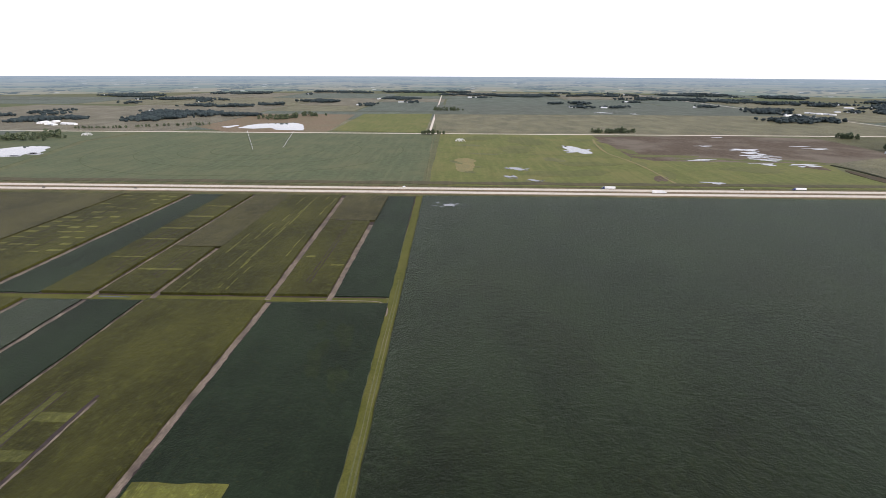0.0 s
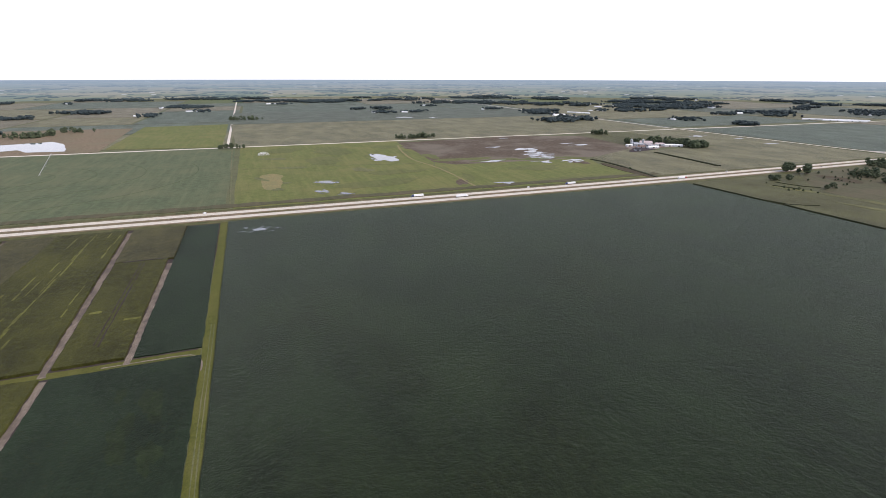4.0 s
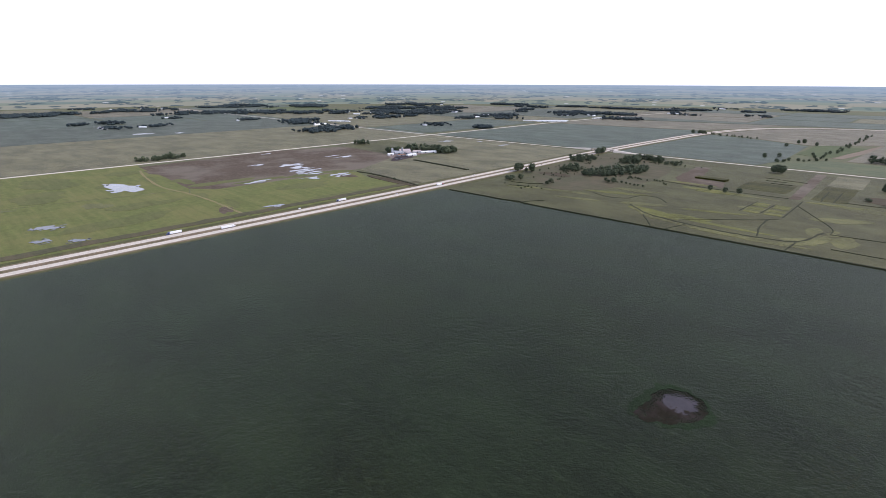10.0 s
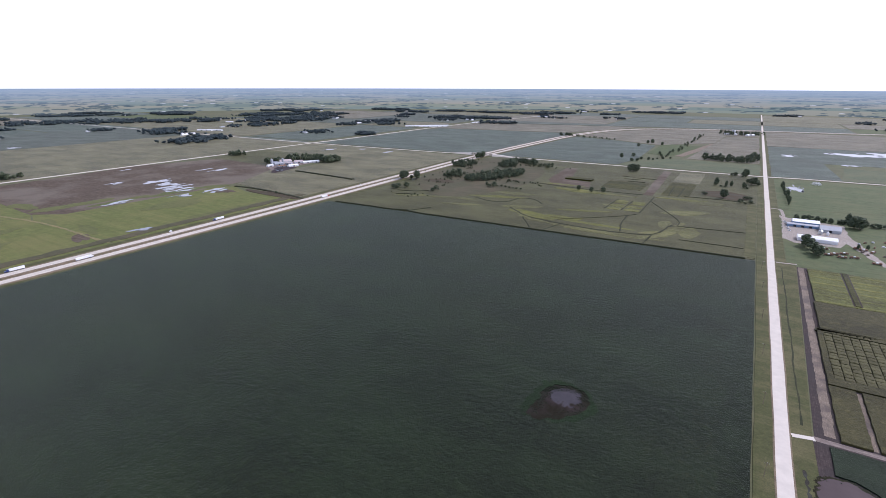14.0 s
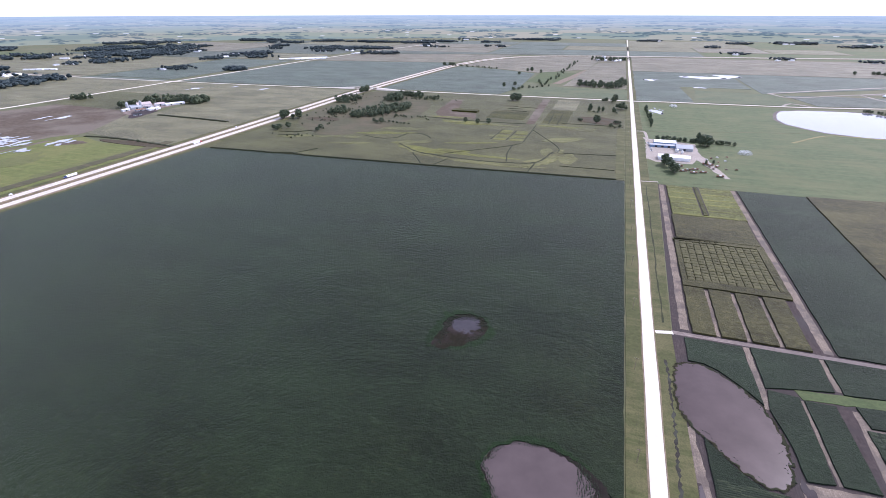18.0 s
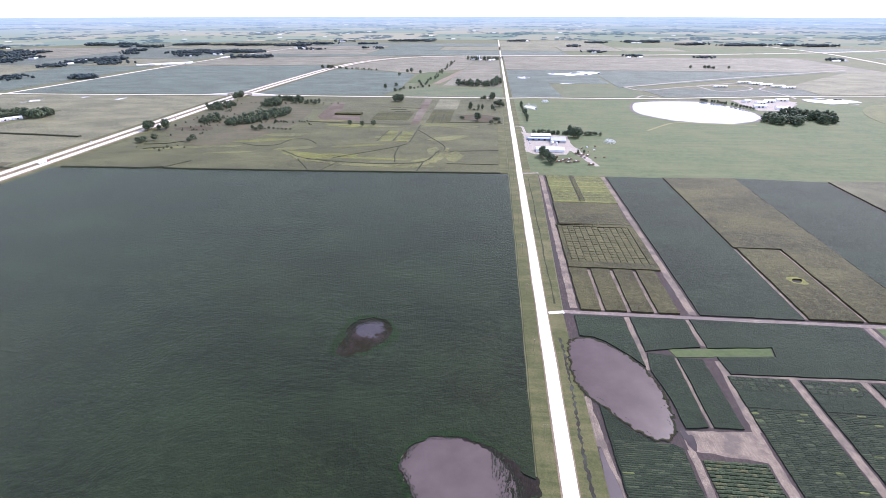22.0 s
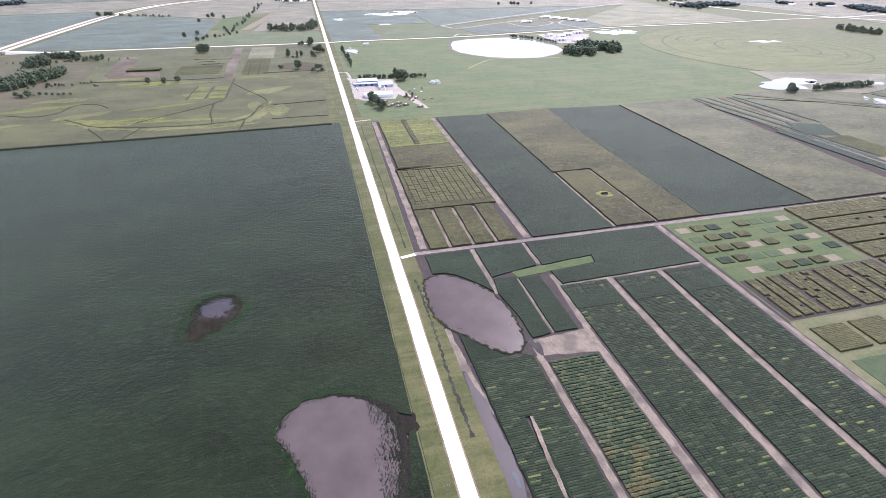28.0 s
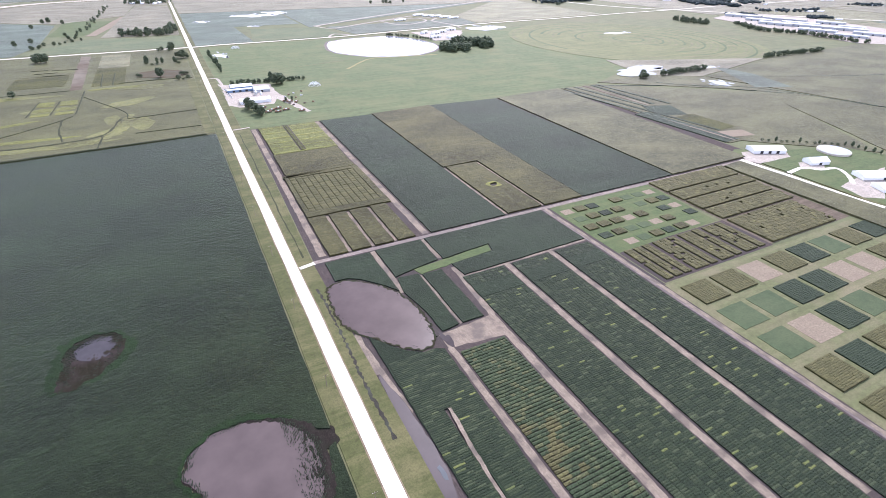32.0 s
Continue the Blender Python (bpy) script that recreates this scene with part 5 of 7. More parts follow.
for k, (cx, cy, rx, ry) in enumerate(((-300, 1112, 55, 14), (-95, 1132, 40, 10), (-350, 1118, 18, 12), (-262, 862, 26, 12))):
    sheet("yellow_patch", blob(cx, cy, rx, ry, 0.1, 0.8, 60, 680 + k), 0.47 + 0.004 * k, M["ylight"], "yellowing thin patch in a field", "crop patch", "stuff")
sheet("bare_patch", ragged([(-434, 1415), (-402, 1418), (-380, 1300), (-376, 1242), (-313, 1226), (-299, 1161), (-382, 1148), (-417, 1213)], 12, 2, 71), 0.36, M["plough"], "bare pinkish-brown soil patch", "soil")
sheet("bare_strip", ragged([(-177, 1141), (-159, 1142), (-162, 1300), (-168, 1500), (-187, 1500), (-184, 1300)], 14, 1, 72), 0.36, M["plough"], "long bare brown strip", "soil")
for k, r4 in enumerate(((-280, 1185, -190, 1280, "corn"), (-280, 1290, -190, 1490, "meadow"), (-145, 1160, -90, 1330, "corn"), (-145, 1340, -85, 1500, "corn_far"))):
    sheet("crop_plot", ragged(rect(*r4[:4]), 10, 0.6, 75 + k), 0.5, M[r4[4]], "olive crop plot beside a bare strip", "crop plot", "stuff")
sheet("scrub_ground", blob(-600, 1200, 150, 290, 0.15, 0.25, 48, 9), 0.35, M["rough"], "rough brownish scrub round a wood", "scrub", "stuff")
sheet("marsh_hollow", blob(-22, 1228, 46, 44, 0, 0.3, 32, 12), 0.56, M["marsh"], "dark rough hollow with scattered trees", "scrub", "stuff")
sheet("marsh_hollow", blob(-638, 1050, 36, 26, 0, 0.4, 40, 13), 0.42, M["marsh"], "dark marshy hollow", "mud patch")
sheet("weedy_strip", ragged([(20, 780), (33, 780), (33, 1150), (18, 1150), (19, 960)], 8, 1.5, 79), 0.5, M["verge"], "weedy uncut strip beside the road", "scrub", "stuff")
for k, (cx, cy, rx, ry, tu) in enumerate(((-360, 900, 34, 16, 0.5), (-150, 800, 60, 9, 0.1), (-60, 870, 18, 30, 0.2), (-420, 1010, 40, 16, 0.2), (-250, 1110, 60, 10, 0), (-470, 860, 40, 8, 0.3), (-600, 880, 40, 12, 0.3), (-80, 1010, 40, 20, 0.4), (-60, 1120, 50, 14, 0))):
    sheet("yellow_patch", blob(cx, cy, rx, ry, tu, 0.5, 40, 60 + k), 0.39 + 0.005 * k, M["mpale"], "pale thin patch in a field", "crop patch", "stuff")
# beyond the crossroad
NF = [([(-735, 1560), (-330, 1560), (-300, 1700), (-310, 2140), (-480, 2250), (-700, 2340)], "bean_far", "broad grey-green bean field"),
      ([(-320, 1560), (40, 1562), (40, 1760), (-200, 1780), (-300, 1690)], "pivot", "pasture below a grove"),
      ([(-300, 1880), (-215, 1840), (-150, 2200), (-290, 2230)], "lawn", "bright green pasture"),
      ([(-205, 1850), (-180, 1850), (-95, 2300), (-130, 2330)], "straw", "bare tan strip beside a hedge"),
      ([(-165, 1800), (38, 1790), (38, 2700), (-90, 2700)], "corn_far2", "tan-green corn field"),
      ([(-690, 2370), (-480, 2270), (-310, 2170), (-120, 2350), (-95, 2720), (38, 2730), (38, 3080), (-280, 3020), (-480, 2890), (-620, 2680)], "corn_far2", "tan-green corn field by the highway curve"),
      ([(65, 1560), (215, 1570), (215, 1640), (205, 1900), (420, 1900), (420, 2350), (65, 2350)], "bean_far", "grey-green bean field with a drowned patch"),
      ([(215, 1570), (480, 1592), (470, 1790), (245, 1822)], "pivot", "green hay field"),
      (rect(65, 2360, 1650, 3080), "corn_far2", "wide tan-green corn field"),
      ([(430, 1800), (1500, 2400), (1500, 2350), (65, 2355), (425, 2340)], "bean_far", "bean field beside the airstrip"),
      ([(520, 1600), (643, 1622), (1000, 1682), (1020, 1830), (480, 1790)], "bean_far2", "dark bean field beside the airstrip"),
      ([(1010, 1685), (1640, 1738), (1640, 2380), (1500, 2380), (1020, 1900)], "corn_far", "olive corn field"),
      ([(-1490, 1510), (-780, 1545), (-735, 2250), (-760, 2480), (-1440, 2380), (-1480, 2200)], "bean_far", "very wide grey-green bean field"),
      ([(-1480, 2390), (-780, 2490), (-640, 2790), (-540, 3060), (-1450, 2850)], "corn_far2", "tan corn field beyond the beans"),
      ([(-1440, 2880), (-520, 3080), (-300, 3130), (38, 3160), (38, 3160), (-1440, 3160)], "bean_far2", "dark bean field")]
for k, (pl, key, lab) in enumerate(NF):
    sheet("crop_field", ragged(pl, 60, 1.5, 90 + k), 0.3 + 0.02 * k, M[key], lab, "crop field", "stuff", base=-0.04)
# ---- pasture and pivots east of the road ----
sheet("east_pasture", ragged([(70, 772), (268, 772), (376, 780), (502, 772), (655, 784), (750, 785), (900, 860), (1250, 830), (1250, 1545), (70, 1528)], 25, 0.8, 110), 0.1, M["pasture"], "wide pale green pasture", "pasture", "stuff")
sheet("pivot_field", blob(1240, 1190, 345, 380, 0, 0.03, 72, 5), 0.62, M["hay"], "round pivot-irrigated field, partly mown in rings", "crop field", "stuff")
for k, rr in enumerate((42, 60, 78, 95, 112, 130, 150, 168, 185, 200, 215, 232, 250, 262, 274, 286, 298, 310, 322, 334)):
    a0, a1 = (0, 360) if k < 3 else (random.Random(k).uniform(-150, -40), random.Random(k).uniform(90, 200))
    strip("mown_swath", [(1240 + rr * math.cos(radians(a)), 1190 + rr * 1.1 * math.sin(radians(a))) for a in range(int(a0), int(a1), 6)], 6.0, 0.66, M["alley" if k % 3 else "trace"], "mown swath bending round the pivot", "swath", wobble=1.5, kind="stuff")
EF = [([(660, 780), (745, 772), (1000, 600), (830, 310), (700, 425), (675, 425)], "corn_br", "brown-olive corn field with trial strips"),
      ([(760, 790), (900, 800), (1010, 735), (1090, 430), (1000, 350), (840, 300), (1000, 610)], "corn_br", "wide brown-olive corn field"),
      ([(1015, 735), (1345, 815), (1850, 850), (1800, 300), (1100, 430)], "corn_br", "brown-olive corn field"),
      ([(900, 800), (940, 960), (1340, 820), (1010, 740)], "corn_far2", "tan corn field by a wet hollow"),
      ([(645, 360), (820, 290), (960, 150), (900, 0), (640, 0)], "verge", "grassed yard round farm buildings"),
      ([(1021, 625), (1094, 596), (1135, 710), (1130, 783), (1110, 783)], "bean_far2", "dark green grassed waterway")]
for k, (pl, key, lab) in enumerate(EF):
    sheet("crop_field", ragged(pl, 40, 1.0, 120 + k), 0.7 + 0.03 * k, M[key], lab, "crop field", "stuff", base=-0.04)
for k, (xa, ya, xb, yb, wd, key) in enumerate(((731, 610, 712, 557, 52, "bean_lt"), (726, 548, 730, 470, 42, "corn"), (724, 462, 718, 436, 44, "straw"), (673, 588, 687, 430, 30, "bean_lt"), (678, 588, 692, 430, 3, "pale_soil"), (650, 778, 700, 430, 5, "bean_ns"), (668, 778, 712, 470, 6, "bean_lt"), (690, 776, 715, 600, 5, "bean_ns"), (712, 776, 722, 620, 6, "plough"), (732, 775, 735, 620, 7, "bean_lt"),
                                              (745, 775, 765, 610, 6, "bean_ns"))):
    strip("trial_strip", [(xa + (xb - xa) * i / 12, ya + (yb - ya) * i / 12) for i in range(13)], wd, 1.1 + 0.02 * k, M[key], "narrow trial strip in a corn field", "crop strip", kind="stuff", wobble=0.3)
for pts in ([(760, 760), (1000, 640), (1100, 430)], [(870, 740), (1040, 560)], [(1020, 735), (1345, 600), (1600, 560)]):
    strip("waterway", spline(pts, 12), 3, 1.0, M["bean_ns"], "dark grassed line through the corn", "waterway", wobble=0.8, kind="stuff")
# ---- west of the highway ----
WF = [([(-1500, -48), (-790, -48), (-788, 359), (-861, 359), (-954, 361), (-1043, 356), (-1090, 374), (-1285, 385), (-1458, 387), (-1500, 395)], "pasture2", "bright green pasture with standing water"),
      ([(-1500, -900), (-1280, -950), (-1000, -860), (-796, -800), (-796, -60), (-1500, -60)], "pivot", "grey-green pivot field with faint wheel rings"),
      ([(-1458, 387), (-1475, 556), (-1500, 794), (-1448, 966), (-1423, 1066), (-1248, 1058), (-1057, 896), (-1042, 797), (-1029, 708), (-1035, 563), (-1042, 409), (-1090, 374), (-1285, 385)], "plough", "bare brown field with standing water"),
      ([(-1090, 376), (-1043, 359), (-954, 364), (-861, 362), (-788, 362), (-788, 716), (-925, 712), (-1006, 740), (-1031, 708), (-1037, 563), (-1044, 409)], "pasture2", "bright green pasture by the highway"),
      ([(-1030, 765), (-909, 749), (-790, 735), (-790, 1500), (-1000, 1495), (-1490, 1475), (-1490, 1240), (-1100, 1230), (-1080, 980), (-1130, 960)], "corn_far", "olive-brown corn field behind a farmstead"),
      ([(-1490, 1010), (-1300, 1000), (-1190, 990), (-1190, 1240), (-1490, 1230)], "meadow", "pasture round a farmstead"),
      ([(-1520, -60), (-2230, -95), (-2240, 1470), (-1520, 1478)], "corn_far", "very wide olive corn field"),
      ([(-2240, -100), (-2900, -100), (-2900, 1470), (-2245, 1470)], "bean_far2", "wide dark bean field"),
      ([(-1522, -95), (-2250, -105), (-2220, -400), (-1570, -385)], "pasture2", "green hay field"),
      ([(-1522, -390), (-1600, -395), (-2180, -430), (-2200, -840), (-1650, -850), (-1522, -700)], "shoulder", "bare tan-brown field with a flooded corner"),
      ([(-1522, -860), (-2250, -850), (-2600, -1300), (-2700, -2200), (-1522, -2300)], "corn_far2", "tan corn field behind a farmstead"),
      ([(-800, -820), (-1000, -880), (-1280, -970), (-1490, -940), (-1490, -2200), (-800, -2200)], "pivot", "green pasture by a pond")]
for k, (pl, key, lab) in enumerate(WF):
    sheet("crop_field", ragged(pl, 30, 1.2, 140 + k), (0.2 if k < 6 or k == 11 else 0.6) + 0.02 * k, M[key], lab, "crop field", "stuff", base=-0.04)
strip("pasture_track", spline([(-1400, 372), (-1290, 352), (-1146, 340), (-1043, 355), (-954, 361), (-861, 359), (-795, 359)], 10), 4.5, 0.5, M["tan"], "tan dirt track across a pasture", "track", wobble=0.9)
strip("pasture_track", spline([(-1135, -40), (-1128, 114), (-1100, 260), (-1080, 363)], 12), 2.0, 0.45, M["alley"], "faint cattle track", "track", wobble=0.6)
strip("field_line", [(-796 - i * 35, -53 - i * 0.8) for i in range(21)], 2.2, 0.5, M["alley"], "pale fence line between pastures", "track", wobble=0.5)
strip("hedge_line", spline([(-1046, 969), (-940, 962), (-830, 952)], 10), 5, 2.4, M["weeds"], "dark uncut line between corn fields", "hedgerow", wobble=1.2, kind="stuff")
strip("ditch_bank", spline([(-1006, 742), (-960, 748), (-909, 747), (-840, 738), (-772, 729)], 10), 5, 1.6, M["weeds"], "dark drainage ditch bank", "ditch", wobble=1.0)
sheet("marsh_hollow", blob(-862, 726, 76, 15, -0.05, 0.3, 44, 21), 0.75, M["marsh"], "rough brown marshy corner by the highway", "scrub", "stuff")
for k, (x, y, rx, ry) in enumerate(((-985, 14, 62, 21), (-1030, 16, 34, 20), (-940, 14, 36, 17), (-1010, -4, 20, 9), (-905, 22, 12, 8), (-960, 40, 10, 6), (-1120, 60, 30, 10), (-1260, 30, 24, 18), (-1050, 200, 20, 26))):
    sheet("tan_patch", blob(x, y, rx, ry, 0.0 if k < 3 else 0.2 * k, 0.25 if k < 3 else 0.7, 60, 73 + k), 0.35 + 0.005 * k, M["tan" if k < 3 else "hay"], "dry tan patch in a pasture", "soil")
for k, rr in enumerate((80, 140, 215, 300)):
    strip("wheel_ring", [(-1150 + rr * math.cos(radians(a)), -470 + rr * 1.15 * math.sin(radians(a))) for a in range(-170 + 20 * k, 150 - 12 * k, 5)], 1.8, 0.36, M["trace"], "faint dark wheel ring in a pivot field", "track", wobble=0.5, kind="stuff")

sheet("rough_verge", ragged(rect(-818, -900, -797, 760), 20, 3.0, 88), 0.72, M["rough"], "brownish uncut strip between pasture and highway", "verge", base=0.0)
wrg = random.Random(61)
for k, (x, y, rx, ry, key) in enumerate(((-1110, 450, 22, 60, "rough"), (-1070, 520, 18, 50, "rough"), (-1180, 395, 40, 16, "rough"), (-1260, 350, 40, 14, "rough"), (-1060, 620, 16, 50, "rough"), (-1320, 390, 50, 12, "plough"), (-1380, 330, 40, 30, "hay"), (-1240, 260, 26, 16, "rough"),
                                        (-900, 380, 40, 10, "rough"), (-1000, 365, 40, 8, "rough"), (-860, 350, 30, 10, "plough"), (-950, 560, 30, 60, "verge"), (-900, 200, 30, 80, "verge"), (-1000, 260, 24, 60, "verge"), (-1200, 140, 50, 50, "verge"), (-1350, 180, 60, 60, "hay"), (-820, 600, 14, 90, "hay"), (-1050, 700, 20, 40, "rough"), (-980, 690, 30, 14, "plough"), (-1400, 60, 50, 40, "verge"))):
    sheet("pasture_patch", blob(x, y, rx, ry, wrg.uniform(-0.4, 0.4), 0.6, 50, 500 + k), 0.40 + 0.004 * k, M["past_dull" if key in ("verge", "hay", "rough") else key], "uneven duller patch in a pasture", "grass patch", "stuff")
# ---- ponds and wet patches ----
POOLS = [("pond", "bright pond in a pasture", -1192, 280, 56, 26, "lake"), ("pool", "small pool in a pasture", -941, 111, 16, 18, "pond"), ("pool", "small pool in a pasture", -863, 92, 12, 11, "pond"), ("pool", "small pool in a pasture", -833, 128, 9, 12, "pond"),
                  ("pond", "pale farm pond", -1085, -1010, 85, 85, "lake"),
         ("pool", "pool in a bean field", -2830, 640, 45, 34, "lake"), ("pool", "pool in a bean field", -2360, 668, 26, 34, "lake"), ("pool", "pool in a bean field", -2300, 785, 20, 16, "lake"),
         ("pond", "drowned hollow in a bean field", 320, 2190, 62, 50, "lake"), ("pond", "drowned hollow in a bean field", 410, 2260, 45, 40, "lake"), ("pool", "drowned hollow in a bean field", 270, 1890, 22, 14, "lake"), ("pool", "drowned patch", 120, 2060, 20, 30, "lake"), ("pool", "muddy pool by the road", 110, 1390, 14, 40, "lake"),
         ("pond", "shallow pond beyond the gravel yard", 965, 1560, 62, 48, "lake"), ("pool", "shallow pool in a pivot field", 1300, 1300, 45, 16, "lake"), ("wet_patch", "shallow water in a hollow", 925, 840, 62, 40, "pond"), ("wet_patch", "small pool by a tree row", 1110, 800, 26, 9, "pond"), ("pool", "long pool in a corn field", 985, 680, 20, 30, "lake"),
         ("pool", "pool by a farmstead", -1299, 1369, 14, 26, "lake"), ("pool", "pool by a road", -1201, 1440, 8, 13, "lake"), ("pool", "pool by a road", -1077, 1420, 9, 22, "lake")]
for k, (nm, lab, x, y, rx, ry, key) in enumerate(POOLS):
    z = 0.92 if x > 930 and y < 1000 else (0.95 if x < -2240 else 0.8)
    z = 0.32 if abs(x) < 800 and 700 < y < 1540 else z
    small = rx < 30
    sheet(nm, blob(x, y, rx * (0.8 if small else 1), ry * (0.8 if small else 1), 0, 0.8, 70, 200 + k), z, M[key], lab, "pond", base=z - 0.01)
    prg = random.Random(k)
    for _ in range(7 if small else 4):
        a, d = prg.uniform(0, 6.28), prg.uniform(0.95, 1.3)
        q = prg.uniform(0.08, 0.22)
        sheet("puddle", blob(x + rx * d * math.cos(a), y + ry * d * math.sin(a), rx * q, ry * q * 1.4, 0, 0.9, 36, 900 + k * 9 + _), z, M[key], "shallow puddle at the edge of a pool", "puddle", base=z - 0.01)
for lab, pl in (("broad bright flood water over a tan field", [(-1617, -700), (-1707, -701), (-1759, -685), (-1778, -639), (-1797, -591), (-1809, -574), (-1736, -524), (-1630, -490), (-1564, -472), (-1573, -563), (-1630, -596), (-1604, -641)]), ("bright flooded strip of a field", [(-1646, -768), (-1715, -737), (-1686, -725), (-1624, -730)])):
    sheet("flood_water", ragged(pl, 9, 2.5, 45), 0.92, M["lake"], lab, "pond", base=0.91)
srg = random.Random(44)
for cx, cy, rx, ry, n in ((-1165, 680, 60, 34, 20), (-1090, 650, 40, 40, 16), (-1054, 510, 10, 34, 4), (-1008, 614, 14, 26, 5), (-1276, 606, 14, 26, 4), (-1286, 857, 8, 26, 3), (-1238, 874, 10, 26, 3), (-1456, 742, 4, 18, 2), (-827, 430, 5, 12, 2), (-1000, 690, 14, 40, 6)):
    for _ in range(n):
        x, y = cx + srg.uniform(-1, 1) * rx, cy + srg.uniform(-1, 1) * ry * 0.6
        sheet("wet_patch", blob(x, y, srg.uniform(2.0, 7.5), srg.uniform(6, 20), srg.uniform(-0.25, 0.25), 0.9, 44, srg.randint(0, 9999)), 0.8 + srg.uniform(0, 0.02), M["lake"], "streak of shallow water lying on bare soil", "puddle", base=0.7)
LAKE = ragged([(371, 1365), (382, 1430), (405, 1490), (460, 1518), (530, 1526), (600, 1526), (633, 1483), (658, 1419), (664, 1350), (652, 1290), (612, 1244), (552, 1210), (495, 1214), (431, 1239), (398, 1280), (375, 1318)], 14, 1.2, 8)
sheet("lake", LAKE, 0.2, M["lake"], "large pond mirroring the bright sky", "lake")
sheet("lake_bank", [(530 + (x - 530) * 1.05, 1385 + (y - 1385) * 1.05) for x, y in LAKE], 0.15, M["soil"], "pale bank round a large pond", "bank")
strip("sandy_track", spline([(340, 1120), (400, 1190), (440, 1215), (520, 1205), (600, 1200)], 10), 5, 0.3, M["tan"], "sandy track below a pond", "track", wobble=1)
strip("farm_track", [(70 + i * 12, 1143 + i * 3.0) for i in range(27)], 3, 0.25, M["alley"], "faint track along a pasture", "track", wobble=0.8)
# airstrip
for pts, wd in (([(450, 1817), (700, 1985), (1039, 2185), (1524, 2446)], 14), ([(450, 1817), (493, 1745), (633, 1828), (817, 1935), (960, 2010)], 8), ([(700, 1867), (734, 1740), (859, 1807), (848, 1900), (700, 1867)], 8), ([(790, 1900), (930, 1880), (880, 1800), (900, 1675), (890, 1600)], 8), ([(430, 1575), (460, 1625), (500, 1590)], 9)):
    strip("airstrip", spline(pts, 20), wd * 0.75, 1.0, M["yard"], "pale runway and taxiways of a small airstrip", "runway")
sheet("gravel_yard", ragged([(690, 1390), (770, 1380), (860, 1540), (800, 1580), (690, 1560)], 10, 4, 75), 0.9, M["yard"], "pale gravel works yard by a pond", "yard")


# ---- trees ----
ICO_V, ICO_F = [], []
bm = bmesh.new()
bmesh.ops.create_icosphere(bm, subdivisions=1, radius=1.0)
ICO_V = [v.co.copy() for v in bm.verts]
ICO_F = [tuple(v.index for v in f.verts) for f in bm.faces]
bm.free()


def lump(V, F, c, r, rg, squash=0.8):
    o = len(V)
    for v in ICO_V:
        k = rg.uniform(0.72, 1.22)
        V.append((c[0] + v.x * r * k, c[1] + v.y * r * k, c[2] + v.z * r * k * squash))
    F += [(a + o, b + o, d + o) for a, b, d in ICO_F]


def make_tree(h, spread, seed, label, slim=1.0):
    rg = random.Random(seed)
    tr = thing("tree", label, "tree", "farmland trees")
    bm = bmesh.new()
    tube(bm, 0, 0, 0, h * 0.5, 0.035 * h, 0.018 * h, 8)
    for _ in range(5):
        a, ln = rg.uniform(0, 6.28), rg.uniform(0.22, 0.36) * h
        r = bmesh.ops.create_cone(bm, cap_ends=True, segments=6, radius1=0.014 * h, radius2=0.004 * h, depth=ln)
        m = Matrix.Translation((0, 0, h * rg.uniform(0.25, 0.45))) @ Matrix.Rotation(a, 4, "Z") @ Matrix.Rotation(rg.uniform(0.5, 0.9), 4, "Y") @ Matrix.Translation((0, 0, ln / 2))
        bmesh.ops.transform(bm, matrix=m, verts=r["verts"])
    part("trunk", bm, M["bark"], tr)
    V, F = [], []
    for _ in range(60):
        z = rg.uniform(0.22, 0.97)
        ring = spread * math.sin(math.pi * min(1, max(0.05, (z - 0.12) / 0.95))) ** 0.6 * (0.85 if z > 0.7 else 1)
        a, d = rg.uniform(0, 6.28), ring * math.sqrt(rg.uniform(0.1, 1.0))
        lump(V, F, (d * math.cos(a), d * math.sin(a), z * h), h * rg.uniform(0.08, 0.15), rg, 0.85)
    for _ in range(420):
        z = rg.uniform(0.18, 1.0)
        ring = spread * 1.1 * math.sin(math.pi * min(1, max(0.05, (z - 0.1) / 0.97))) ** 0.6
        a, d = rg.uniform(0, 6.28), ring * rg.uniform(0.8, 1.12)
        c = Vector((d * math.cos(a), d * math.sin(a), z * h))
        o = len(V)
        for _k in range(3):
            V.append(tuple(c + Vector((rg.gauss(0, 1), rg.gauss(0, 1), rg.gauss(0, 1))) * h * 0.022))
        F.append((o, o + 1, o + 2))
    cr_ = new("crown", mesh_of("crown", V, F, [M["leaf"]]))
    cr_.parent = tr
    return tr


BASE = [make_tree(15, 6.0, 1, "broad dark green deciduous tree"), make_tree(18, 6.8, 2, "tall rounded deciduous tree"), make_tree(12, 5.2, 3, "rounded green tree among fields"),
        make_tree(9, 4.6, 4, "low bushy tree on open farmland"), make_tree(20, 4.2, 5, "tall narrow poplar-like tree"), make_tree(11, 2.6, 6, "narrow upright conifer-like tree"), make_tree(5, 3.6, 7, "spreading green shrub on open farmland")]
used = set()
trg = random.Random(99)


def tree(x, y, kind=None, scale=None, z=0.3):
    k = trg.choice([0, 1, 2, 2]) if kind is None else kind
    s = scale or trg.uniform(0.85, 1.2)
    m = pose(x, y, z - 0.1, 0, 0, trg.uniform(0, 360)) @ Matrix.Diagonal((s * trg.uniform(.9, 1.1), s * trg.uniform(.9, 1.1), s, 1))
    if k in used:
        ob = copy_thing(BASE[k], m)
    else:
        used.add(k)
        ob = BASE[k]
    ob.matrix_basis = m
    return ob


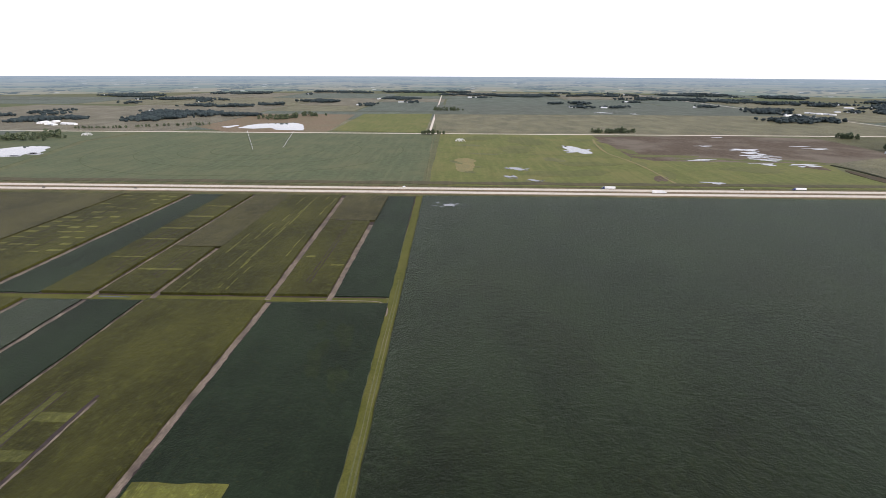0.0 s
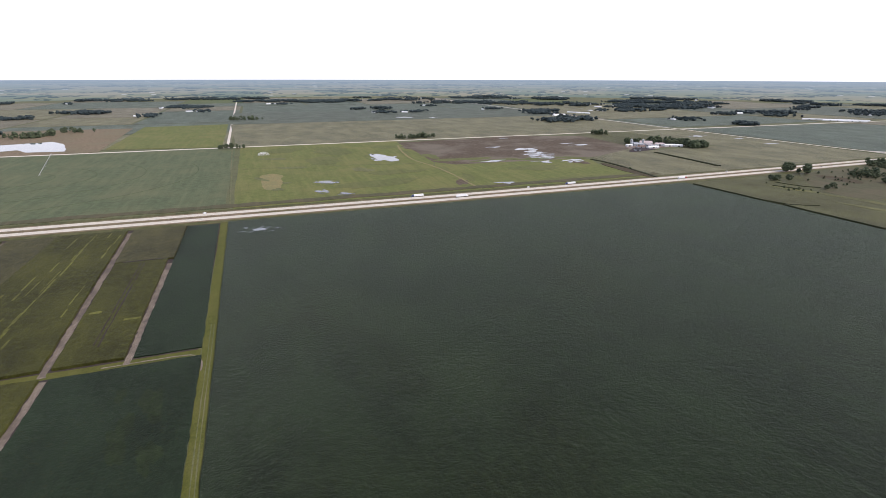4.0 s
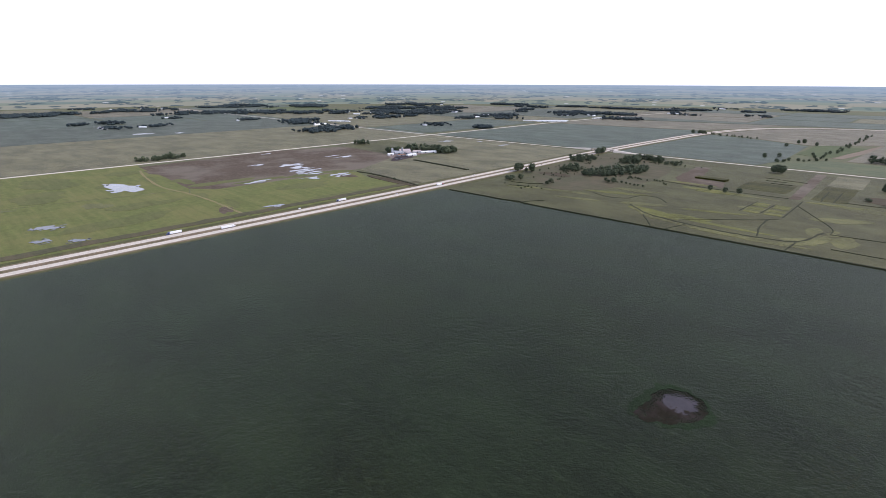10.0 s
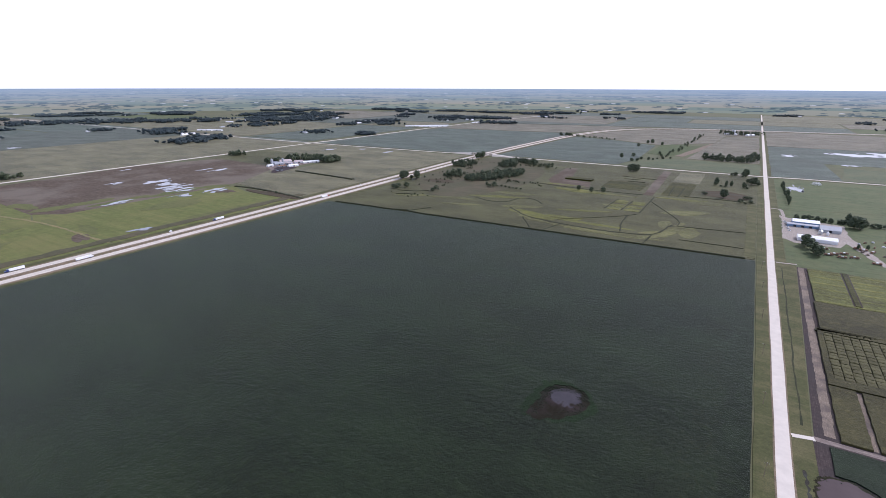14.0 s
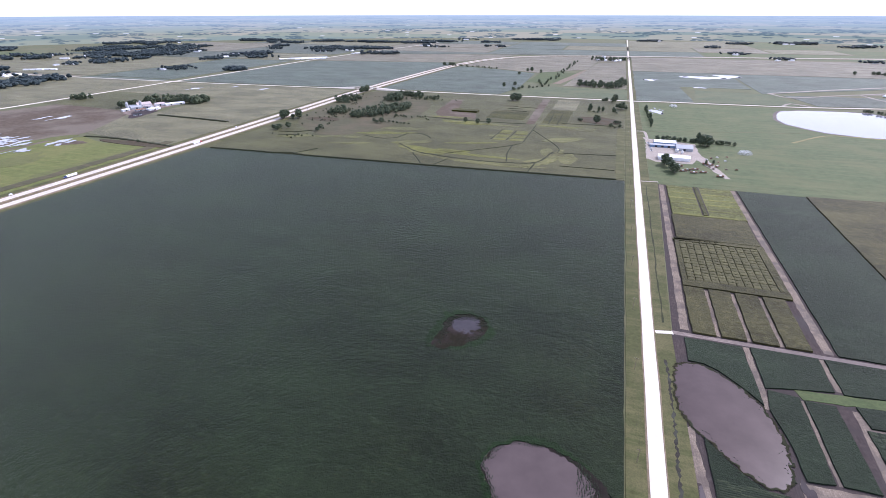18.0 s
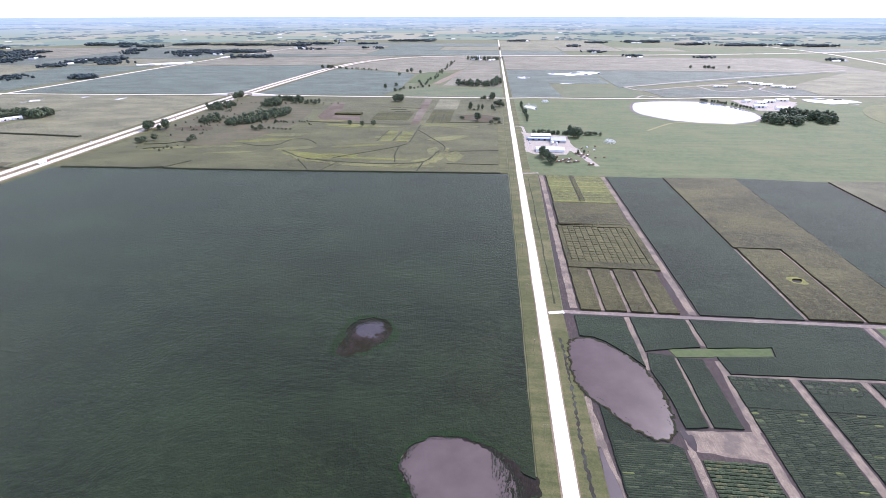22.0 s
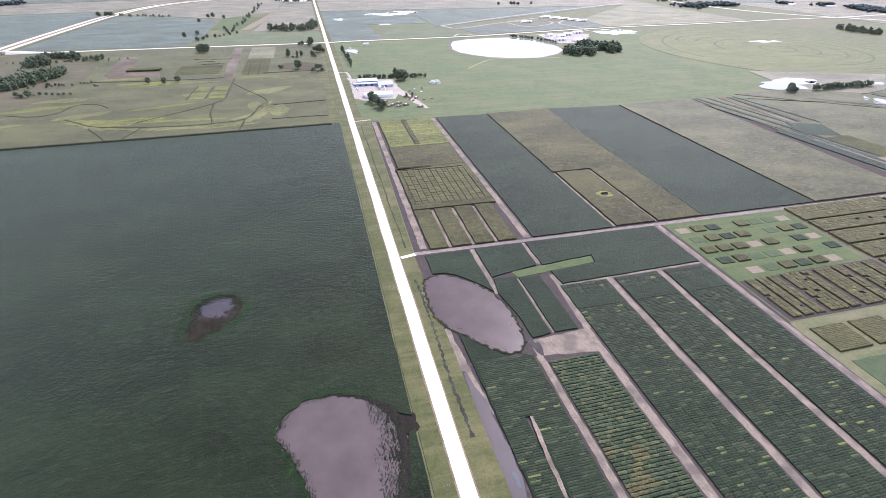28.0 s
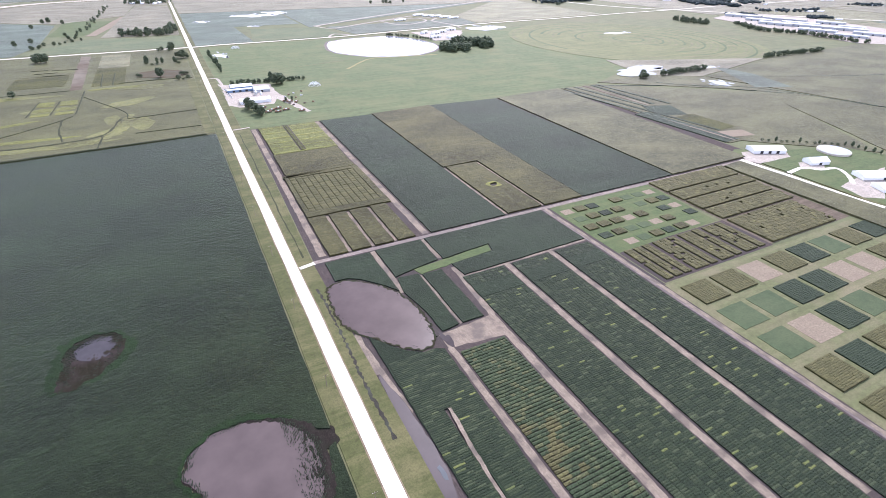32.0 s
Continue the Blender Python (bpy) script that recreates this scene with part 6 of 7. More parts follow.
def grove(spots, z=0.3):
    """A clump of trees too dense to tell apart."""
    rg = random.Random(int(abs(spots[0][0]) * 7 + abs(spots[0][1])))
    V, F, ix = [], [], []
    for x, y, s in spots:
        h = 14 * s
        o = len(V)
        for k in range(5):
            V.append((x + 0.35 * math.cos(k * 1.257), y + 0.35 * math.sin(k * 1.257), 0.0))
        V.append((x, y, h * 0.7))
        F += [(o + k, o + (k + 1) % 5, o + 5) for k in range(5)]
        ix += [1] * 5
        n0 = len(F)
        for _ in range(18):
            q = rg.uniform(0.12, 0.95)
            rr = 5.6 * s * math.sin(math.pi * min(0.97, q + 0.04)) ** 0.55 * math.sqrt(rg.uniform(0.05, 1))
            a = rg.uniform(0, 6.28)
            lump(V, F, (x + rr * math.cos(a), y + rr * math.sin(a), z + q * h), h * rg.uniform(0.12, 0.2), rg, 0.9)
        for _ in range(60):
            q = rg.uniform(0.12, 1.0)
            rr = 6.0 * s * math.sin(math.pi * min(0.97, q + 0.02)) ** 0.55 * rg.uniform(0.75, 1.1)
            a = rg.uniform(0, 6.28)
            c = Vector((x + rr * math.cos(a), y + rr * math.sin(a), z + q * h))
            o = len(V)
            V += [tuple(c + Vector((rg.gauss(0, 1), rg.gauss(0, 1), rg.gauss(0, 1))) * 0.5) for _k in range(3)]
            F.append((o, o + 1, o + 2))
        ix += [0] * (len(F) - n0)
    tagged(new("tree_clump", mesh_of("tree_clump", V, F, [M["leaf"], M["bark"]], ix)), "dense clump of dark green deciduous trees", "trees", "tree clumps", "stuff")


def trees_in(cx, cy, rx, ry, n, kinds=(0, 1, 2), turn=0.0, z=0.3, lo=0.55, hi=1.25):
    many = []
    for _ in range(n if n < 10 else int(n * 1.25)):
        a, d = trg.uniform(0, 6.28), math.sqrt(trg.random())
        x, y = rx * d * math.cos(a), ry * d * math.sin(a)
        c, s = math.cos(turn), math.sin(turn)
        k, sc = trg.choice(kinds), trg.uniform(lo, hi)
        if n < 10:
            tree(cx + x * c - y * s, cy + x * s + y * c, k, sc, z)
        else:
            many.append((cx + x * c - y * s, cy + x * s + y * c, sc * (1.05, 1.15, 0.9, 0.7, 1.1, 0.7, 0.4)[k]))
    if many:
        grove(many, z)


def tree_row(xa, ya, xb, yb, n, kinds=(0, 2), jit=3.0, lo=0.7, hi=1.1, z=0.3):
    if n > 15:
        grove([(xa + (xb - xa) * i / n + trg.uniform(-jit, jit), ya + (yb - ya) * i / n + trg.uniform(-jit, jit), trg.uniform(lo, hi) * 0.75) for i in range(n)], z)
        return
    for i in range(n):
        s = (i + 0.5) / n
        tree(xa + (xb - xa) * s + trg.uniform(-jit, jit), ya + (yb - ya) * s + trg.uniform(-jit, jit), trg.choice(kinds), trg.uniform(lo, hi), z)


# meadow section: wood, clumps and single trees
trees_in(-545, 1180, 34, 100, 96, (2, 2, 0, 3), -0.35)
trees_in(-520, 1215, 22, 20, 12, (2, 0), 0.0)
trees_in(-580, 1445, 55, 18, 34, (2, 2, 3))
trees_in(-595, 1370, 26, 50, 40, (2, 0, 3), 0.2)
trees_in(-716, 1318, 36, 52, 34, (2, 3))
trees_in(-645, 1135, 26, 40, 22, (0, 2, 3))
trees_in(-728, 1030, 11, 12, 5, (0, 1))
trees_in(-704, 1040, 12, 10, 6, (0, 1))
trees_in(-680, 915, 12, 24, 6, (2, 3))
tree(-660, 940, 2, 1.1)
trees_in(-585, 945, 8, 14, 4, (3, 6))
trees_in(-735, 1470, 14, 22, 5, (1, 0))
trees_in(-500, 1400, 40, 18, 12, (2, 3))
trees_in(-500, 1050, 14, 12, 4, (2, 3))
tree_row(-490, 1062, -420, 1052, 7, (6, 3), 2, 0.5, 0.9)
sheet("crop_block", ragged(rect(-382, 1238, -316, 1262), 6, 1.0, 91), 3.8, M["corn"], "tall dark corn block left standing on bare soil", "crop plot", "stuff")
for x, y in ((-311, 1116), (-281, 1110), (-258, 1118)):
    tree(x, y, 2, 1.0)
trees_in(-258, 1452, 16, 8, 6, (1, 0), z=0.4)
tree(-27, 1195, 1, 1.05)
for x, y, k, q in ((12, 1204, 6, 1.4), (17, 1202, 6, 1.5), (22, 1206, 6, 1.2), (-62, 1213, 6, 1.2), (-67, 1218, 6, 1.3), (7, 1508, 1, 1.15), (0, 1500, 2, 1.0), (-16, 1508, 2, 1.0), (-24, 1512, 3, 0.9), (-50, 1352, 4, 0.9), (-52, 1346, 2, 0.8), (-29, 1343, 4, 0.7), (-19, 1345, 4, 0.7), (6, 1341, 4, 0.7), (9, 1343, 2, 0.8), (27, 1394, 1, 1.05), (22, 1402, 0, 1.0), (33, 1404, 2, 1.0), (36, 1392, 3, 0.9), (14, 1418, 2, 0.9), (-40, 1330, 6, 1.0), (-30, 1328, 6, 1.0), (14, 1330, 6, 1.0)):
    tree(x, y, k, q)
trees_in(10, 1160, 14, 18, 3, (3, 6))
tree_row(90, 1180, 84, 1400, 10, (4, 5), 2, 0.7, 1.0, 0.2)
# low scrub between the clumps
srb = random.Random(52)
SCRUB = [(srb.gauss(cx, rx), srb.gauss(cy, ry), srb.uniform(0.10, 0.34)) for cx, cy, rx, ry, n in ((-600, 1190, 55, 90, 60), (-690, 1280, 22, 60, 34), (-560, 1400, 60, 24, 40), (-640, 1060, 30, 30, 12), (-480, 1130, 34, 8, 12), (-600, 880, 26, 12, 8), (-455, 1140, 26, 4, 10)) for _ in range(n)]
grove([q for q in SCRUB if q[0] > -700 + (q[1] > 1250) * -20 and q[1] < 1490])
# beyond the crossroad
trees_in(-45, 1830, 75, 42, 42, (0, 1, 2), 0.0, 0.4)
trees_in(20, 1900, 20, 60, 14, (0, 1), 0.0, 0.4)
tree_row(-750, 2345, -480, 2255, 16, (3, 2), 5, 0.7, 1.0, 0.5)
trees_in(-735, 2340, 30, 14, 8, (2, 0), z=0.5)
for x, y in ((-348, 1714), (-362, 2070), (-350, 2200), (-335, 2215), (-290, 2160), (-320, 1760), (-300, 1640), (-240, 1800), (-255, 1870)):
    tree(x, y, trg.choice((2, 0)), None, 0.4)
tree_row(-225, 1760, -190, 2720, 26, (2, 3, 0), 9, 0.7, 1.1, 0.5)
tree_row(-310, 1640, -210, 1780, 10, (3, 2), 10, 0.6, 0.9, 0.4)
trees_in(-50, 2850, 105, 45, 30, (0, 1, 2), 0.0, 0.6)
# east
trees_in(675, 1240, 42, 42, 34, (0, 1), 0.2, 0.4, 0.9, 1.25)
trees_in(772, 1262, 28, 42, 26, (0, 1), 0.0, 0.5, 1.0, 1.35)
trees_in(735, 1320, 30, 24, 14, (1, 0), 0.0, 0.5, 0.9, 1.3)
tree_row(600, 1546, 655, 1485, 16, (2, 3), 4, 0.4, 0.75, 0.3)
tree_row(658, 1475, 682, 1400, 9, (2, 3), 4, 0.45, 0.8, 0.3)
tree_row(92, 1070, 232, 1062, 28, (2, 3), 3.5, 0.65, 0.9, 0.2)
trees_in(176, 1045, 12, 12, 6, (0, 1), z=0.2)
tree(168, 1075, 4, 0.9, 0.2)
for x, y, k, s in ((96, 885, 1, 1.0), (101, 872, 0, 1.05), (104, 852, 1, 0.9), (108, 838, 0, 1.0), (99, 896, 2, 1.0), (110, 846, 2, 1.0)):
    tree(x, y, k, s, 0.2)
tree(161, 905, 5, 0.7, 0.2)
tree(172, 908, 5, 0.7, 0.2)
tree_row(930, 786, 1078, 784, 26, (2, 3), 5, 0.9, 1.2, 0.9)
trees_in(878, 785, 16, 8, 5, (2, 3), z=0.9)
tree_row(1345, 826, 1592, 822, 40, (2, 3), 6, 0.9, 1.2, 0.9)
tree_row(1880, 1290, 1800, 1150, 34, (0, 2), 12, 0.9, 1.2, 0.9)
tree_row(1800, 1150, 1860, 1030, 34, (0, 2), 12, 0.9, 1.2, 0.9)
tree_row(1860, 1030, 1843, 840, 40, (0, 2), 12, 0.9, 1.2, 0.9)
trees_in(1765, 1400, 30, 80, 34, (0, 1), 0.0, 0.9)
trees_in(1840, 2500, 90, 35, 24, (0, 1), 0.0, 0.9)
trees_in(970, 2465, 36, 14, 8, (0, 2), 0.0, 0.9)
for x, y in ((885, 2462), (1052, 2470), (1680, 2090), (1700, 2100)):
    tree(x, y, 2, None, 0.9)
tree_row(722, 412, 816, 345, 14, (6, 5), 1.5, 0.5, 0.75, 0.8)
tree_row(816, 345, 822, 240, 12, (6, 5), 1.5, 0.5, 0.75, 0.8)
# west
trees_in(-1085, 1150, 22, 26, 20, (0, 1), 0.0, 0.4, 1.0, 1.4)
trees_in(-1155, 1150, 46, 24, 40, (0, 1), 0.45, 0.4)
trees_in(-1215, 1110, 22, 30, 22, (0, 1), 0.0, 0.4)
tree(-1112, 1135, 1, 1.3, 0.4)
trees_in(-1222, 1020, 10, 12, 5, (2, 0), 0.0, 0.4)
trees_in(-1226, 1062, 10, 14, 6, (2, 0), 0.0, 0.4)
trees_in(-1450, 1096, 26, 16, 14, (0, 2), 0.8, 0.6)
trees_in(-1555, 470, 16, 70, 30, (0, 5, 2), 0.0, 0.8)
trees_in(-1475, -72, 12, 34, 9, (0, 2, 5), 0.0, 0.5)
tree(-860, 735, 3, 0.6, 0.6)
trees_in(-2450, -40, 30, 70, 18, (0, 1), 0.0, 0.8)
trees_in(-1330, -1150, 70, 110, 40, (0, 1, 2), 0.0, 0.4)
tree_row(-1570, -1190, -1600, -1040, 16, (5, 3), 3, 0.6, 0.9, 0.6)
tree_row(-1620, -1040, -1720, -830, 22, (4, 2, 5), 8, 0.7, 1.0, 0.6)
trees_in(-1960, -690, 45, 80, 26, (0, 1), 0.3, 0.8)
trees_in(-2090, -600, 40, 70, 16, (0, 1), 0.3, 0.8)


# woodland too far off to count its trees
def wood(name, label, pts, n, rad=8.0, seed=0, hgt=11.0):
    rg = random.Random(seed)
    V, F = [], []
    knots = []
    for x, y, rx, ry in pts:
        for _ in range(max(2, int((rx + ry) / 26))):
            a, d = rg.uniform(0, 6.28), math.sqrt(rg.random())
            knots.append((x + rx * d * math.cos(a), y + ry * d * math.sin(a), rg.uniform(10, 34), rg.uniform(0.7, 1.25)))
    for _ in range(n):
        kx, ky, kr, kh = rg.choice(knots)
        cx, cy = rg.gauss(kx, kr), rg.gauss(ky, kr)
        if math.hypot(cx, cy) > R_END - 30:
            continue
        h = hgt * kh * rg.uniform(0.7, 1.2)
        for q in range(3):
            lump(V, F, (cx + rg.uniform(-1, 1) * rad * 0.6, cy + rg.uniform(-1, 1) * rad * 0.6, h * rg.uniform(0.35, 0.85)), rad * rg.uniform(0.5, 0.9), rg, 0.75)
        o = len(V)
        for dx, dy in ((-.4, 0), (.2, .35), (.2, -.35)):
            V.append((cx + dx, cy + dy, 0))
        V.append((cx, cy, h * 0.6))
        F += [(o, o + 1, o + 3), (o + 1, o + 2, o + 3), (o + 2, o, o + 3)]
    if V:
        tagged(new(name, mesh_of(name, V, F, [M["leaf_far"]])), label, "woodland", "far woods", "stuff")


WOODS = [[(-1960, 1265, 52, 69), (-2010, 1370, 57, 69)], [(-2480, 1480, 34, 69)], [(-1550, 1900, 30, 69)], [(-2400, 1400, 34, 57)],
         [(-3566, 1400, 150, 325), (-3300, 1750, 200, 275), (-3050, 2000, 188, 250)], [(-2750, 2300, 250, 225), (-2600, 2500, 188, 225), (-2400, 2050, 46, 150)],
         [(-4100, 200, 112, 325), (-4060, 700, 100, 412), (-4080, 1150, 100, 250)], [(-3950, 480, 112, 200)], [(-4600, -900, 162, 375), (-4650, -300, 150, 412)], [(-2900, 2900, 300, 238), (-3200, 2700, 188, 188)],
         [(-1650, 3250, 230, 52), (-1830, 3160, 138, 46)], [(-1750, 3950, 412, 50), (-2300, 3930, 115, 46)], [(-2500, 3650, 150, 34)], [(-2000, 2650, 138, 80)], [(-1300, 2860, 103, 30)], [(-1840, 2450, 46, 34)],
         [(-2150, -1120, 69, 150), (-1930, -1150, 69, 161)], [(-1850, -1480, 69, 138)], [(-2080, -930, 46, 126)], [(-2650, -1220, 46, 150)], [(-2790, -1000, 34, 80)], [(-3100, -780, 46, 161)], [(-3500, -350, 46, 126)], [(-3000, 640, 23, 80)], [(-3300, -1700, 69, 184)],
         [(-2520, 1500, 46, 69)], [(-1360, 4160, 115, 40)], [(-1000, 4200, 80, 23)], [(1530, 4300, 69, 69), (1900, 4250, 138, 46)], [(210, 4700, 69, 23)], [(850, 4500, 69, 34)], [(2300, 4200, 172, 46)], [(1250, 4650, 184, 34)],
         [(2700, 2900, 80, 103)], [(2500, 1900, 69, 184)], [(1830, 2250, 138, 46)], [(-4300, 1900, 188, 275)], [(-3900, 2400, 250, 162)], [(-3500, 3200, 200, 162)], [(-2900, 3900, 300, 75)], [(-4200, -1700, 100, 250)], [(-3700, -2400, 100, 275)], [(-600, 4650, 253, 46)], [(600, 4000, 34, 23)], [(-2300, 3300, 69, 46)]]
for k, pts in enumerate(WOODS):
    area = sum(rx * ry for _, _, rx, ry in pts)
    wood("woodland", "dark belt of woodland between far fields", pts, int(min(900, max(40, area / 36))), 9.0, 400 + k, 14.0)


# ---- buildings ----
def gable(name, label, category, x, y, rz, lx, ly, hw, hr, wall, roof, doors=1, group="", z=0.2, lean=False, windows=0):
    """A shed or house: walls, roof with eaves, doors, windows."""
    ob = thing(name, label, category, group, (x, y, z), rz)
    bm = bmesh.new()
    vs = [bm.verts.new(p) for p in ((-lx / 2, -ly / 2, 0), (lx / 2, -ly / 2, 0), (lx / 2, ly / 2, 0), (-lx / 2, ly / 2, 0), (-lx / 2, -ly / 2, hw), (lx / 2, -ly / 2, hw), (lx / 2, ly / 2, hw), (-lx / 2, ly / 2, hw), (-lx / 2, 0, hr), (lx / 2, 0, hr))]
    for f in ((0, 1, 5, 4), (2, 3, 7, 6), (1, 2, 6, 9, 5), (3, 0, 4, 8, 7)):
        bm.faces.new([vs[i] for i in f])
    part("wall", bm, M[wall], ob)
    bm = bmesh.new()
    e, t = 0.4, 0.18
    slope = (hr - hw) / (ly / 2)
    prof = [(-ly / 2 - e, hw - e * slope), (0, hr), (ly / 2 + e, hw - e * slope)]
    ring = []
    for xx in (-lx / 2 - e, lx / 2 + e):
        ring.append([bm.verts.new((xx, p, q + d)) for d in (0.02, t) for p, q in prof])
    a, b = ring
    for q in ((0, 1), (1, 2)):
        bm.faces.new((a[3 + q[0]], b[3 + q[0]], b[3 + q[1]], a[3 + q[1]]))
        bm.faces.new((a[q[1]], b[q[1]], b[q[0]], a[q[0]]))
    for q in ((a[0], a[3], b[3], b[0]), (a[2], b[2], b[5], a[5])):
        bm.faces.new(q)
    for s in (a, b):
        bm.faces.new((s[0], s[1], s[4], s[3]))
        bm.faces.new((s[1], s[2], s[5], s[4]))
    bmesh.ops.recalc_face_normals(bm, faces=bm.faces)
    part("roof", bm, M[roof], ob)
    for i in range(doors):
        xx = -lx / 2 + (i + 1) * lx / (doors + 1)
        bm = bmesh.new(); box(bm, xx - 2.0, -ly / 2 - 0.08, 0.02, xx + 2.0, -ly / 2 + 0.02, min(4.0, hw * 0.8)); part("door", bm, M["dark"], ob, "dark open shed door")
    for i in range(windows):
        xx = -lx / 2 + (i + 0.5) * lx / windows
        bm = bmesh.new(); box(bm, xx - 0.5, -ly / 2 - 0.05, 1.0, xx + 0.5, -ly / 2 + 0.02, 2.3); part("window", bm, M["glass"], ob)
    return ob


def bin_(name, label, x, y, r, h, mat="steel", z=0.2):
    ob = thing(name, label, "grain bin", "grain bins", (x, y, z))
    bm = bmesh.new(); tube(bm, 0, 0, 0, h, r, r, 24); part("wall", bm, M[mat], ob)
    bm = bmesh.new(); tube(bm, 0, 0, h + 0.01, h + r * 0.55, r * 1.04, 0.5, 24); part("roof", bm, M[mat], ob)
    bm = bmesh.new(); tube(bm, 0, 0, h + r * 0.55, h + r * 0.55 + 0.7, 0.5, 0.4, 10); part("vent", bm, M["steel"], ob)
    return ob


# farmyard by the gravel road
sheet("farmyard", ragged([(66, 1090), (82, 1070), (160, 1050), (160, 980), (176, 880), (186, 830), (178, 828), (150, 930), (140, 900), (84, 898), (72, 915), (57, 920), (57, 932), (70, 940), (72, 1060)], 8, 1.5, 301), 0.24, M["yard"], "pale crushed-rock farmyard", "yard")
strip("farm_drive", spline([(57, 1140), (72, 1138), (75, 1110), (76, 1060)], 6), 5, 0.3, M["yard"], "pale farm drive", "lane", wobble=0.4)
strip("farm_drive", [(57 + i * 4, 778 + 0.6 * i) for i in range(7)], 4, 0.3, M["yard"], "pale field entrance", "lane", wobble=0.4)
sheet("grass_yard", ragged([(72, 786), (186, 790), (225, 830), (230, 960), (190, 1030), (176, 900), (150, 935), (140, 898), (84, 896), (70, 912)], 10, 3, 302), 0.16, M["pasture"], "mown grass round a farmyard", "lawn")
gable("machine_shed", "long white sheet-metal machine shed", "shed", 113, 925, 0, 50, 20, 5.0, 7.6, "white", "white", 0)
gable("machine_shed", "blue-walled machine shed with a pale roof", "shed", 105, 1032, 0, 38, 24, 6.0, 8.5, "blue", "white", 1)
gable("lean_to_shed", "blue lean-to with dark open bays", "shed", 100, 1012, 0, 44, 12, 4.0, 5.2, "blue", "grey", 3)
gable("round_roof_shed", "grey curved-roof sheet-metal shed", "shed", 136, 1000, 0, 28, 22, 4.5, 9.0, "grey", "grey", 1)
bin_("grain_bin", "round galvanised grain bin", 122, 975, 3.2, 5.0)
bin_("fuel_tank", "small upright white fuel tank", 131, 972, 2.0, 4.0, "white")
# farmstead in the west
for a in ((-1168, 985, 75, 18, 10, 4, 6, "white", "white"), (-1170, 1018, 70, 26, 12, 5, 8, "grey", "grey"), (-1182, 1055, 60, 34, 16, 6, 11, "white", "pinkroof"), (-1116, 1022, 78, 30, 13, 4, 6.5, "white", "white"), (-1152, 1078, 60, 24, 12, 5, 8, "white", "pinkroof"),
          (-1130, 1092, 70, 28, 12, 4, 6.5, "white", "white"), (-1117, 1114, 60, 20, 11, 4, 6.5, "white", "white"), (-1150, 1040, 10, 20, 12, 5, 8, "grey", "pinkroof"), (-1138, 1000, 75, 22, 10, 3, 5, "grey", "rust"), (-1092, 950, 70, 16, 9, 3, 5, "grey", "dark"), (-1195, 1030, 30, 14, 9, 4, 7, "white", "grey")):
    gable("farm_building", "farmstead building with a pale metal roof", "farm building", *a[:2], a[2], *a[3:7], a[7], a[8], 1, "western farmstead", 0.4, windows=2)
for x, y in ((-1178, 1000), (-1172, 1036), (-1186, 1008)):
    bin_("silo", "tall pale farm silo", x, y, 3.0, 16.0, "grey", 0.4)
sheet("farmyard", blob(-1145, 1040, 42, 85, 0.1, 0.5, 60, 33), 0.66, M["yard2"], "trodden brown-grey yard of a farmstead", "yard")
sheet("farmyard", blob(-1105, 975, 26, 50, 0.2, 0.6, 60, 34), 0.67, M["soil_dk"], "dark trodden cattle yard of a farmstead", "yard")
# white buildings at the end of the lane
sheet("grass_yard", ragged([(640, 394), (656, 404), (720, 372), (800, 345), (830, 290), (800, 205), (690, 195), (648, 205), (644, 300)], 8, 1, 303), 0.9, M["lawn"], "mown grass round white buildings", "lawn")
strip("gravel_drive", spline([(628, 374), (630, 349), (633, 311), (634, 266), (637, 227), (641, 214)], 6), 7.0, 0.97, M["gravel"], "pale gravel drive past white buildings", "lane", wobble=0.5)
strip("gravel_drive", spline([(641, 319), (674, 322), (687, 309), (711, 302), (700, 283), (678, 265)], 6), 5.0, 0.98, M["gravel"], "pale gravel drive round a shed", "lane", wobble=0.4)
for k, pl in enumerate(([(654, 392), (722, 379), (698, 352), (638, 354), (631, 370)], [(656, 267), (709, 275), (772, 277), (665, 226), (647, 238)], [(686, 335), (723, 326), (698, 308), (668, 319)])):
    sheet("gravel_apron", ragged(pl, 6, 0.8, 303 + k), 0.95, M["yard"], "pale gravel apron beside white buildings", "yard")
gable("white_building", "long white sheet-metal building", "building", 688, 381, -25, 44, 20, 4.5, 7.5, "white", "white", 3, z=0.9)
gable("white_building", "white arched-roof metal shed", "building", 706, 325, -18, 26, 16, 4.0, 8.0, "white", "white", 1, z=0.9)
gable("white_building", "very long white livestock building", "building", 740, 258, -24, 80, 20, 4.0, 7.0, "white", "white", 2, z=0.9)
gable("white_building", "very long white livestock building", "building", 722, 228, -24, 80, 20, 4.0, 7.0, "white", "white", 2, z=0.9)
tk = thing("slurry_tank", "low round tank with a pale bluish cover", "tank", at=(771, 339, 0.8))
bm = bmesh.new(); tube(bm, 0, 0, 0, 2.6, 20, 20, 48); part("wall", bm, M["concrete"], tk)
bm = bmesh.new(); tube(bm, 0, 0, 2.6, 3.2, 19.6, 2, 48); part("cover", bm, M["tank"], tk, "pale bluish tank cover")
bm = bmesh.new(); tube(bm, 0, 0, 3.2, 3.8, 0.8, 0.8, 12); part("vent", bm, M["steel"], tk)
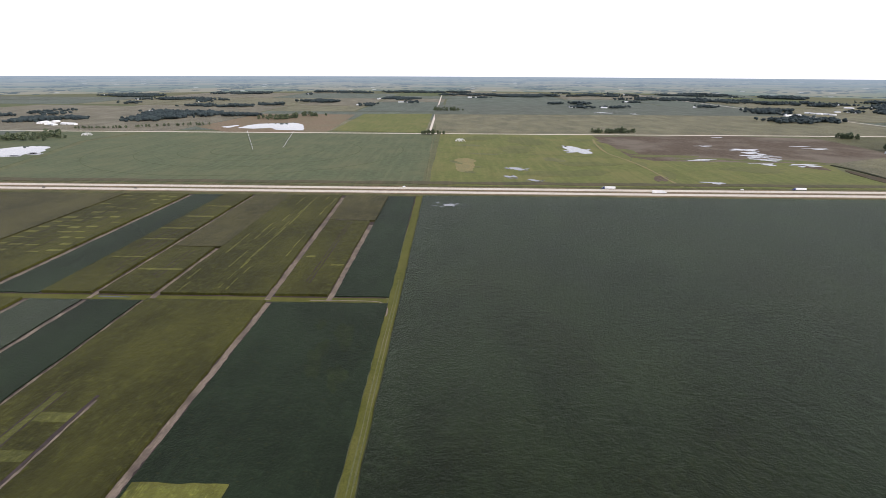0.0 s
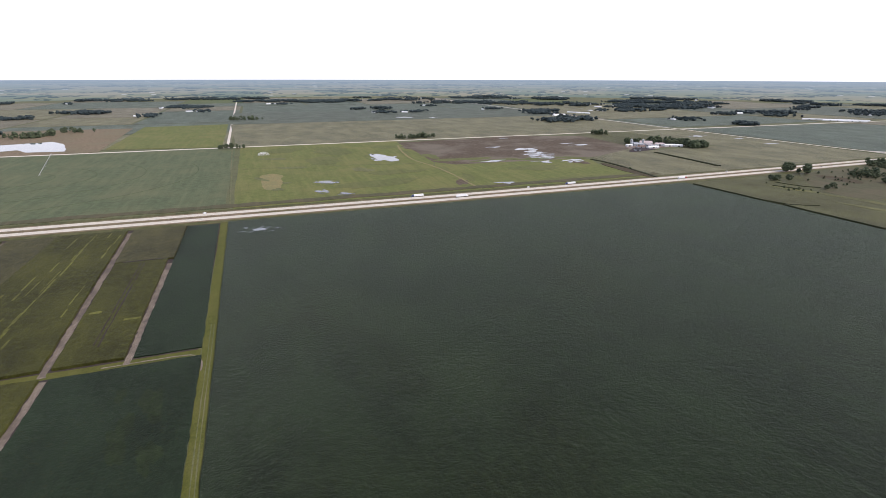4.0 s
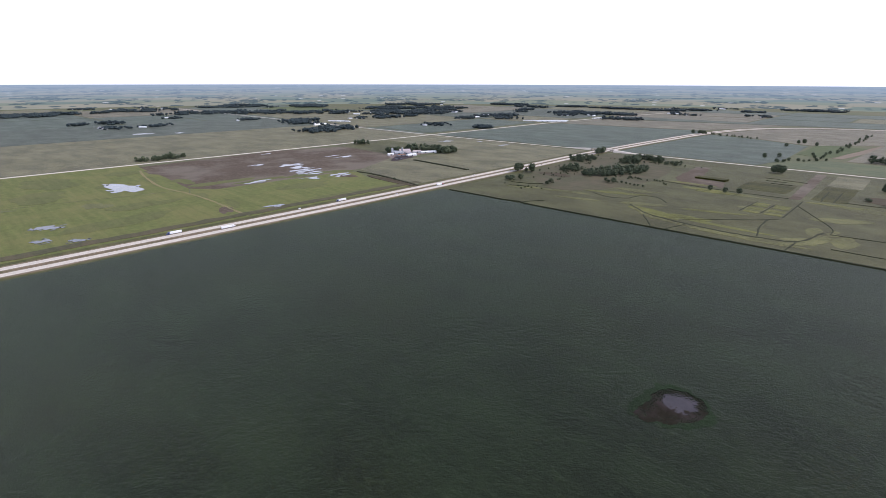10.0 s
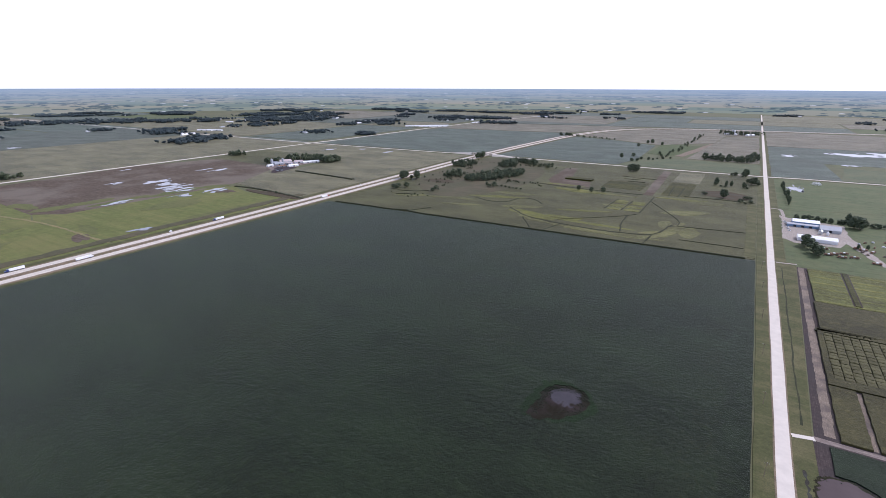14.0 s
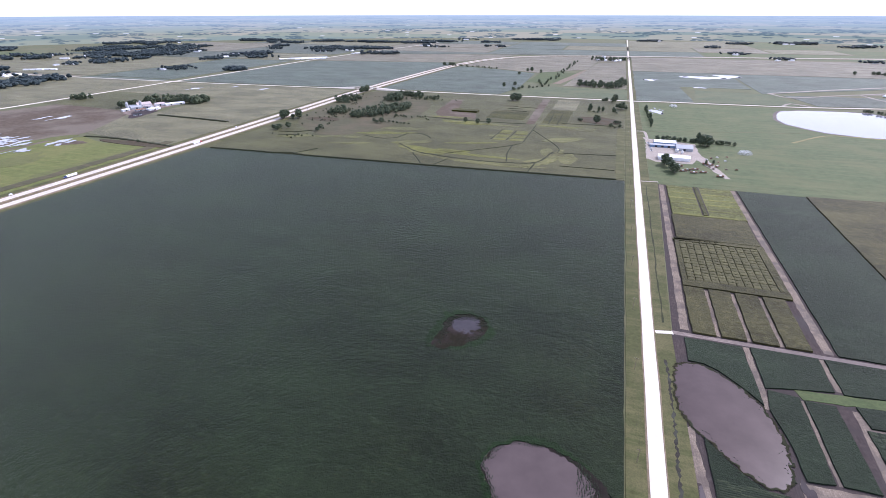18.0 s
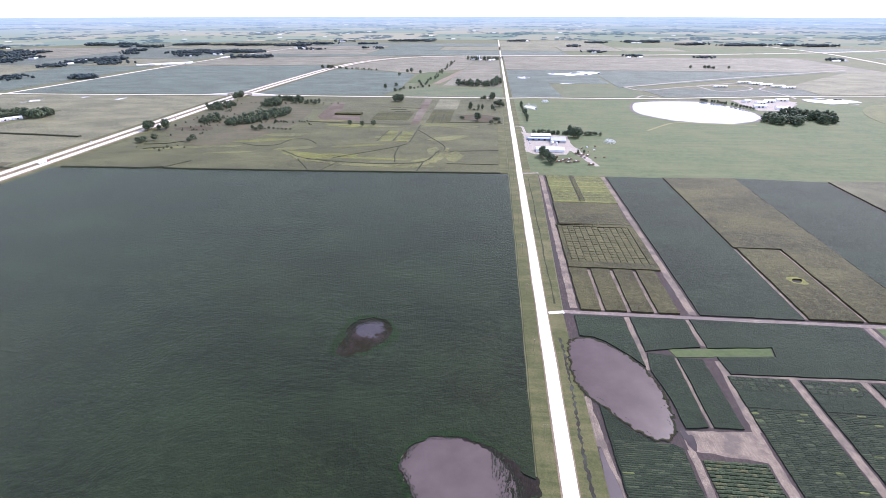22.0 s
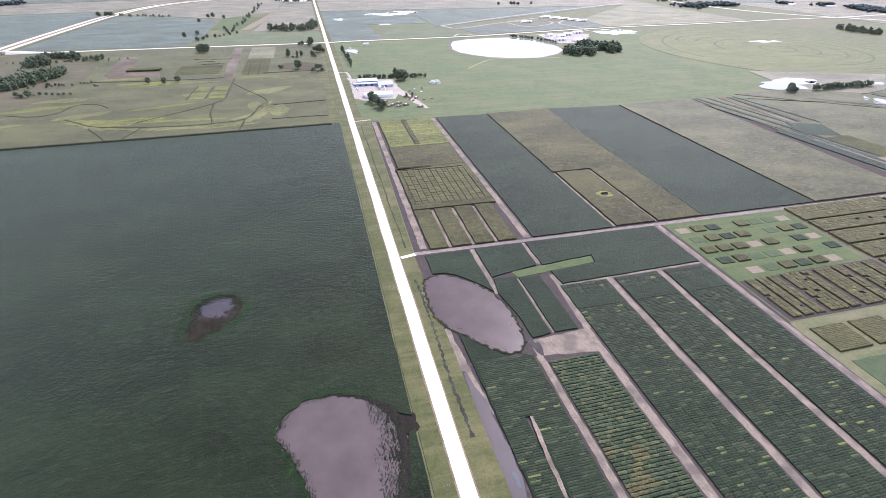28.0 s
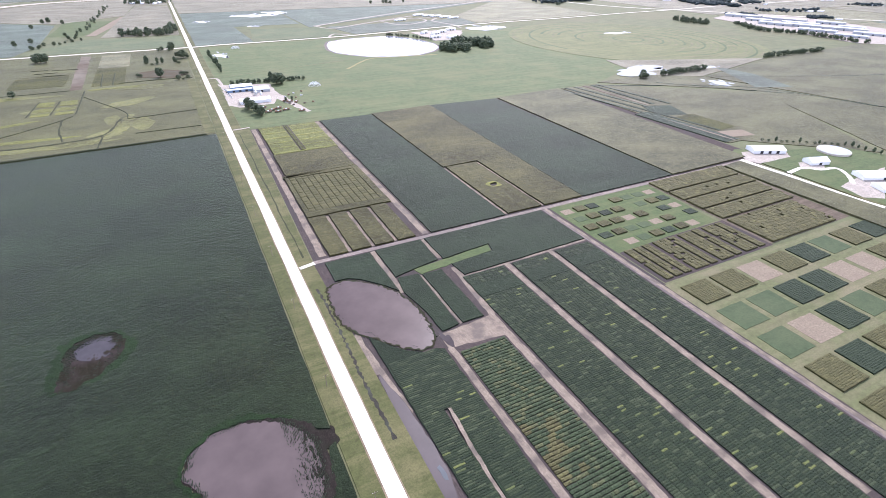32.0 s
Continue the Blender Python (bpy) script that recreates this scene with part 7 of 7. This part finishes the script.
# factory complex
sheet("factory_yard", ragged([(1830, 860), (1900, 800), (2260, 880), (2350, 1300), (2260, 1560), (1960, 1460)], 30, 2, 306), 0.95, M["yard"], "pale yard of a factory", "yard")
for x, y, lx, ly, h in ((2120, 1440, 130, 50, 9), (2060, 1330, 90, 40, 7), (2170, 1300, 150, 36, 8), (2010, 1230, 110, 40, 8), (2110, 1200, 120, 40, 7), (2060, 1130, 150, 40, 8), (1975, 1060, 110, 36, 7), (2100, 1040, 130, 40, 8), (1950, 940, 90, 32, 6), (2060, 930, 110, 36, 7), (2230, 1160, 90, 36, 8), (2180, 1060, 80, 30, 6)):
    gable("factory_hall", "long low factory hall with a pale roof", "factory", x, y, -70, lx, ly, h, h + 2, "grey", ("white", "roof", "pinkroof", "white", "grey")[int(x + y) // 10 % 5], 3, "factory halls", 0.95)
# hangars
for x, y in ((903, 1972), (927, 1936), (948, 1908), (971, 1874), (988, 1840), (775, 1850)):
    gable("hangar", "low pale aircraft hangar", "hangar", x, y, 12, 44, 12, 4, 5.5, "white", "white", 3, "hangars", 0.9)
for x, y, s in ((715, 1440, 0), (745, 1500, 20), (780, 1530, 5), (720, 1530, 40), (760, 1420, 10), (830, 1560, 0)):
    gable("works_building", "pale works building in a gravel yard", "building", x, y, s, 30, 14, 5, 7, "white", "grey", 2, "works buildings", 0.9)
# long livestock barns and farmsteads far off
for x, y, rz in ((-1640, 2400, 40), (-1600, 2440, 40), (-1560, 2480, 40), (-1520, 2520, 40), (-1560, 2420, 40), (-1500, 2470, 40), (-1470, 2850, 75), (-2370, 1610, 20), (-2330, 1640, 20)):
    gable("livestock_barn", "long low white livestock barn", "barn", x, y, rz, 80, 14, 3.5, 5.5, "white", "white", 2, "livestock barns", 0.5)
for x, y in ((-30, 2830), (-60, 2815), (10, 2820), (-95, 2825), (-10, 2800)):
    gable("farm_building", "white farm building among trees", "farm building", x, y, trg.uniform(0, 90), 26, 12, 4, 7, "white", "white", 1, "northern farmstead", 0.6)
bin_("silo", "tall blue-grey farm silo", -75, 2850, 3.5, 20, "grey", 0.6)
bin_("silo", "tall blue-grey farm silo", -66, 2853, 3.5, 18, "white", 0.6)
for x, y, rz, lx in ((-1700, -1380, 30, 40), (-1670, -1340, 60, 36), (-1730, -1420, 10, 50), (-1690, -1300, 75, 60), (-1760, -1400, 0, 30)):
    gable("farm_building", "white farm building by a tree belt", "farm building", x, y, rz, lx, 14, 4, 7, "white", "white", 1, "south-western farmstead", 0.6)
frg = random.Random(77)
n = 0
while n < 85:
    a, d = frg.uniform(-2.9, 1.2), frg.uniform(2500, 4800)
    x, y = d * math.sin(a), d * math.cos(a)
    if abs(x - 52) < 170 or (x > -1500 and y < 3000) and x < 1800:
        continue
    n += 1
    for q in range(frg.randint(1, 3)):
        gable("far_farm_building", "small pale far-off farm building", "farm building", x + frg.uniform(-40, 40), y + frg.uniform(-40, 40), frg.uniform(0, 180), frg.uniform(16, 45), 12, 4, 7, "white", frg.choice(["white", "white", "grey"]), 0, "far farmsteads", -0.06)
    wood("woodland", "small shelter belt round a far farmstead", [(x + frg.uniform(-30, 30), y + frg.uniform(20, 50), frg.uniform(30, 100), 24)], frg.randint(18, 40), 8.0, 900 + n, 12.0)


# ---- vehicles ----
def wheel(parent, x, y, r, w):
    bm = bmesh.new()
    v = tube(bm, 0, 0, -w / 2, w / 2, r, r, 14)
    bmesh.ops.rotate(bm, verts=v, cent=(0, 0, 0), matrix=Matrix.Rotation(math.pi / 2, 3, "X"))
    bmesh.ops.translate(bm, verts=v, vec=(x, y, r))
    wh = part("wheel", bm, M["tyre"], parent)
    bm = bmesh.new()
    v = tube(bm, 0, 0, -w / 2 - 0.02, w / 2 + 0.02, r * 0.55, r * 0.55, 10)
    bmesh.ops.rotate(bm, verts=v, cent=(0, 0, 0), matrix=Matrix.Rotation(math.pi / 2, 3, "X"))
    bmesh.ops.translate(bm, verts=v, vec=(x, y, r))
    part("rim", bm, M["steel"], wh)


def semi(x, y, rz, paint, label, z=1.0):
    ob = thing("semi_truck", label, "truck", "highway traffic", (x, y, z), rz)
    bm = bmesh.new(); box(bm, -8.2, -1.3, 1.15, 8.0, 1.3, 4.1, 0.06); part("trailer", bm, M["white"], ob, "long white box trailer")
    bm = bmesh.new(); box(bm, -8.0, -1.1, 0.9, 12.6, 1.1, 1.12); part("chassis", bm, M["tyre"], ob)
    bm = bmesh.new(); box(bm, 8.5, -1.25, 1.0, 10.9, 1.25, 3.9, 0.25); part("cab", bm, M[paint], ob)
    bm = bmesh.new(); box(bm, 10.9, -1.1, 1.0, 13.2, 1.1, 2.2, 0.25); part("hood", bm, M[paint], ob)
    bm = bmesh.new(); box(bm, 10.88, -1.05, 2.3, 10.96, 1.05, 3.2); part("windscreen", bm, M["glass"], ob)
    for xx in (-7.2, -5.9, 8.2, 9.4, 12.2):
        for yy in (-1.05, 1.05):
            wheel(ob, xx, yy, 0.5, 0.45)
    return ob


def car(x, y, rz, paint, label, z=1.0, van=False, group="highway traffic"):
    ob = thing("car", label, "car", group, (x, y, z), rz)
    bm = bmesh.new(); box(bm, -2.3, -0.92, 0.3, 2.3, 0.92, 1.0 if not van else 1.3, 0.15); part("body", bm, M[paint], ob)
    bm = bmesh.new()
    vs = box(bm, -1.9 if van else -1.3, -0.82, 0.95, 1.2 if van else 1.0, 0.82, 2.1 if van else 1.5)
    for v in vs:
        if v.co.z > 1.2:
            v.co.x *= 0.75
            v.co.y *= 0.88
    part("cabin", bm, M[paint if van else "glass"], ob)
    for xx in (-1.45, 1.45):
        for yy in (-0.8, 0.8):
            wheel(ob, xx, yy, 0.34, 0.22)
    return ob


semi(-769, 236, -90, "cabblue", "white box-trailer truck with a blue cab")
semi(-743, 300, 90, "white", "white box-trailer truck with a pale cab")
semi(-771, 530, -90, "cabblue", "white box-trailer truck with a dark blue cab")
semi(-743, 760, 90, "cabred", "white box-trailer truck with a dark cab")
for x, y, rz, pt, vn in ((-769, -85, -90, "white", 1), (-743, -496, 90, "blackpaint", 0), (-743, -640, 90, "blackpaint", 0), (-770, 440, -90, "white", 1), (-743, 640, 90, "silverpaint", 0), (-769, 905, -90, "silverpaint", 1), (-743, 1150, 90, "blackpaint", 0), (-768, 1420, -90, "white", 1)):
    car(x, y, rz, pt, {"white": "white van on the highway", "blackpaint": "dark car on the highway", "silverpaint": "silver car on the highway"}[pt], van=bool(vn))
for i in range(6):
    car(76 + 0.8 * i, 1036 - i * 13, 160, ("white", "silverpaint", "blackpaint", "white", "silverpaint", "white")[i], "car parked at the edge of a farmyard", 0.25, i % 3 == 1, "farmyard cars")


def implement(x, y, rz, label, lx=11, z=0.2):
    ob = thing("farm_implement", label, "farm machine", "parked farm machines", (x, y, z), rz)
    bm = bmesh.new(); box(bm, -lx / 2, -1.6, 0.8, lx / 2, 1.6, 1.5, 0.1); part("frame", bm, M["rust"], ob)
    for i in range(3):
        bm = bmesh.new(); box(bm, -lx / 2 + 0.6 + i * lx / 3, -1.3, 1.5, -lx / 2 + lx / 3 - 0.4 + i * lx / 3, 1.3, 3.0, 0.2); part("hopper", bm, M["steel"] if i == 1 else M["rust"], ob)
    for xx in (-lx / 3, lx / 3):
        for yy in (-1.7, 1.7):
            wheel(ob, xx, yy, 0.7, 0.5)
    bm = bmesh.new(); box(bm, lx / 2, -0.15, 0.8, lx / 2 + 2.2, 0.15, 1.0); part("drawbar", bm, M["steel"], ob)
    return ob


for x, y, rz in ((121, 850, 12), (128, 858, 15), (140, 866, 20), (150, 852, 10), (166, 900, 5), (160, 908, 40), (172, 836, 8), (176, 894, 60), (136, 846, 4), (118, 880, 0)):
    implement(x, y, rz, "rusty red farm machine parked on grass")
hb = random.Random(3)
for i in range(14):
    car(150 + hb.uniform(0, 60), 905 + hb.uniform(-30, 60), hb.uniform(0, 180), hb.choice(["white", "rust", "silverpaint", "wood"]), "old vehicle standing on farmyard grass", 0.2, True, "farmyard scrap")

# pivot irrigators
for x, y, x2, y2 in ((-1520, -630, -1134, -464), (-1516, -488, -1173, -408)):
    d = math.hypot(x2 - x, y2 - y)
    pv = thing("pivot_irrigator", "long white wheeled pivot irrigation arm", "irrigator", "pivot irrigators", (x, y, 0.3), math.degrees(math.atan2(y2 - y, x2 - x)))
    bm = bmesh.new(); box(bm, 0, -0.25, 3.6, d, 0.25, 4.1); part("pipe", bm, M["steel"], pv)
    for i in range(9):
        xx = (i + 0.5) * d / 9
        bm = bmesh.new()
        for s in (-1, 1):
            r = box(bm, -0.15, -0.15, 0, 0.15, 0.15, 4.3)
            bmesh.ops.rotate(bm, verts=r, cent=(0, 0, 4.0), matrix=Matrix.Rotation(s * 0.45, 3, "X"))
            bmesh.ops.translate(bm, verts=r, vec=(xx, 0, 0))
        part("tower", bm, M["steel"], pv)
        for yy in (-1.9, 1.9):
            bm = bmesh.new()
            v = tube(bm, 0, 0, -0.2, 0.2, 0.6, 0.6, 12)
            bmesh.ops.rotate(bm, verts=v, cent=(0, 0, 0), matrix=Matrix.Rotation(math.pi / 2, 3, "X"))
            bmesh.ops.translate(bm, verts=v, vec=(xx, yy, 0.6))
            part("wheel", bm, M["tyre"], pv)

# power line on the west verge of the gravel road
def power_pole(y):
    ob = thing("power_pole", "wooden power pole with one crossarm on the road verge", "power pole", "power poles", (40.5, y, 0.2))
    bm = bmesh.new(); tube(bm, 0, 0, 0, 10.5, 0.16, 0.11, 10); part("pole", bm, M["wood"], ob)
    bm = bmesh.new(); box(bm, -1.3, -0.07, 9.7, 1.3, 0.07, 9.9); part("crossarm", bm, M["wood"], ob)
    for xx in (-1.2, 0.0, 1.2):
        bm = bmesh.new(); tube(bm, xx, 0.0, 9.9 if xx else 10.5, 10.15 if xx else 10.75, 0.07, 0.05, 8); part("insulator", bm, M["white"], ob)
    return ob


poles = [power_pole(60.0)]
for i in range(1, 19):
    poles.append(copy_thing(poles[0], pose(40.5, 60 + 85.0 * i, 0.2)))
for xx in (-1.2, 0.0, 1.2):
    wl = [(40.5 + xx, 60 + 85 * i + 85 * s / 6, (10.3 if xx else 10.9) - 1.0 * (1 - (2 * s / 6 - 1) ** 2)) for i in range(18) for s in range(6)]
    cu = bpy.data.curves.new("power_wire", "CURVE")
    cu.dimensions, cu.bevel_depth, cu.bevel_resolution = "3D", 0.012, 1
    sp = cu.splines.new("POLY")
    sp.points.add(len(wl) - 1)
    for p, c in zip(sp.points, wl):
        p.co = (*c, 1)
    cu.materials.append(M["tyre"])
    tagged(new("power_wire", cu), "thin wire sagging between power poles", "wire", "power wires")

# water guns throwing fans of spray over the pastures
def water_gun(x, y, size, z, seed):
    rg = random.Random(seed)
    gun = thing("water_gun", "irrigation gun throwing a white dome of spray", "sprinkler", "irrigation guns", (x, y, z))
    bm = bmesh.new()
    for a in (0.3, 2.4, 4.5):
        r = tube(bm, 0, 0, 0, 2.3, 0.06, 0.05, 6)
        bmesh.ops.rotate(bm, verts=r, cent=(0, 0, 2.2), matrix=Matrix.Rotation(0.4, 3, (math.cos(a), math.sin(a), 0)))
    part("stand", bm, M["steel"], gun)
    bm = bmesh.new()
    r = tube(bm, 0, 0, 2.0, 3.6, 0.12, 0.05, 8)
    bmesh.ops.rotate(bm, verts=r, cent=(0, 0, 2.0), matrix=Matrix.Rotation(0.7, 3, "X"))
    part("nozzle", bm, M["steel"], gun)
    V, F = [], []
    for _ in range(2400):
        a, s = rg.uniform(0, 6.28), rg.random() ** 0.6
        d = size * s
        top = size * 0.5 * 4 * s * (1 - s) * 0.9 + 2.0 * (1 - s)
        c = Vector((d * math.cos(a), d * math.sin(a), top * rg.uniform(0.35, 1.0) + 0.1))
        o = len(V)
        for _k in range(3):
            V.append(tuple(c + Vector((rg.gauss(0, 1), rg.gauss(0, 1), rg.gauss(0, 1))) * 0.26))
        F.append((o, o + 1, o + 2))
    sp_ = new("spray", mesh_of("spray", V, F, [M["white"]]))
    sp_.parent = gun
    tagged(sp_, "white dome of falling water drops")


GUNS = [(236, 1000, 12), (155, 1482, 11), (-1335, 8, 14), (-1403, -1037, 14)]
for k, (x, y, size) in enumerate(GUNS):
    water_gun(x, y, size, 0.1 if x > 0 else 0.4, 70 + k)

# dark broken marks left by wheels and wind: a line across the field, and the headland by the road
mrg = random.Random(17)
V, F = [], []


def dash(x, y, dx, dy):
    """One short gap in the canopy, seen as a dark slot."""
    o = len(V)
    n = math.hypot(dx, dy) or 1
    px, py = -dy / n * mrg.uniform(0.12, 0.3), dx / n * mrg.uniform(0.12, 0.3)
    V.extend([(x - px, y - py, 0.915), (x + dx - px, y + dy - py, 0.915), (x + dx + px, y + dy + py, 0.915), (x + px, y + py, 0.915)])
    F.append((o, o + 1, o + 2, o + 3))


cross = spline([(-317, 388), (-253, 388), (-182, 388), (-110, 387), (-36, 387), (14, 387)], 1.5)
for (ax, ay), (bx, by) in zip(cross, cross[1:]):
    if mrg.random() < 0.5:
        dash(ax, ay + mrg.uniform(-1.2, 1.2), (bx - ax) * mrg.uniform(0.5, 1.4), (by - ay) * 0.8)
for _ in range(420):
    dash(mrg.gauss(2, 9), mrg.uniform(240, 560), mrg.uniform(-0.7, 0.7), mrg.uniform(0.5, 2.2))
for _ in range(2600):
    dash(mrg.uniform(-480, 8), mrg.uniform(-40, 480), mrg.uniform(0.4, 2.4), mrg.uniform(-0.4, 0.4))
for _ in range(900):
    dash(mrg.triangular(-345, 10, -270), mrg.uniform(-145, -62), mrg.uniform(-0.5, 0.5), mrg.uniform(0.3, 1.6))
for cx, cy, r, a0, a1 in ((-2, 335, 13, -1.4, 1.3), (-4, 335, 8, -1.2, 1.2), (0, 277, 17, -1.3, 1.5), (-2, 277, 12, -1.2, 1.4), (2, 410, 10, -1.0, 1.8), (-1, 455, 9, -1.2, 1.2)):
    a = a0
    while a < a1:
        d = mrg.uniform(0.05, 0.14)
        dash(cx + r * math.cos(a), cy + r * 1.25 * math.sin(a), -r * math.sin(a) * d, r * 1.25 * math.cos(a) * d)
        a += d * mrg.uniform(1.1, 2.4)
at_x, at_y = np.array([V[f[0]][0] for f in F]), np.array([V[f[0]][1] for f in F])
keep = (at_x < 16.5) & (inside_by(MUD1, at_x, at_y) < -1) & (inside_by(MUD2, at_x, at_y) < -1)
tagged(new("crop_gaps", mesh_of("crop_gaps", V, [f for f, k in zip(F, keep) if k], [M["weeds"]])), "dark broken gaps in the leaf canopy of a field", "crop gaps", kind="stuff")

# drowned, thinned plants round the muddy ponds
trg2 = random.Random(8)


def drowned(outline, n, reach, top, label, rows=0.0):
    x0, x1 = min(p[0] for p in outline), max(p[0] for p in outline)
    y0, y1 = min(p[1] for p in outline), max(p[1] for p in outline)
    X = np.array([trg2.uniform(x0, x1) for _ in range(n)])
    Y = np.array([trg2.uniform(y0, y1) for _ in range(n)])
    if rows:
        X = np.round(X / rows) * rows + 0.1 * np.sin(Y)
    spots = []
    for x, y, d in zip(X, Y, inside_by(outline, X, Y)):
        q = noise.noise((x * 0.12, y * 0.12, 5.0)) * 0.5 + 0.5
        far_in = reach * (0.5 + q) + (15 if rows and x > 9 else 0)
        if 0 < d < far_in and trg2.random() < (1 - d / far_in) ** 1.3:
            a, b = (trg2.uniform(0.3, 0.6), trg2.uniform(0.5, 1.6)) if rows else (trg2.uniform(0.4, 1.1), trg2.uniform(0.3, 0.7))
            spots.append((x, y, x + a, y + b, top * trg2.uniform(0.8, 1.1) + 0.12 * (1 - d / far_in), 0.2, 0.1))
    field_of_pads("drowned_plants", label, "drowned", spots, False)


drowned(HOLLOW, 5200, 9.0, 0.72, "thinned drowned crop plants standing in dark mud")
drowned(MUD2, 15000, 3.6, 0.74, "thinned drowned crop plants along a muddy shore", 0.76)
drowned([(96 + (x - 96) * 1.05, 288 + (y - 288) * 1.035) for x, y in POND2], 800, 6.0, 0.55, "thinned drowned crop plants along a flooded plot")
